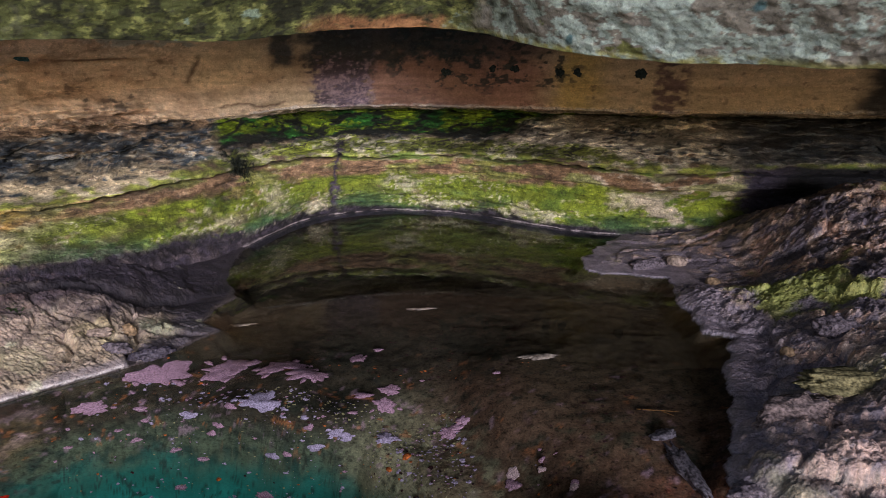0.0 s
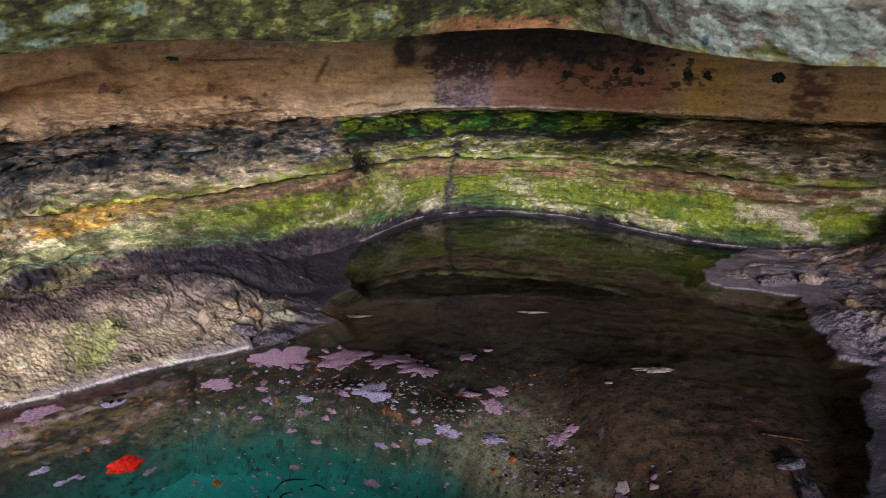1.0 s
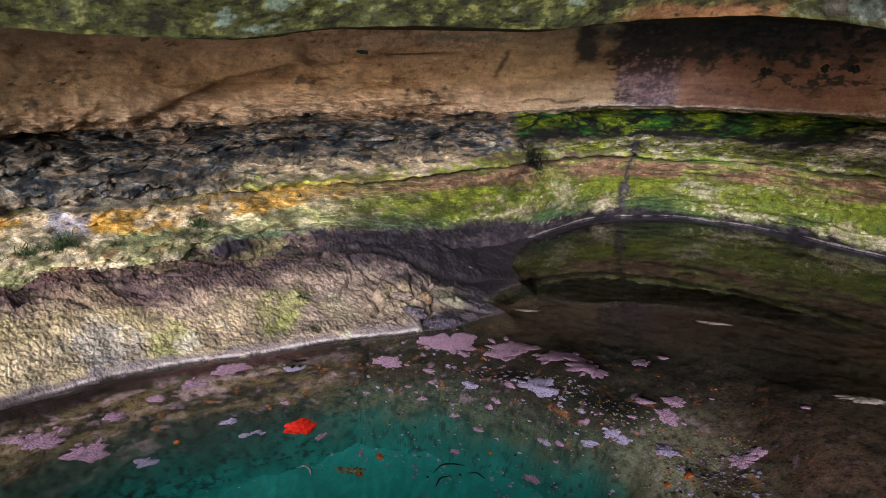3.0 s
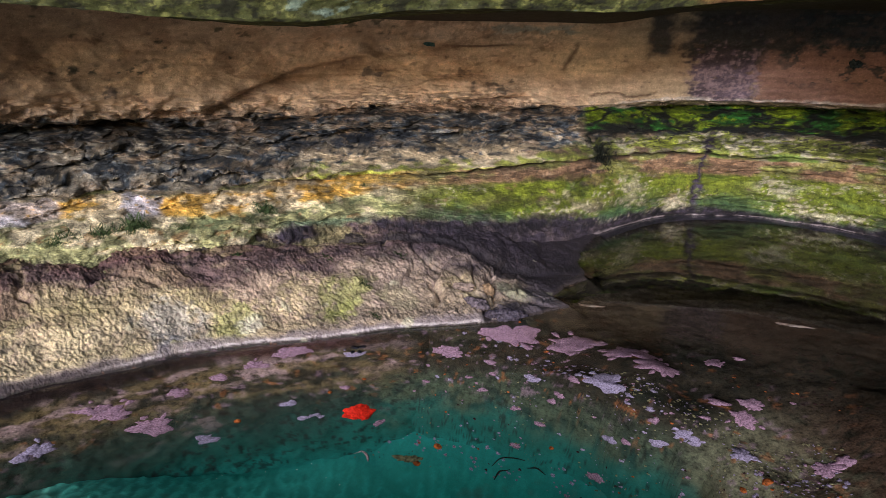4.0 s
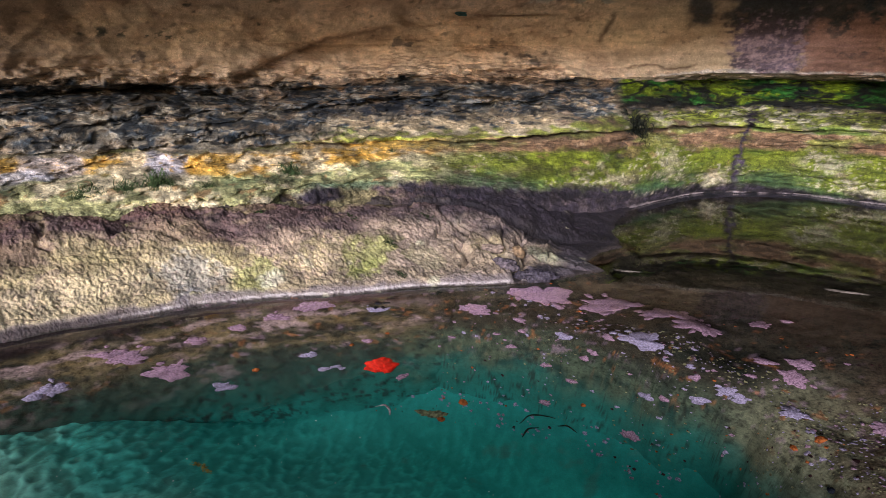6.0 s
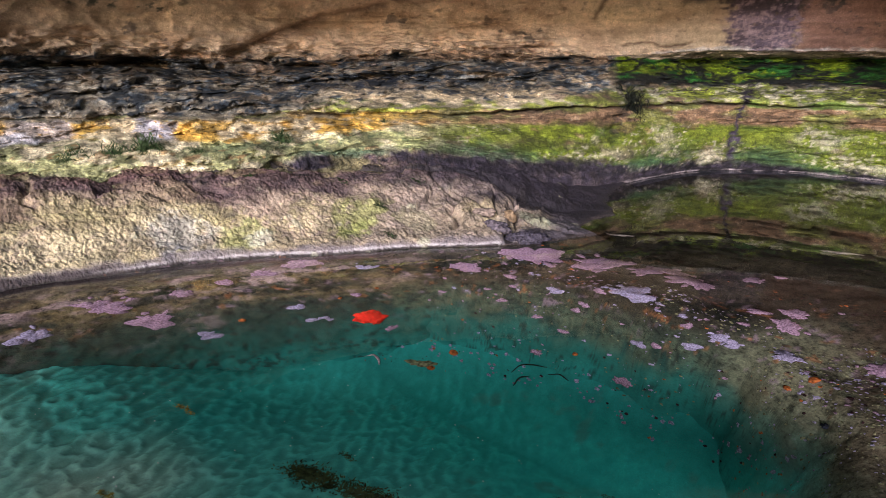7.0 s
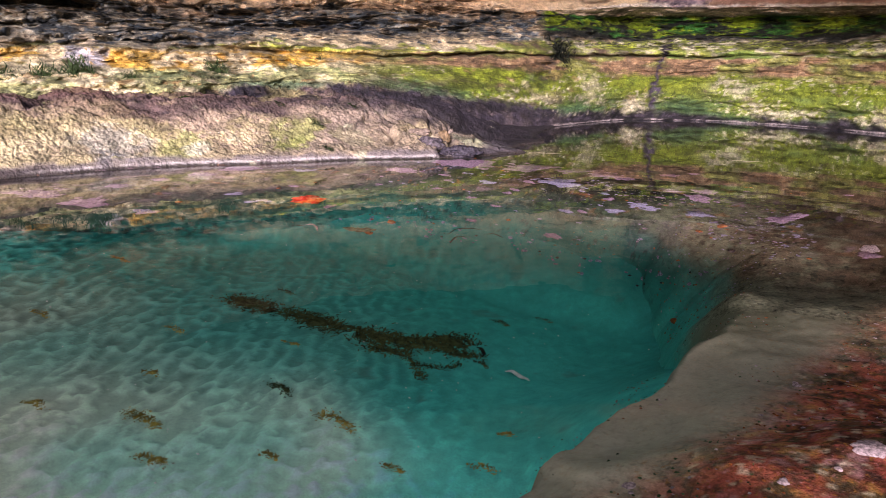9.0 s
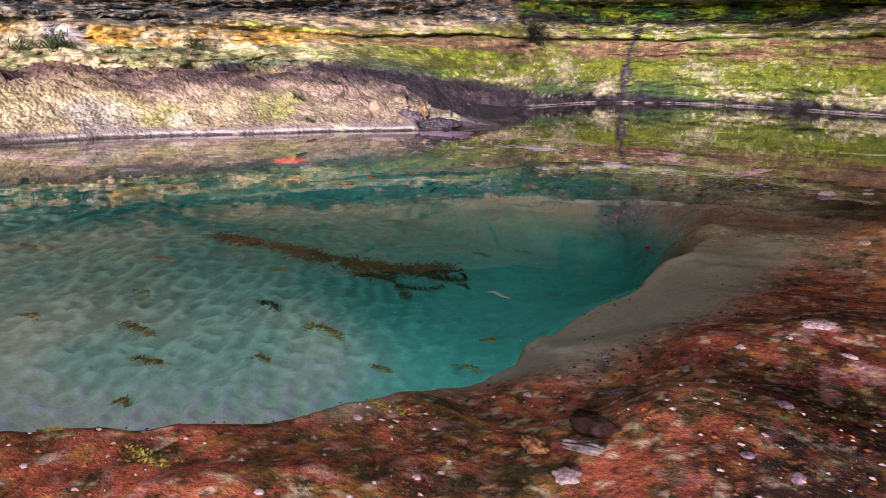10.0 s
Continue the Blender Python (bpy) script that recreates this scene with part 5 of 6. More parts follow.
ROOF = [
    ([7.4, 7.6, 7.6, 7.8, 8.0, 8.0, 8.2, 8.4, 8.5, 8.6, 8.6, 8.8, 8.8, 9.2, 10.0, 10.5], [1.95] * 16),
    ([5.4, 5.5, 5.9, 6.4, 6.7, 6.9, 7.1, 7.3, 7.5, 7.6, 7.6, 7.6, 7.5, 7.8, 8.5, 8.9], [1.93, 1.93, 1.92, 1.92, 1.9, 1.9, 1.9, 1.9, 2.0, 2.02, 2.0, 1.9, 1.84, 1.82, 1.8, 1.8]),
    (add(LIP_REACH, 0.8), add(LIP_HIGH, 0.08)),
    (add(LIP_REACH, 0.10), add(LIP_HIGH, 0.015)),
    (add(LIP_REACH, -0.05), add(LIP_HIGH, 0.02)),
    (OUT_REACH, OUT_HIGH),
    (add(OUT_REACH, -0.22), add(OUT_HIGH, 0.26)),
    (add(OUT_REACH, -0.40), add(OUT_HIGH, 0.75)),
    (add(OUT_REACH, -0.20), add(OUT_HIGH, 1.8)),
    (add(LIP_REACH, 2.0), add(LIP_HIGH, 3.0)),
    (add(LIP_REACH, 9.0), add(LIP_HIGH, 3.6)),
]
th = np.arange(-98, 74, 0.18)
v, reach, high = loft(ROOF, th, (4, 20, 24, 12, 44, 56, 30, 18, 14, 8))
T, V = np.meshgrid(th, v)
X, Y = reach * np.sin(np.radians(T)), reach * np.cos(np.radians(T))
n1, n2 = fbm(X, Y, high * 1.6, 1.5, 5, 121), fbm(X, Y, high * 1.5, 7.0, 4, 122)
Z2 = high + (0.020 * n1 + 0.010 * n2) * step(1.0, 2.5, V) * (1 + 2 * step(5.6, 8, V))
R2 = reach + (0.05 * n1 + 0.022 * n2 + 0.008 * fbm(X, Y, high * 1.5, 24.0, 3, 127)) * (1 + 3 * step(6, 8, V))
X, Y = R2 * np.sin(np.radians(T)), R2 * np.cos(np.radians(T))
a, b_ = fbm(X, Y, Z2, 1.4, 4, 123), fbm(X, Y, Z2 * 1.5, 5.0, 4, 124)
c = fbm(X, Y, Z2 * 1.5, 14.0, 4, 125)
e = fbm(X, Y, Z2 * 1.5, 34.0, 3, 126)
col = np.full((*X.shape, 3), 1.0, np.float32) * np.array((0.050, 0.055, 0.018), np.float32)
col = mix(col, (0.15, 0.155, 0.048), step(0.04, 0.32, 0.22 * b_ + 0.6 * c + 0.8 * e))
col = mix(col, (0.015, 0.015, 0.009), 0.92 * step(0.04, 0.24, -0.7 * b_ - 0.6 * c + 0.7 * e))
col = mix(col, (0.115, 0.12, 0.06), 0.35 * step(0.05, 0.35, a + 0.5 * b_ + 0.4 * e))
col = mix(col, (0.13, 0.19, 0.175), 0.6 * step(0.42, 0.50, b_ + 0.5 * c + 0.2 * e))  # round blue-green lichens
col = mix(col, (0.21, 0.10, 0.045), 0.85 * step(-13, -10, T + 3 * b_) * step(1, -2, T + 3 * b_) * step(5.42, 5.2, V + 0.15 * b_) * step(4.9, 5.02, V) * step(-0.4, 0.0, c + 0.2))
pale = np.full_like(col, 1.0) * np.array((0.30, 0.355, 0.315), np.float32)
pale = mix(pale, (0.28, 0.315, 0.285), step(0.0, 0.3, e + 0.4 * c))
pale = mix(pale, (0.16, 0.14, 0.115), 0.92 * step(0.10, 0.13, b_ + 0.4 * c + 0.25 * e - 0.12 * a))
pale = mix(pale, (0.12, 0.125, 0.04), step(0.18, 0.23, a + 0.4 * b_ + 0.3 * c))
pale = mix(pale, (0.05, 0.10, 0.11), 0.9 * step(0.47, 0.53, fbm(X, Y, Z2, 6.5, 2, 128)))
pale = mix(pale, (0.25, 0.24, 0.075), 0.8 * step(5.25, 5.08, V + 0.12 * b_ + 0.1 * c) * step(-0.25, 0.1, b_ + c))
f = (step(1.0, 4.0, T + 4 * b_ + 2 * c) * step(4.6, 4.9, V + 0.2 * b_))[..., None]
col = col * (1 - f) + pale * f
under = step(4.40, 3.9, V + 0.3 * b_ + 1.2 * step(-26, -31, T))  # underside without moss, its shade painted in as dark rock
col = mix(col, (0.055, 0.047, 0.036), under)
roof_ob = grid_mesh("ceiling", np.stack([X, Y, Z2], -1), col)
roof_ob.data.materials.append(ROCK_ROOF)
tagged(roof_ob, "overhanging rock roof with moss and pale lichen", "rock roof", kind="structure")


# ---- growths and loose things on the pool's floor ----
def plain(name, colour, rough=0.7, vary=0.35, scale=90.0, height=0.003, specular=0.08):
    """A growth's or stone's material: one hue, mottled, with fine relief."""
    m, nt, b = shader(name, rough, specular=specular)
    coord, noise_, ramp, bump = (nt.nodes.new(k) for k in ("ShaderNodeTexCoord", "ShaderNodeTexNoise", "ShaderNodeValToRGB", "ShaderNodeBump"))
    noise_.inputs["Scale"].default_value, noise_.inputs["Detail"].default_value = scale, 6
    nt.links.new(coord.outputs["Object"], noise_.inputs["Vector"])
    ramp.color_ramp.elements[0].position, ramp.color_ramp.elements[1].position = 0.36, 0.66
    ramp.color_ramp.elements[0].color = (*[c * (1 - vary) ** 1.6 for c in colour], 1)
    ramp.color_ramp.elements[1].color = (*[min(1, c * (1 + vary)) for c in colour], 1)
    nt.links.new(noise_.outputs["Fac"], ramp.inputs[0])
    nt.links.new(ramp.outputs[0], b.inputs["Base Color"])
    bump.inputs["Strength"].default_value, bump.inputs["Distance"].default_value = 0.8, height
    nt.links.new(noise_.outputs["Fac"], bump.inputs["Height"])
    nt.links.new(bump.outputs[0], b.inputs["Normal"])
    return m


CRUST_PINK = plain("pink_crust", (0.27, 0.15, 0.20), 0.9, 0.4, 110, 0.004)
CRUST_LILAC = plain("lilac_crust", (0.26, 0.20, 0.28), 0.9, 0.4, 110, 0.004)
CRUST_PALE = plain("pale_crust", (0.46, 0.31, 0.31), 0.9, 0.4, 160, 0.002)
SPONGE_RED = plain("red_sponge", (0.62, 0.020, 0.008), 0.7, 0.3, 45, 0.004)
SPONGE_ORANGE = plain("orange_sponge", (0.30, 0.075, 0.018), 0.8, 0.5, 60)
WEED = plain("olive_weed", (0.060, 0.074, 0.026), 0.7, 0.6, 40)
WEED_GOLD = plain("golden_weed", (0.36, 0.26, 0.055), 0.7, 0.5, 40)
TUFT_BLACK = plain("black_tuft", (0.016, 0.018, 0.013), 0.8, 0.5, 40)
TUFT = plain("dark_tuft", (0.050, 0.075, 0.030), 0.8, 0.5, 40)
STONE_DARK = plain("dark_stone", (0.026, 0.008, 0.009), 0.6, 0.5, 40, 0.004)
STONE_BLACK = plain("black_shell", (0.013, 0.013, 0.020), 0.5, 0.4, 50, 0.003)
STONE_WET = plain("wet_dark_stone", (0.050, 0.042, 0.056), 0.5, 0.5, 60, 0.008)
STONE_PALE = plain("pale_stone", (0.24, 0.18, 0.15), 0.75, 0.4, 40, 0.004)
STONE_GREY = plain("grey_stone", (0.105, 0.085, 0.10), 0.7, 0.5, 60, 0.008)
STONE_RUST = plain("rusty_stone", (0.24, 0.10, 0.045), 0.85, 0.6, 90, 0.004)
STONE_TAN = plain("tan_stone", (0.27, 0.18, 0.11), 0.75, 0.4, 40, 0.004)
STONE_MOSS = plain("mossy_stone", (0.17, 0.145, 0.075), 0.9, 0.5, 55, 0.008)
STONE_PINK = plain("pink_grey_stone", (0.19, 0.14, 0.135), 0.8, 0.5, 60, 0.008)
LICHEN_DARK = plain("dark_lichen", (0.032, 0.045, 0.05), 0.9, 0.4, 60)
LICHEN = plain("blue_lichen", (0.045, 0.10, 0.10), 0.85, 0.4, 60)
WOOD = plain("wet_wood", (0.16, 0.075, 0.025), 0.5, 0.4, 50)
SHELL = plain("white_shell", (0.72, 0.68, 0.62), 0.5, 0.15, 50)


def bed_height(x, y):
    z = land(x, y)[0]
    return np.where((x > -3.9) & (x < 0.45) & (y < 3.6), np.maximum(z, sand_height(x, y)), z)


def blob_mesh(outline, height, rings=6, spokes=26, seed=0, lumpy=0.3):
    """A low lobed cushion with an uneven edge; places on the plan round (0, 0) and height over the bed."""
    rnd = random.Random(seed)
    waves = [(k, rnd.uniform(0, 6.283), rnd.uniform(0.3, 1.0) / k ** 0.6) for k in (2, 3, 5, 7, 9, 13, 17)]
    places = [(0.0, 0.0, height)]
    for r in range(1, rings + 1):
        f = r / rings
        for s in range(spokes):
            a = 6.28318 * s / spokes
            edge = 1 + lumpy * sum(w * math.sin(k * a + p) for k, p, w in waves) / 2
            rr = f * max(0.25, edge)
            h = height * (1 - f ** 2.5) * (0.8 + 0.4 * rnd.random()) if r < rings else -0.004
            places.append((outline[0] * rr * math.cos(a), outline[1] * rr * math.sin(a), h))
    faces = [(0, 1 + s, 1 + (s + 1) % spokes) for s in range(spokes)]
    for r in range(rings - 1):
        for s in range(spokes):
            p, q = 1 + r * spokes + s, 1 + r * spokes + (s + 1) % spokes
            faces.append((p, p + spokes, q + spokes, q))
    return places, faces


def cushion(name, x, y, rx, ry, height, material, label, category, group="", seed=0, turn=0.0, lumpy=0.3, rings=6, spokes=26, z=None):
    """A growth that lies close on the bed at (x, y)."""
    places, faces = blob_mesh((rx, ry), height, rings, spokes, seed, lumpy)
    e = 0.02 + 0.4 * rx
    h = bed_height(np.array([x, x + e, x - e, x, x]), np.array([y, y, y, y + e, y - e]))
    depth = h[0] if z is None else z
    start = Vector((x, y, depth))
    near, normal, _, _ = BED_TREE.find_nearest(start)
    if normal.z < 0:
        normal = -normal
    wide = Vector((-(h[1] - h[2]) / (2 * e), -(h[3] - h[4]) / (2 * e), 1)).normalized()
    axis = (normal + wide * 2).normalized()
    along = Vector((math.cos(turn), math.sin(turn), 0))
    along = (along - axis * along.dot(axis)).normalized()
    across = axis.cross(along)
    verts = []
    for px, py, ph in places:
        spot = near + along * px + across * py
        hit = BED_TREE.ray_cast(spot + axis * 0.15, -axis, 0.4)
        foot = hit[0] if hit[0] else spot
        verts.append(foot + axis * (ph + 0.004) - near)
    me = bpy.data.meshes.new(name)
    me.from_pydata(verts, [], faces)
    me.polygons.foreach_set("use_smooth", np.ones(len(me.polygons), bool))
    me.materials.append(material)
    ob = new(name, me)
    ob.location = near
    return tagged(ob, label, category, group)


from mathutils.bvhtree import BVHTree  # noqa: E402


def tree_of(obs):
    verts, faces = [], []
    for ob in obs:
        me, k = ob.data, len(verts)
        co = np.empty(len(me.vertices) * 3, np.float32)
        me.vertices.foreach_get("co", co)
        idx = np.empty(len(me.polygons) * 4, np.int32)
        me.polygons.foreach_get("vertices", idx)
        verts += co.reshape(-1, 3).tolist()
        faces += (idx.reshape(-1, 4) + k).tolist()
    return BVHTree.FromPolygons(verts, faces)


BED_TREE = tree_of((floor_ob, slope_ob, rim_ob, sand_ob, bank_ob))


CRUSTS = [(-1.71, 3.63, -0.14, 0.163), (-1.36, 3.8, -0.25, 0.145), (-1.03, 3.78, -0.17, 0.125), (-0.84, 3.71, -0.16, 0.116), (-1.04, 3.43, -0.24, 0.104), (-0.59, 4, -0.25, 0.058), (-1.99, 3.32, -0.28, 0.084), (-2.43, 2.96, -0.2, 0.052), (-1.47, 3.42, -0.44, 0.048), (-1.22, 3.42, -0.3, 0.040), (-1.28, 3.39, -0.5, 0.034), (-2.55, 2.79, -1.06, 0.100), (-2.59, 2.75, -0.83, 0.067), (-2.68, 2.66, -0.67, 0.044), (-2.87, 2.43, -0.99, 0.061), (-2.98, 2.28, -0.88, 0.067), (-3.06, 2.2, -0.36, 0.053), (-2.67, 2.69, -0.1, 0.088)]
CRUSTS_BACK = [(-0.77, 3.35, -0.31, 0.025), (-0.74, 3.32, -0.39, 0.032), (-0.95, 3.3, -0.71, 0.041), (-0.7, 3.29, -0.58, 0.046), (-0.59, 3.33, -0.44, 0.045), (-0.53, 3.32, -0.47, 0.045), (-0.52, 3.45, -0.35, 0.026), (-0.31, 3.32, -0.47, 0.057), (-0.35, 3.56, -0.37, 0.073), (-1, 3.27, -1.1, 0.050), (-1.5, 3.29, -1.11, 0.033), (-1.73, 3.38, -0.34, 0.035), (-1.74, 3.31, -0.64, 0.029), (-1.53, 3.33, -0.75, 0.029), (-3.32, 1.58, -0.56, 0.071), (-3.11, 2.06, -0.65, 0.101), (-3.2, 1.9, -0.42, 0.091), (-3.23, 1.83, -0.34, 0.069), (-3.35, 1.51, -0.58, 0.043), (-1.7, 3.36, -0.46, 0.025)]
CRUSTS_SMALL = [(-1.83, 3.3, -0.52, 0.021), (-2.04, 3.16, -0.58, 0.021), (-0.89, 3.35, -0.31, 0.019), (-0.86, 3.29, -0.66, 0.030), (-2.27, 2.99, -0.97, 0.034), (-2.46, 2.91, -0.56, 0.029), (-1.37, 3.33, -0.84, 0.029), (-1.32, 3.37, -0.58, 0.031), (-2.82, 2.55, -0.2, 0.062), (-2.94, 2.38, -0.29, 0.049), (0.05, 3.41, -0.47, 0.068), (0.11, 3.47, -0.41, 0.048), (-0.49, 3.61, -0.31, 0.049), (-0.34, 3.69, -0.32, 0.064), (0.39, 2.97, -0.46, 0.047), (0.67, 2.87, -0.28, 0.027), (0.53, 3.07, -0.32, 0.022), (0.3, 3.77, -0.13, 0.025), (-0.48, 4.13, -0.25, 0.031)]
for n, (x, y, z, r) in enumerate(CRUSTS + CRUSTS_BACK + CRUSTS_SMALL):
    lilac = n in (4, 7, 8, 11, 12, 13, 14, 15, 18, 20, 21, 22, 23, 25, 32, 36, 40)
    size = "small" if r < 0.06 else "broad"
    cushion("coralline_crust", x, y, r, r * 0.72, 0.010, CRUST_LILAC if lilac else CRUST_PINK,
            f"{size} lilac coralline crust on drowned rock" if lilac else f"{size} pink coralline crust on drowned rock",
            "coralline algae", "crusts on the pool floor", seed=n + 1, turn=0.12 * (n % 5), lumpy=0.75, rings=5 if r < 0.05 else 10, spokes=22 if r < 0.05 else 72, z=z)
    rnd = random.Random(900 + n)
    for k in range(5 if r > 0.09 else 2 if r > 0.05 else 0):  # flakes round a large crust
        turn_, far_ = rnd.uniform(0, 6.283), r * rnd.uniform(1.0, 1.6)
        cushion("coralline_crust", x + far_ * math.cos(turn_), y + 0.7 * far_ * math.sin(turn_), r * rnd.uniform(0.12, 0.3), r * rnd.uniform(0.1, 0.22), 0.006,
                CRUST_LILAC if lilac else CRUST_PINK, "tiny lilac coralline flake on drowned rock" if lilac else "tiny pink coralline flake on drowned rock",
                "coralline algae", "crusts on the pool floor", seed=950 + 10 * n + k, turn=turn_, lumpy=0.7, rings=4, spokes=18, z=z)
RIM_CRUSTS = [(0.33, 1.35, .036), (-0.04, 1.12, .013), (0.03, 0.95, .027), (0.17, 0.96, .013), (0.03, 0.66, .022), (0.12, 1.07, .014), (0.38, 1.22, .014),
              (0.2, 1.18, .011), (0.28, 0.94, .016), (0.3, 0.75, .013), (0.2, 1.75, .014), (-0.09, 0.99, .007), (-0.12, 0.91, .009),
              (-0.31, 0.66, .01), (-0.15, 0.57, .007), (-0.59, 0.31, .007), (0.47, 2.25, .022), (0.28, 1.26, .008), (0.21, 1.12, .01),
              (-0.29, 0.42, .007), (0.24, 0.77, .011), (0.38, 3.03, .046)]
for n, (x, y, r) in enumerate(RIM_CRUSTS):
    rosy = n in (2, 8, 9, 20)
    cushion("coralline_crust", x, y, r * 0.92, r * 0.8, 0.002, CRUST_PINK if rosy else CRUST_PALE,
            "rosy coralline crust on the red-brown rim" if rosy else "pale pink coralline crust on the red-brown rim",
            "coralline algae", "crusts on the pool's rim", seed=n + 70, turn=0.5 * n, lumpy=0.55, rings=4 if r < 0.02 else 8, spokes=16 if r < 0.02 else 40)
cushion("red_sponge", -2.39, 2.94, 0.088, 0.072, 0.03, SPONGE_RED, "bright red lobed sponge on the drowned bank", "sponge", seed=301, lumpy=0.35, rings=10, spokes=44, z=-0.83)
for n, (x, y, z, r) in enumerate([(-1.93, 3.12, -1.21, 0.034), (-0.18, 3.2, -0.51, 0.037), (-0.25, 3.18, -0.61, 0.028), (-2.88, 2.43, -0.75, 0.029), (-2.38, 2.98, -0.5, 0.018), (-2.14, 3.24, -0.27, 0.018), (-2.01, 3.04, -1.35, 0.031), (-1.28, 3.31, -1.02, 0.022), (-2.53, 2.83, -0.58, 0.018)] + [(-0.21, 2.70, -1.15, 0.03)]):
    cushion("orange_sponge", x, y, r * 0.75, r * 0.55, 0.012, SPONGE_ORANGE, "small orange sponge on the drowned rock", "sponge", "orange sponges", seed=320 + n, turn=n, rings=5, spokes=22, z=z)


def scatter(name, count, area, sizes, material, label, category, seed, test=None):
    """Very many small flat crusts, as one mesh."""
    rnd = np.random.RandomState(seed)
    x, y = rnd.uniform(area[0], area[1], count), rnd.uniform(area[2], area[3], count)
    if test is not None:
        ok = test(x, y)
        x, y = x[ok], y[ok]
    r = rnd.uniform(sizes[0] ** 0.5, sizes[1] ** 0.5, len(x)) ** 2
    spokes, n = 9, len(x)
    a = np.arange(spokes) * 6.28318 / spokes + rnd.rand(n, 1)
    rad = r[:, None] * rnd.uniform(0.45, 1.15, (n, spokes))
    e = 0.012
    gx = (bed_height(x + e, y) - bed_height(x - e, y)) / (2 * e)
    gy = (bed_height(x, y + e) - bed_height(x, y - e)) / (2 * e)
    up = np.stack([-gx, -gy, np.ones(n)], -1) / np.sqrt(1 + gx ** 2 + gy ** 2)[:, None]
    along = np.stack([np.ones(n), 0 * x, gx], -1) / np.sqrt(1 + gx ** 2)[:, None]
    across = np.cross(up, along)
    spot = np.stack([x, y, bed_height(x, y)], -1)[:, None] + up[:, None] * np.r_[0.007, np.full(spokes, 0.003)][None, :, None]
    u_ = np.concatenate([np.zeros((n, 1)), rad * np.cos(a)], 1)[..., None]
    v_ = np.concatenate([np.zeros((n, 1)), 0.8 * rad * np.sin(a)], 1)[..., None]
    px, py, pz = np.moveaxis(spot + along[:, None] * u_ + across[:, None] * v_, -1, 0)
    verts = np.stack([px, py, pz], -1).reshape(-1, 3).tolist()
    faces = [(k, k + 1 + s, k + 1 + (s + 1) % spokes) for k in range(0, n * (spokes + 1), spokes + 1) for s in range(spokes)]
    me = bpy.data.meshes.new(name)
    me.from_pydata(verts, [], faces)
    me.materials.append(material)
    return tagged(new(name, me), label, category, kind="stuff")


def on_bank(x, y):
    z, left, right, deep = land(x, y)
    return (z < -0.03) & (deep < 0.22) & ((silt(x, y, deep, 0) < 0.5) | (grain(x * 9, y * 9, x * 0, 7) > 0.30)) & (grain(x * 3, y * 3, x * 0, 5) > -0.25)


scatter("small_crusts", 620, (-2.5, 0.5, 2.75, 3.6), (0.004, 0.022), CRUST_LILAC, "scattered small lilac crusts on drowned rock", "coralline algae", 11, on_bank)
scatter("small_crusts", 520, (-2.6, 0.6, 2.6, 3.8), (0.004, 0.018), CRUST_PINK, "scattered small pink crusts on drowned rock", "coralline algae", 12, on_bank)
scatter("orange_specks", 260, (-2.6, 0.6, 2.6, 3.9), (0.003, 0.014), SPONGE_ORANGE, "scattered orange specks on drowned rock", "sponge", 13, on_bank)
scatter("rim_specks", 1800, (-0.9, 1.2, 0.15, 2.4), (0.001, 0.007), CRUST_PALE, "scattered pale specks on the red-brown rim", "coralline algae", 14, on_bank)
scatter("rim_specks", 2400, (-0.9, 1.2, 0.15, 2.4), (0.001, 0.006), SPONGE_ORANGE, "scattered orange specks on the red-brown rim", "sponge", 15, on_bank)
scatter("dark_specks", 2600, (-0.9, 1.2, 0.15, 2.4), (0.001, 0.006), TUFT, "scattered dark green specks on the red-brown rim", "algae", 16, on_bank)
scatter("dark_specks", 900, (-2.6, 1.2, 2.6, 4.6), (0.003, 0.016), STONE_DARK, "scattered dark specks on drowned rock", "algae", 17, on_bank)


def on_slope(x, y):
    z = land(x, y)[0]
    return (z < -0.15) & (z > -1.25) & (grain(x * 4, y * 4, x * 0, 6) > -0.3)


scatter("slope_specks", 2600, (-2.6, 0.1, 2.5, 3.55), (0.002, 0.012), STONE_MOSS, "scattered olive specks on the drowned slope", "algae", 19, on_slope)
scatter("slope_specks", 1500, (-2.6, 0.1, 2.5, 3.55), (0.002, 0.009), CRUST_LILAC, "scattered lilac specks on the drowned slope", "coralline algae", 20, on_slope)
scatter("shell_bits", 160, (-3.2, -0.3, 0.4, 2.9), (0.002, 0.006), SHELL, "bits of white shell on the sand", "shell bits", 18)


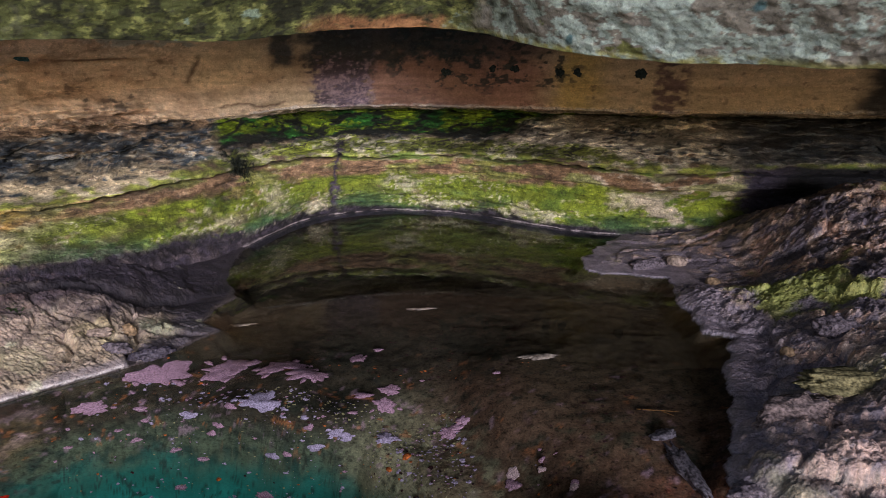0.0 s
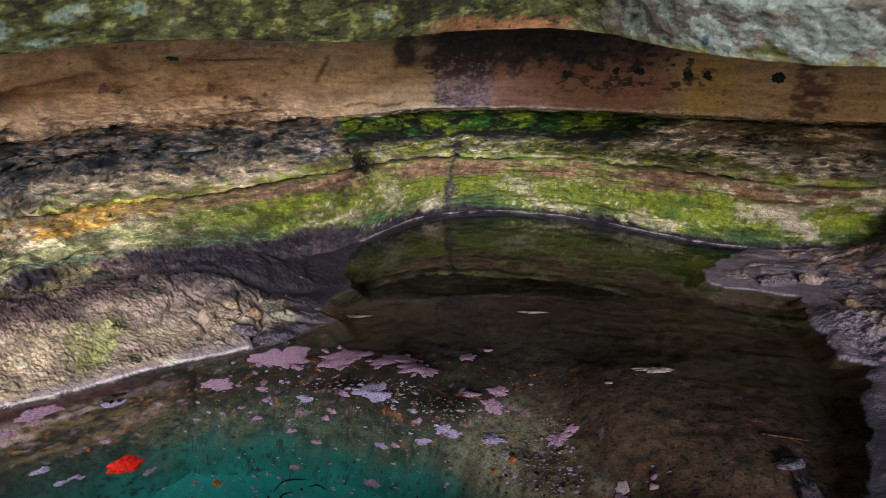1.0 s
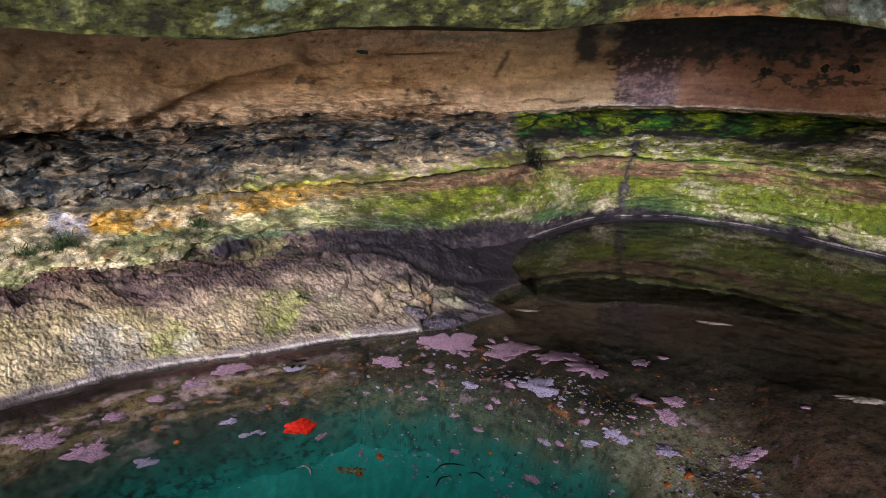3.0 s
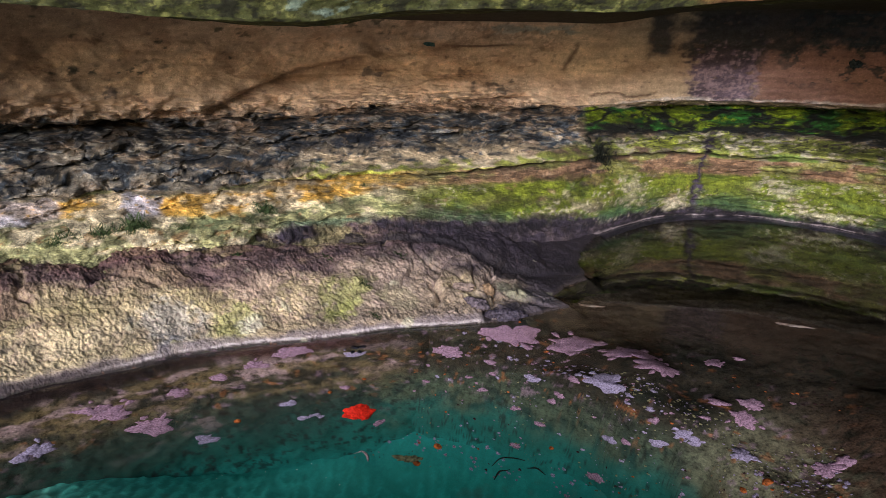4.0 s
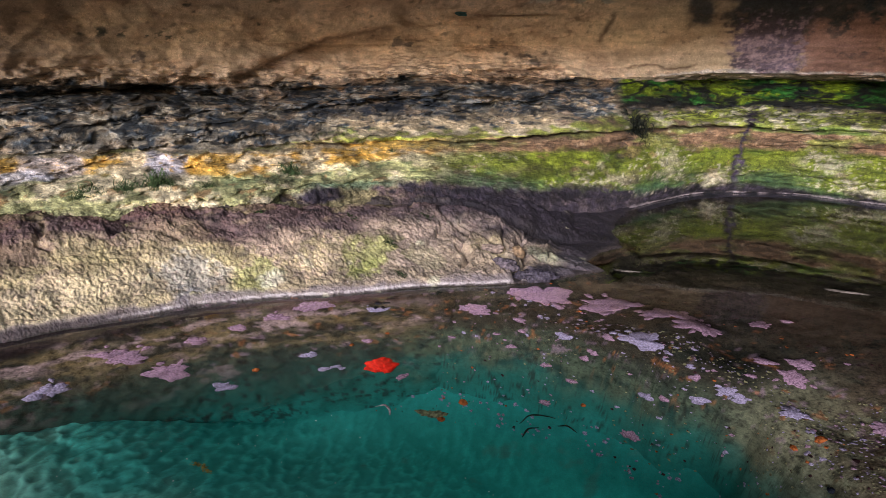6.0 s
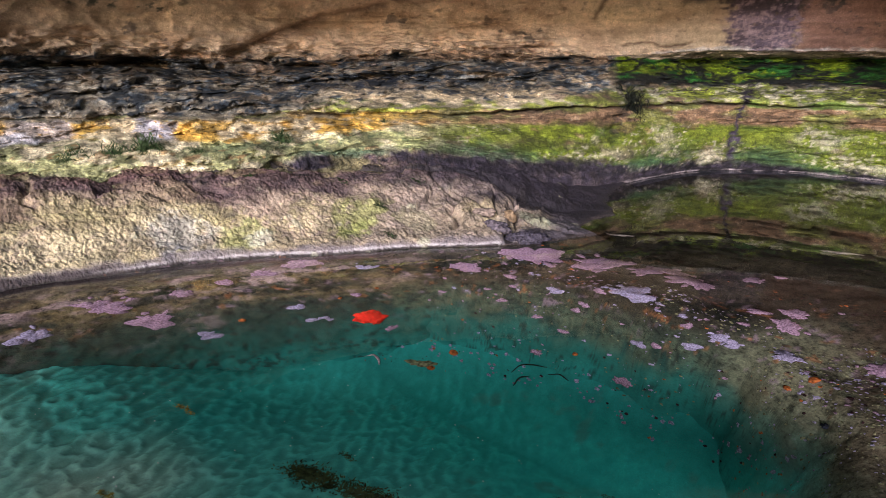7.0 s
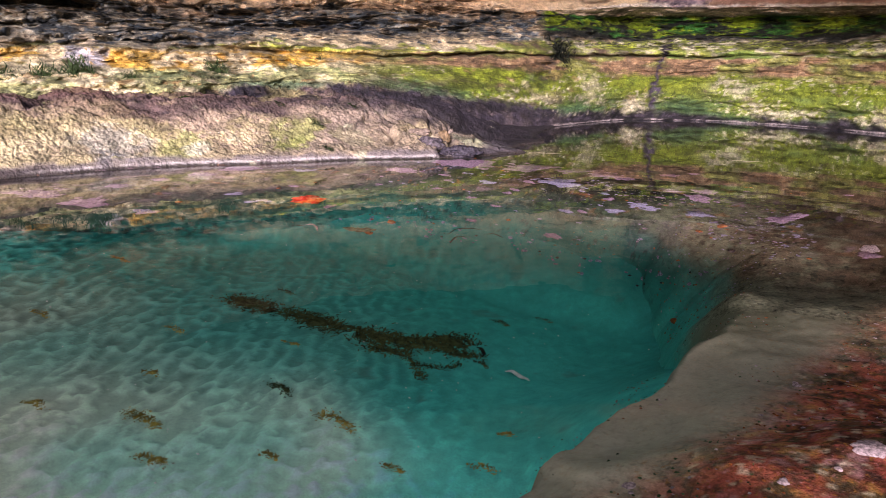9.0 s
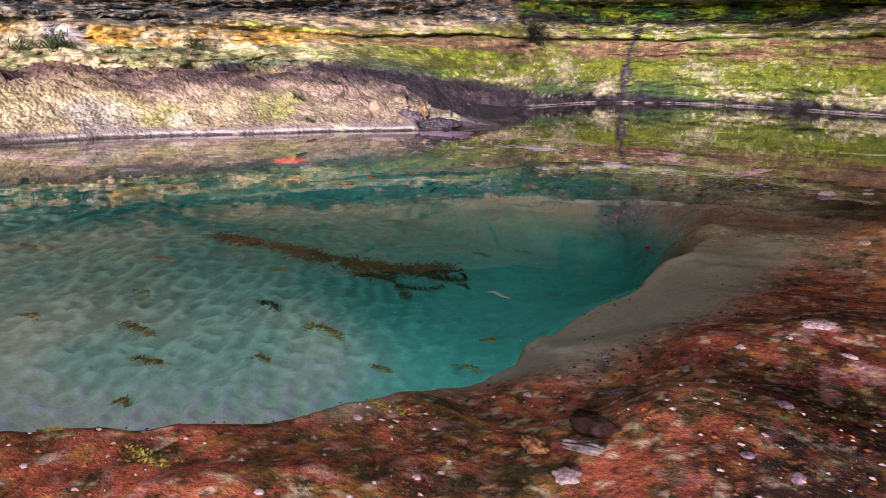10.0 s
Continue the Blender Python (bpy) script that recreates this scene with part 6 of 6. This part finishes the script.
# ---- weed on the sand ----
def weed_mesh(spine, width, blades, size, seed):
    """A tangle of short bent blades along a line of plan places."""
    rnd = random.Random(seed)
    bm = bmesh.new()
    k = np.sort(np.array([rnd.random() for _ in range(blades)])) * (len(spine) - 1)
    line = np.array(spine)
    roots = np.stack([np.interp(k, np.arange(len(spine)), line[:, c]) + width * 0.45 * np.array([rnd.gauss(0, 1) for _ in range(blades)]) for c in (0, 1)], -1)
    last = None
    for (x, y), z in zip(roots.tolist(), (bed_height(roots[:, 0], roots[:, 1]) - 0.004).tolist()):
        turn, lift, long, wide = rnd.uniform(0, 6.283), rnd.uniform(0.15, 1.0), size * rnd.uniform(0.5, 1.3), size * rnd.uniform(0.08, 0.18)
        dx, dy = math.cos(turn), math.sin(turn)
        row = []
        for s in range(5):
            u = s / 4
            w = wide * (1 - 0.75 * u ** 2) * (0.7 if s == 0 else 1) + 0.0006
            cx, cy = x + dx * long * u * (1 - 0.3 * lift * u), y + dy * long * u * (1 - 0.3 * lift * u)
            cz = z + long * lift * (u - 0.55 * u * u) + 0.15 * wide * math.sin(5 * u + turn)
            row.append((bm.verts.new((cx - dy * w, cy + dx * w, cz)), bm.verts.new((cx + dy * w, cy - dx * w, cz + 0.2 * w))))
        for (a, b_), (c, d) in zip(row, row[1:]):
            bm.faces.new((a, b_, d, c))
        if last:
            bm.faces.new((last[0], last[1], row[0][0]))  # the thread that the blades grow from
        last = row[0]
    return bm


def weed(name, spine, width, blades, size, material, label, seed, group=""):
    bm = weed_mesh(spine, width, blades, size, seed)
    x, y = spine[len(spine) // 2]
    z = float(bed_height(np.array([x]), np.array([y]))[0])
    bmesh.ops.translate(bm, verts=bm.verts, vec=(-x, -y, -z))
    ob = part(name, bm, material)
    ob.location = (x, y, z)
    return tagged(ob, label, "seaweed", group)


weed("seaweed", [(-1.92, 1.91), (-1.80, 1.93), (-1.69, 1.97), (-1.61, 1.99), (-1.51, 2.02), (-1.41, 2.05), (-1.33, 2.08), (-1.23, 2.11), (-1.14, 2.20), (-1.06, 2.29)],
     0.040, 1500, 0.020, WEED, "thin dark olive trail of seaweed on the sand", 401, "weed on the sand")
weed("seaweed", [(-1.91, 1.90), (-1.84, 1.93), (-1.75, 1.94)], 0.075, 1900, 0.020, WEED, "dark olive clump of seaweed lying on the sand", 403, "weed on the sand")
weed("seaweed", [(-1.65, 1.98), (-1.55, 2.00), (-1.46, 2.01)], 0.085, 2100, 0.020, WEED, "dark olive clump of seaweed lying on the sand", 404, "weed on the sand")
weed("seaweed", [(-1.34, 2.03), (-1.25, 2.08), (-1.15, 2.14), (-1.05, 2.24), (-1.02, 2.30)], 0.085, 3600, 0.022, WEED, "broad dark olive clump of seaweed lying on the sand", 405, "weed on the sand")
weed("seaweed", [(-1.25, 1.96), (-1.19, 1.98), (-1.11, 2.03)], 0.045, 900, 0.018, WEED, "dark olive clump of seaweed lying on the sand", 406, "weed on the sand")
weed("seaweed", [(-1.05, 2.20), (-0.98, 2.17), (-0.90, 2.22)], 0.04, 1000, 0.018, WEED, "dark olive clump of seaweed lying on the sand", 407, "weed on the sand")
weed("seaweed", [(-0.93, 2.12), (-0.94, 2.06), (-1.00, 2.01), (-1.05, 1.97), (-1.0, 1.93), (-0.97, 1.90)], 0.026, 800, 0.016, WEED, "crooked dark olive strand of seaweed on the sand", 402, "weed on the sand")
for n, (x, y, r) in enumerate([(-1.10, 1.99, .06), (-1.84, 2.14, .045), (-1.26, 1.49, .055), (-0.98, 2.60, .045), (-0.84, 2.78, .045), (-0.86, 2.17, .03)]):
    weed("seaweed", [(x - r, y), (x, y + 0.01), (x + r * 0.8, y - 0.01)], r * 0.4, int(11000 * r), 0.012, WEED, "small dark olive clump of seaweed on the sand", 410 + n, "weed on the sand")
for n, (x, y, r) in enumerate([(-1.82, 1.53, .045), (-2.56, 1.83, .05), (-2.23, 1.28, .04), (-1.44, 1.11, .06), (-1.27, 1.01, .05), (-1.01, 1.47, .07), (-0.54, 1.56, .045),
                               (-0.56, 1.75, .025), (-1.16, 0.84, .02), (-1.70, 0.95, .035), (-1.45, 1.75, .03), (-1.05, 1.22, .03), (-1.62, 1.28, .025), (-0.75, 1.40, .03)]):
    weed("seaweed", [(x - r, y - 0.01), (x, y + 0.012), (x + r * 0.9, y)], r * 0.36, int(13000 * r), 0.012, WEED_GOLD, "small golden-brown sprig of seaweed on the sand", 430 + n, "sprigs on the sand")
for n, (x, y, r) in enumerate([(-0.29, 0.71, .03), (-0.48, 0.41, .038), (-0.65, 0.38, .02)]):
    weed("seaweed", [(x - r, y), (x, y), (x + r, y)], r * 0.45, int(16000 * r), 0.011, WEED_GOLD, "brown tuft of seaweed on the pool's rim", 460 + n, "tufts on the rim")
for n, (x, y, r) in enumerate([(-2.63, 3.32, .04), (-2.98, 3.36, .04), (-2.42, 3.17, .03), (-2.65, 3.74, .04), (-3.42, 2.98, .03)]):
    weed("algae_tuft", [(x - r, y), (x, y), (x + r, y)], r * 0.5, int(3000 * r), 0.03, TUFT, "dark green tuft of algae on the rock ledge", 470 + n, "tufts on the ledge")


# ---- stones, shells and a twig ----
def stone(name, x, y, size, material, label, seed, sink=0.3, turn=0.0, category="stone", group="", ragged=0.10, z=None):
    """A worn lump with a few broken faces, bedded a little into what it lies on."""
    rnd = random.Random(seed)
    bm = bmesh.new()
    bmesh.ops.create_icosphere(bm, subdivisions=4, radius=1.0)
    cuts = [(Vector((rnd.gauss(0, 1), rnd.gauss(0, 1), rnd.gauss(0, 0.7))).normalized(), rnd.uniform(0.62, 0.92)) for _ in range(9)]
    off = Vector((rnd.random() * 50, rnd.random() * 50, 0))
    for v in bm.verts:
        p = v.co.copy()
        for normal, far in cuts:
            over = p.dot(normal) - far
            if over > 0:
                p -= normal * over * 0.85
        p *= 1 + ragged * noise.fractal(p * (1.2 + 5 * ragged) + off, 0.7, 2.0, 5) + 0.03 * noise.noise(p * 9 + off)
        v.co = Vector((p.x * size[0], p.y * size[1], p.z * size[2]))
    z = float(bed_height(np.array([x]), np.array([y]))[0]) if z is None else z
    ob = part(name, bm, material)
    ob.matrix_world = pose(x, y, z + size[2] * (1 - 2 * sink), rnd.uniform(-6, 6), rnd.uniform(-6, 6), turn)
    return tagged(ob, label, category, group)


stone("stone", 0.035, 0.775, (0.046, 0.028, 0.028), STONE_DARK, "dark red stone on the drowned rim", 501, 0.2, turn=5, ragged=0.2)
stone("stone", -0.035, 0.725, (0.030, 0.020, 0.012), STONE_RUST, "pale orange stone on the drowned rim", 502, turn=-30, ragged=0.4)
stone("slab", 0.045, 0.722, (0.042, 0.014, 0.010), STONE_PINK, "flat pale stone on the drowned rim", 503, turn=8, ragged=0.4)
stone("slab", -1.99, 3.66, (0.10, 0.055, 0.045), STONE_GREY, "flat grey slab at the ledge's broken end", 511, 0.35, 15, ragged=0.22)
stone("stone", -2.16, 3.77, (0.085, 0.05, 0.035), STONE_PALE, "pale broken stone at the ledge's end", 512, 0.35, 10, ragged=0.25)
stone("stone", -2.03, 3.88, (0.05, 0.045, 0.05), STONE_TAN, "tan rounded stone at the ledge's end", 513, 0.35, 40, ragged=0.2)
stone("slab", -1.80, 3.69, (0.13, 0.05, 0.04), STONE_WET, "low blue-black slab at the water's edge", 514, 0.4, 28, ragged=0.25)
stone("stone", 1.75, 3.13, (0.24, 0.13, 0.075), STONE_PINK, "rounded pink-grey boulder on the broken shelf", 521, 0.5, 10, ragged=0.35)
stone("slab", 2.12, 3.36, (0.28, 0.13, 0.05), STONE_MOSS, "flat mossy slab on the broken shelf", 522, 0.55, 5, ragged=0.35)
stone("stone", 2.02, 5.24, (0.07, 0.06, 0.05), STONE_TAN, "small tan stone on the broken shelf", 523, 0.35)
stone("stone", 2.04, 3.90, (0.055, 0.045, 0.04), STONE_TAN, "small tan pebble on the broken shelf", 524, 0.3)
stone("stone", 1.60, 5.66, (0.16, 0.09, 0.06), STONE_GREY, "worn grey stone by the water", 525, 0.4, 8, ragged=0.25)
stone("stone", 1.88, 5.76, (0.10, 0.07, 0.06), STONE_PALE, "pale grey stone by the water", 526, 0.35, -12)
stone("stone", 1.36, 2.62, (0.10, 0.06, 0.03), STONE_GREY, "dark wet stone at the water's edge", 527, 0.4, 20, ragged=0.3)
stone("slab", 1.17, 2.86, (0.055, 0.24, 0.05), STONE_GREY, "narrow purple-grey rock spur in the water", 530, 0.1, 8, ragged=0.3)
stone("stone", 2.30, 3.92, (0.13, 0.09, 0.07), STONE_GREY, "grey stone on the broken shelf", 528, 0.4, -15, ragged=0.25)

cushion("pale_patch", 0.56, 3.96, 0.13, 0.035, 0.015, STONE_PALE, "long pale streak on the drowned shelf", "rock", seed=540, turn=0.25, lumpy=0.8, rings=8, spokes=60)
# a glint of sun on the ripples, laid down as a pale streak
cushion("pale_patch", -0.26, 4.75, 0.10, 0.022, 0.012, STONE_PALE, "thin pale streak for a sun glint over the drowned floor", "rock", seed=541, turn=0.15, lumpy=0.8, rings=8, spokes=50)
cushion("pale_patch", -1.51, 4.44, 0.085, 0.018, 0.012, STONE_PALE, "thin pale rock scar near the ledge's end", "rock", seed=542, turn=0.35, lumpy=0.8, rings=8, spokes=50)
cushion("pale_patch", 0.66, 2.84, 0.035, 0.020, 0.010, CRUST_PALE, "small pale patch on the drowned shelf", "rock", seed=543, turn=0.6, lumpy=0.7, rings=6, spokes=36)
cushion("pale_patch", 0.52, 3.01, 0.028, 0.018, 0.010, CRUST_PALE, "small pale patch on the drowned shelf", "rock", seed=544, turn=0.1, lumpy=0.7, rings=6, spokes=36)
cushion("tan_crust", -2.03, 2.95, 0.07, 0.03, 0.008, STONE_MOSS, "olive tan crust low on the drowned slope", "algae", seed=545, turn=0.4, lumpy=0.8, rings=7, spokes=44)
stone("stone", 1.13, 3.11, (0.075, 0.05, 0.03), STONE_GREY, "dark wet stone in the shallow water", 531, 0.4, 30, ragged=0.3)
stone("stone", -0.10, 2.97, (0.018, 0.016, 0.014), STONE_BLACK, "small black stone on the drowned slope", 532, 0.3, ragged=0.5)
for n, (x, y, z, r) in enumerate([(-2.395, 2.925, -0.125, .032), (-2.36, 2.955, -0.125, .026), (-2.43, 2.895, -0.125, .022), (-2.385, 2.90, -0.165, .020), (-2.355, 2.925, -0.165, .018)]):
    stone("mussel", x, y, (r, r * 0.6, r * 0.6), STONE_BLACK, "blue-black mussel in a cluster on the bank", 550 + n, 0.2, 40 * n, category="mussel", group="mussels on the bank", ragged=0.15, z=z)



def strand(name, spine, thick, material, label, category, group=""):
    """A limp round strand that lies along plan places on the bed."""
    pts = np.array(spine)
    k = np.linspace(0, len(pts) - 1, 6 * len(pts))
    xs, ys = (smooth_interp(k, np.arange(len(pts)), pts[:, c]) for c in (0, 1))
    zs = bed_height(xs, ys) + thick * (1.0 + 1.2 * np.sin(k * 1.7) ** 2)
    bm, rings = bmesh.new(), []
    for n, (x, y, z) in enumerate(zip(xs, ys, zs)):
        m = min(max(n, 1), len(xs) - 2)
        dx, dy = xs[m + 1] - xs[m - 1], ys[m + 1] - ys[m - 1]
        long = math.hypot(dx, dy)
        w = thick * (0.25 + 0.75 * math.sin(math.pi * (n + 0.6) / (len(xs) + 0.2)))
        rings.append([bm.verts.new((x - xs[0] - dy / long * w * math.cos(q), y - ys[0] + dx / long * w * math.cos(q), z - zs[0] + 0.6 * w * math.sin(q)))
                      for q in np.arange(6) * math.pi / 3])
    for one, two in zip(rings, rings[1:]):
        for q in range(6):
            bm.faces.new((one[q], one[(q + 1) % 6], two[(q + 1) % 6], two[q]))
    bm.faces.new(rings[0][::-1])
    bm.faces.new(rings[-1])
    ob = part(name, bm, material)
    ob.location = (xs[0], ys[0], zs[0])
    return tagged(ob, label, category, group)


strand("seaweed", [(-0.945, 2.29), (-0.915, 2.275), (-0.89, 2.25), (-0.88, 2.215)], 0.008, TUFT_BLACK, "curved black strand of seaweed on the sand", "seaweed", "weed on the sand")
strand("shell", [(-0.765, 2.185), (-0.735, 2.19), (-0.69, 2.18), (-0.655, 2.16)], 0.009, SHELL, "thin curved white shell half buried in sand", "shell")
strand("seaweed", [(-1.59, 3.17), (-1.555, 3.225), (-1.49, 3.26), (-1.42, 3.265)], 0.0065, TUFT_BLACK, "limp black strand of seaweed on the drowned slope", "seaweed", "strands on the slope")
strand("seaweed", [(-1.545, 3.12), (-1.534, 3.167), (-1.489, 3.205)], 0.0065, TUFT_BLACK, "limp black strand of seaweed on the drowned slope", "seaweed", "strands on the slope")
strand("seaweed", [(-1.40, 3.24), (-1.34, 3.25), (-1.28, 3.24)], 0.0065, TUFT_BLACK, "short black strand of seaweed on the drowned slope", "seaweed", "strands on the slope")
strand("worm_tube", [(-2.30, 2.78), (-2.265, 2.815), (-2.235, 2.82), (-2.21, 2.80)], 0.009, CRUST_PALE, "pale crooked worm tube on the drowned bank", "worm tube")


def stick(a, b_, thick):
    bm = bmesh.new()
    m = Matrix.Translation((a + b_) / 2) @ (b_ - a).to_track_quat("Z", "Y").to_matrix().to_4x4()
    bmesh.ops.create_cone(bm, cap_ends=True, segments=8, radius1=thick, radius2=thick * 0.55, depth=(b_ - a).length, matrix=m)
    return bm


twig = new("twig")
part("stem", stick(Vector((-0.11, 0.0, 0)), Vector((0.11, 0.01, 0.004)), 0.006), WOOD, twig)
part("side_shoot", stick(Vector((0.02, 0.004, 0)), Vector((0.075, -0.035, 0.004)), 0.004), WOOD, twig)
twig.matrix_world = pose(1.15, 3.34, float(bed_height(np.array([1.15]), np.array([3.34]))[0]) + 0.012, 0, 3, -4)
tagged(twig, "thin orange-brown wet twig on the drowned shelf", "twig")


# ---- lichen on the wall ----
def wall_place(bearing, height):
    """The wall's face at a bearing and a height, and the way it looks."""
    t = math.radians(bearing)
    eye = Vector((2.5 * math.sin(t), 2.5 * math.cos(t), height))
    hit = WALL_TREE.ray_cast(eye, Vector((math.sin(t), math.cos(t), 0)))
    return hit[0], hit[1]


WALL_TREE = tree_of((wall_ob,))


def wall_patch(name, bearing, height, radius, material, label, category, seed, group="", thick=0.012):
    place, normal = wall_place(bearing, height)
    if normal.dot(place) > 0:
        normal = -normal
    places, faces = blob_mesh((radius, radius), thick, 6, 36, seed, 0.65)
    q = normal.to_track_quat("Z", "Y").to_matrix().to_4x4()
    me = bpy.data.meshes.new(name)
    me.from_pydata(places, [], faces)
    me.polygons.foreach_set("use_smooth", np.ones(len(me.polygons), bool))
    me.materials.append(material)
    ob = new(name, me)
    ob.matrix_world = Matrix.Translation(place + normal * 0.004) @ q
    return tagged(ob, label, category, group)


wall_patch("lichen", -33.1, 1.70, 0.055, LICHEN, "round dark blue-green lichen on tan rock", "lichen", 601, "lichens on the tan band")
for n, (t, z, r) in enumerate([(7.2, 1.53, .05), (8.6, 1.53, .045), (1.8, 1.57, .04), (3.6, 1.57, .045), (-2.0, 1.53, .05), (13.5, 1.53, .06)]):
    wall_patch("lichen", t, z, r, LICHEN_DARK, "round dark blue-grey lichen on tan rock", "lichen", 610 + n, "lichens on the tan band")


def wall_tuft(bearing, height, blades, size, seed, material, label):
    """A bush of fine dark strands that grows out of the wall and hangs a little."""
    place, normal = wall_place(bearing, height)
    rnd = random.Random(seed)
    inward = Vector((-place.x, -place.y, 0)).normalized()
    side = Vector((-inward.y, inward.x, 0))
    bm = bmesh.new()
    last = None
    for _ in range(blades):
        root = side * rnd.gauss(0, size * 0.55) + Vector((0, 0, rnd.gauss(0, size * 0.5))) - inward * 0.03
        way = (inward * rnd.uniform(0.3, 1) + side * rnd.gauss(0, 0.7) + Vector((0, 0, rnd.gauss(0.1, 0.7)))).normalized()
        long, wide = size * rnd.uniform(0.4, 1.0), size * rnd.uniform(0.02, 0.045)
        row = []
        for s in range(4):
            u = s / 3
            p = root + way * long * u + Vector((0, 0, -0.35 * long * u * u))
            row.append((bm.verts.new(p - side * wide * (1 - 0.8 * u)), bm.verts.new(p + side * wide * (1 - 0.8 * u))))
        for (a, b2), (c, d) in zip(row, row[1:]):
            bm.faces.new((a, b2, d, c))
        if last:
            bm.faces.new((last[0], last[1], row[0][0]))
        last = row[0]
    ob = part("algae_tuft", bm, material)
    ob.location = place
    return tagged(ob, label, "plant", "tufts on the wall")


for n, (t, z, blades, size) in enumerate([(-46.7, 0.47, 300, 0.075), (-56.5, 0.46, 340, 0.09), (-58.8, 0.43, 240, 0.08), (-61.5, 0.42, 240, 0.08), (-53.0, 0.43, 160, 0.05),
                                          (-38.5, 0.56, 120, 0.04), (-19.4, 0.67, 150, 0.14), (-19.0, 0.58, 90, 0.10)]):
    twiggy = t > -25
    wall_tuft(t, z, blades, size, 640 + n, TUFT_BLACK if twiggy else TUFT,
              "black twiggy tuft growing from a crack in the wall" if twiggy else "dark green bushy tuft growing from the rock wall")
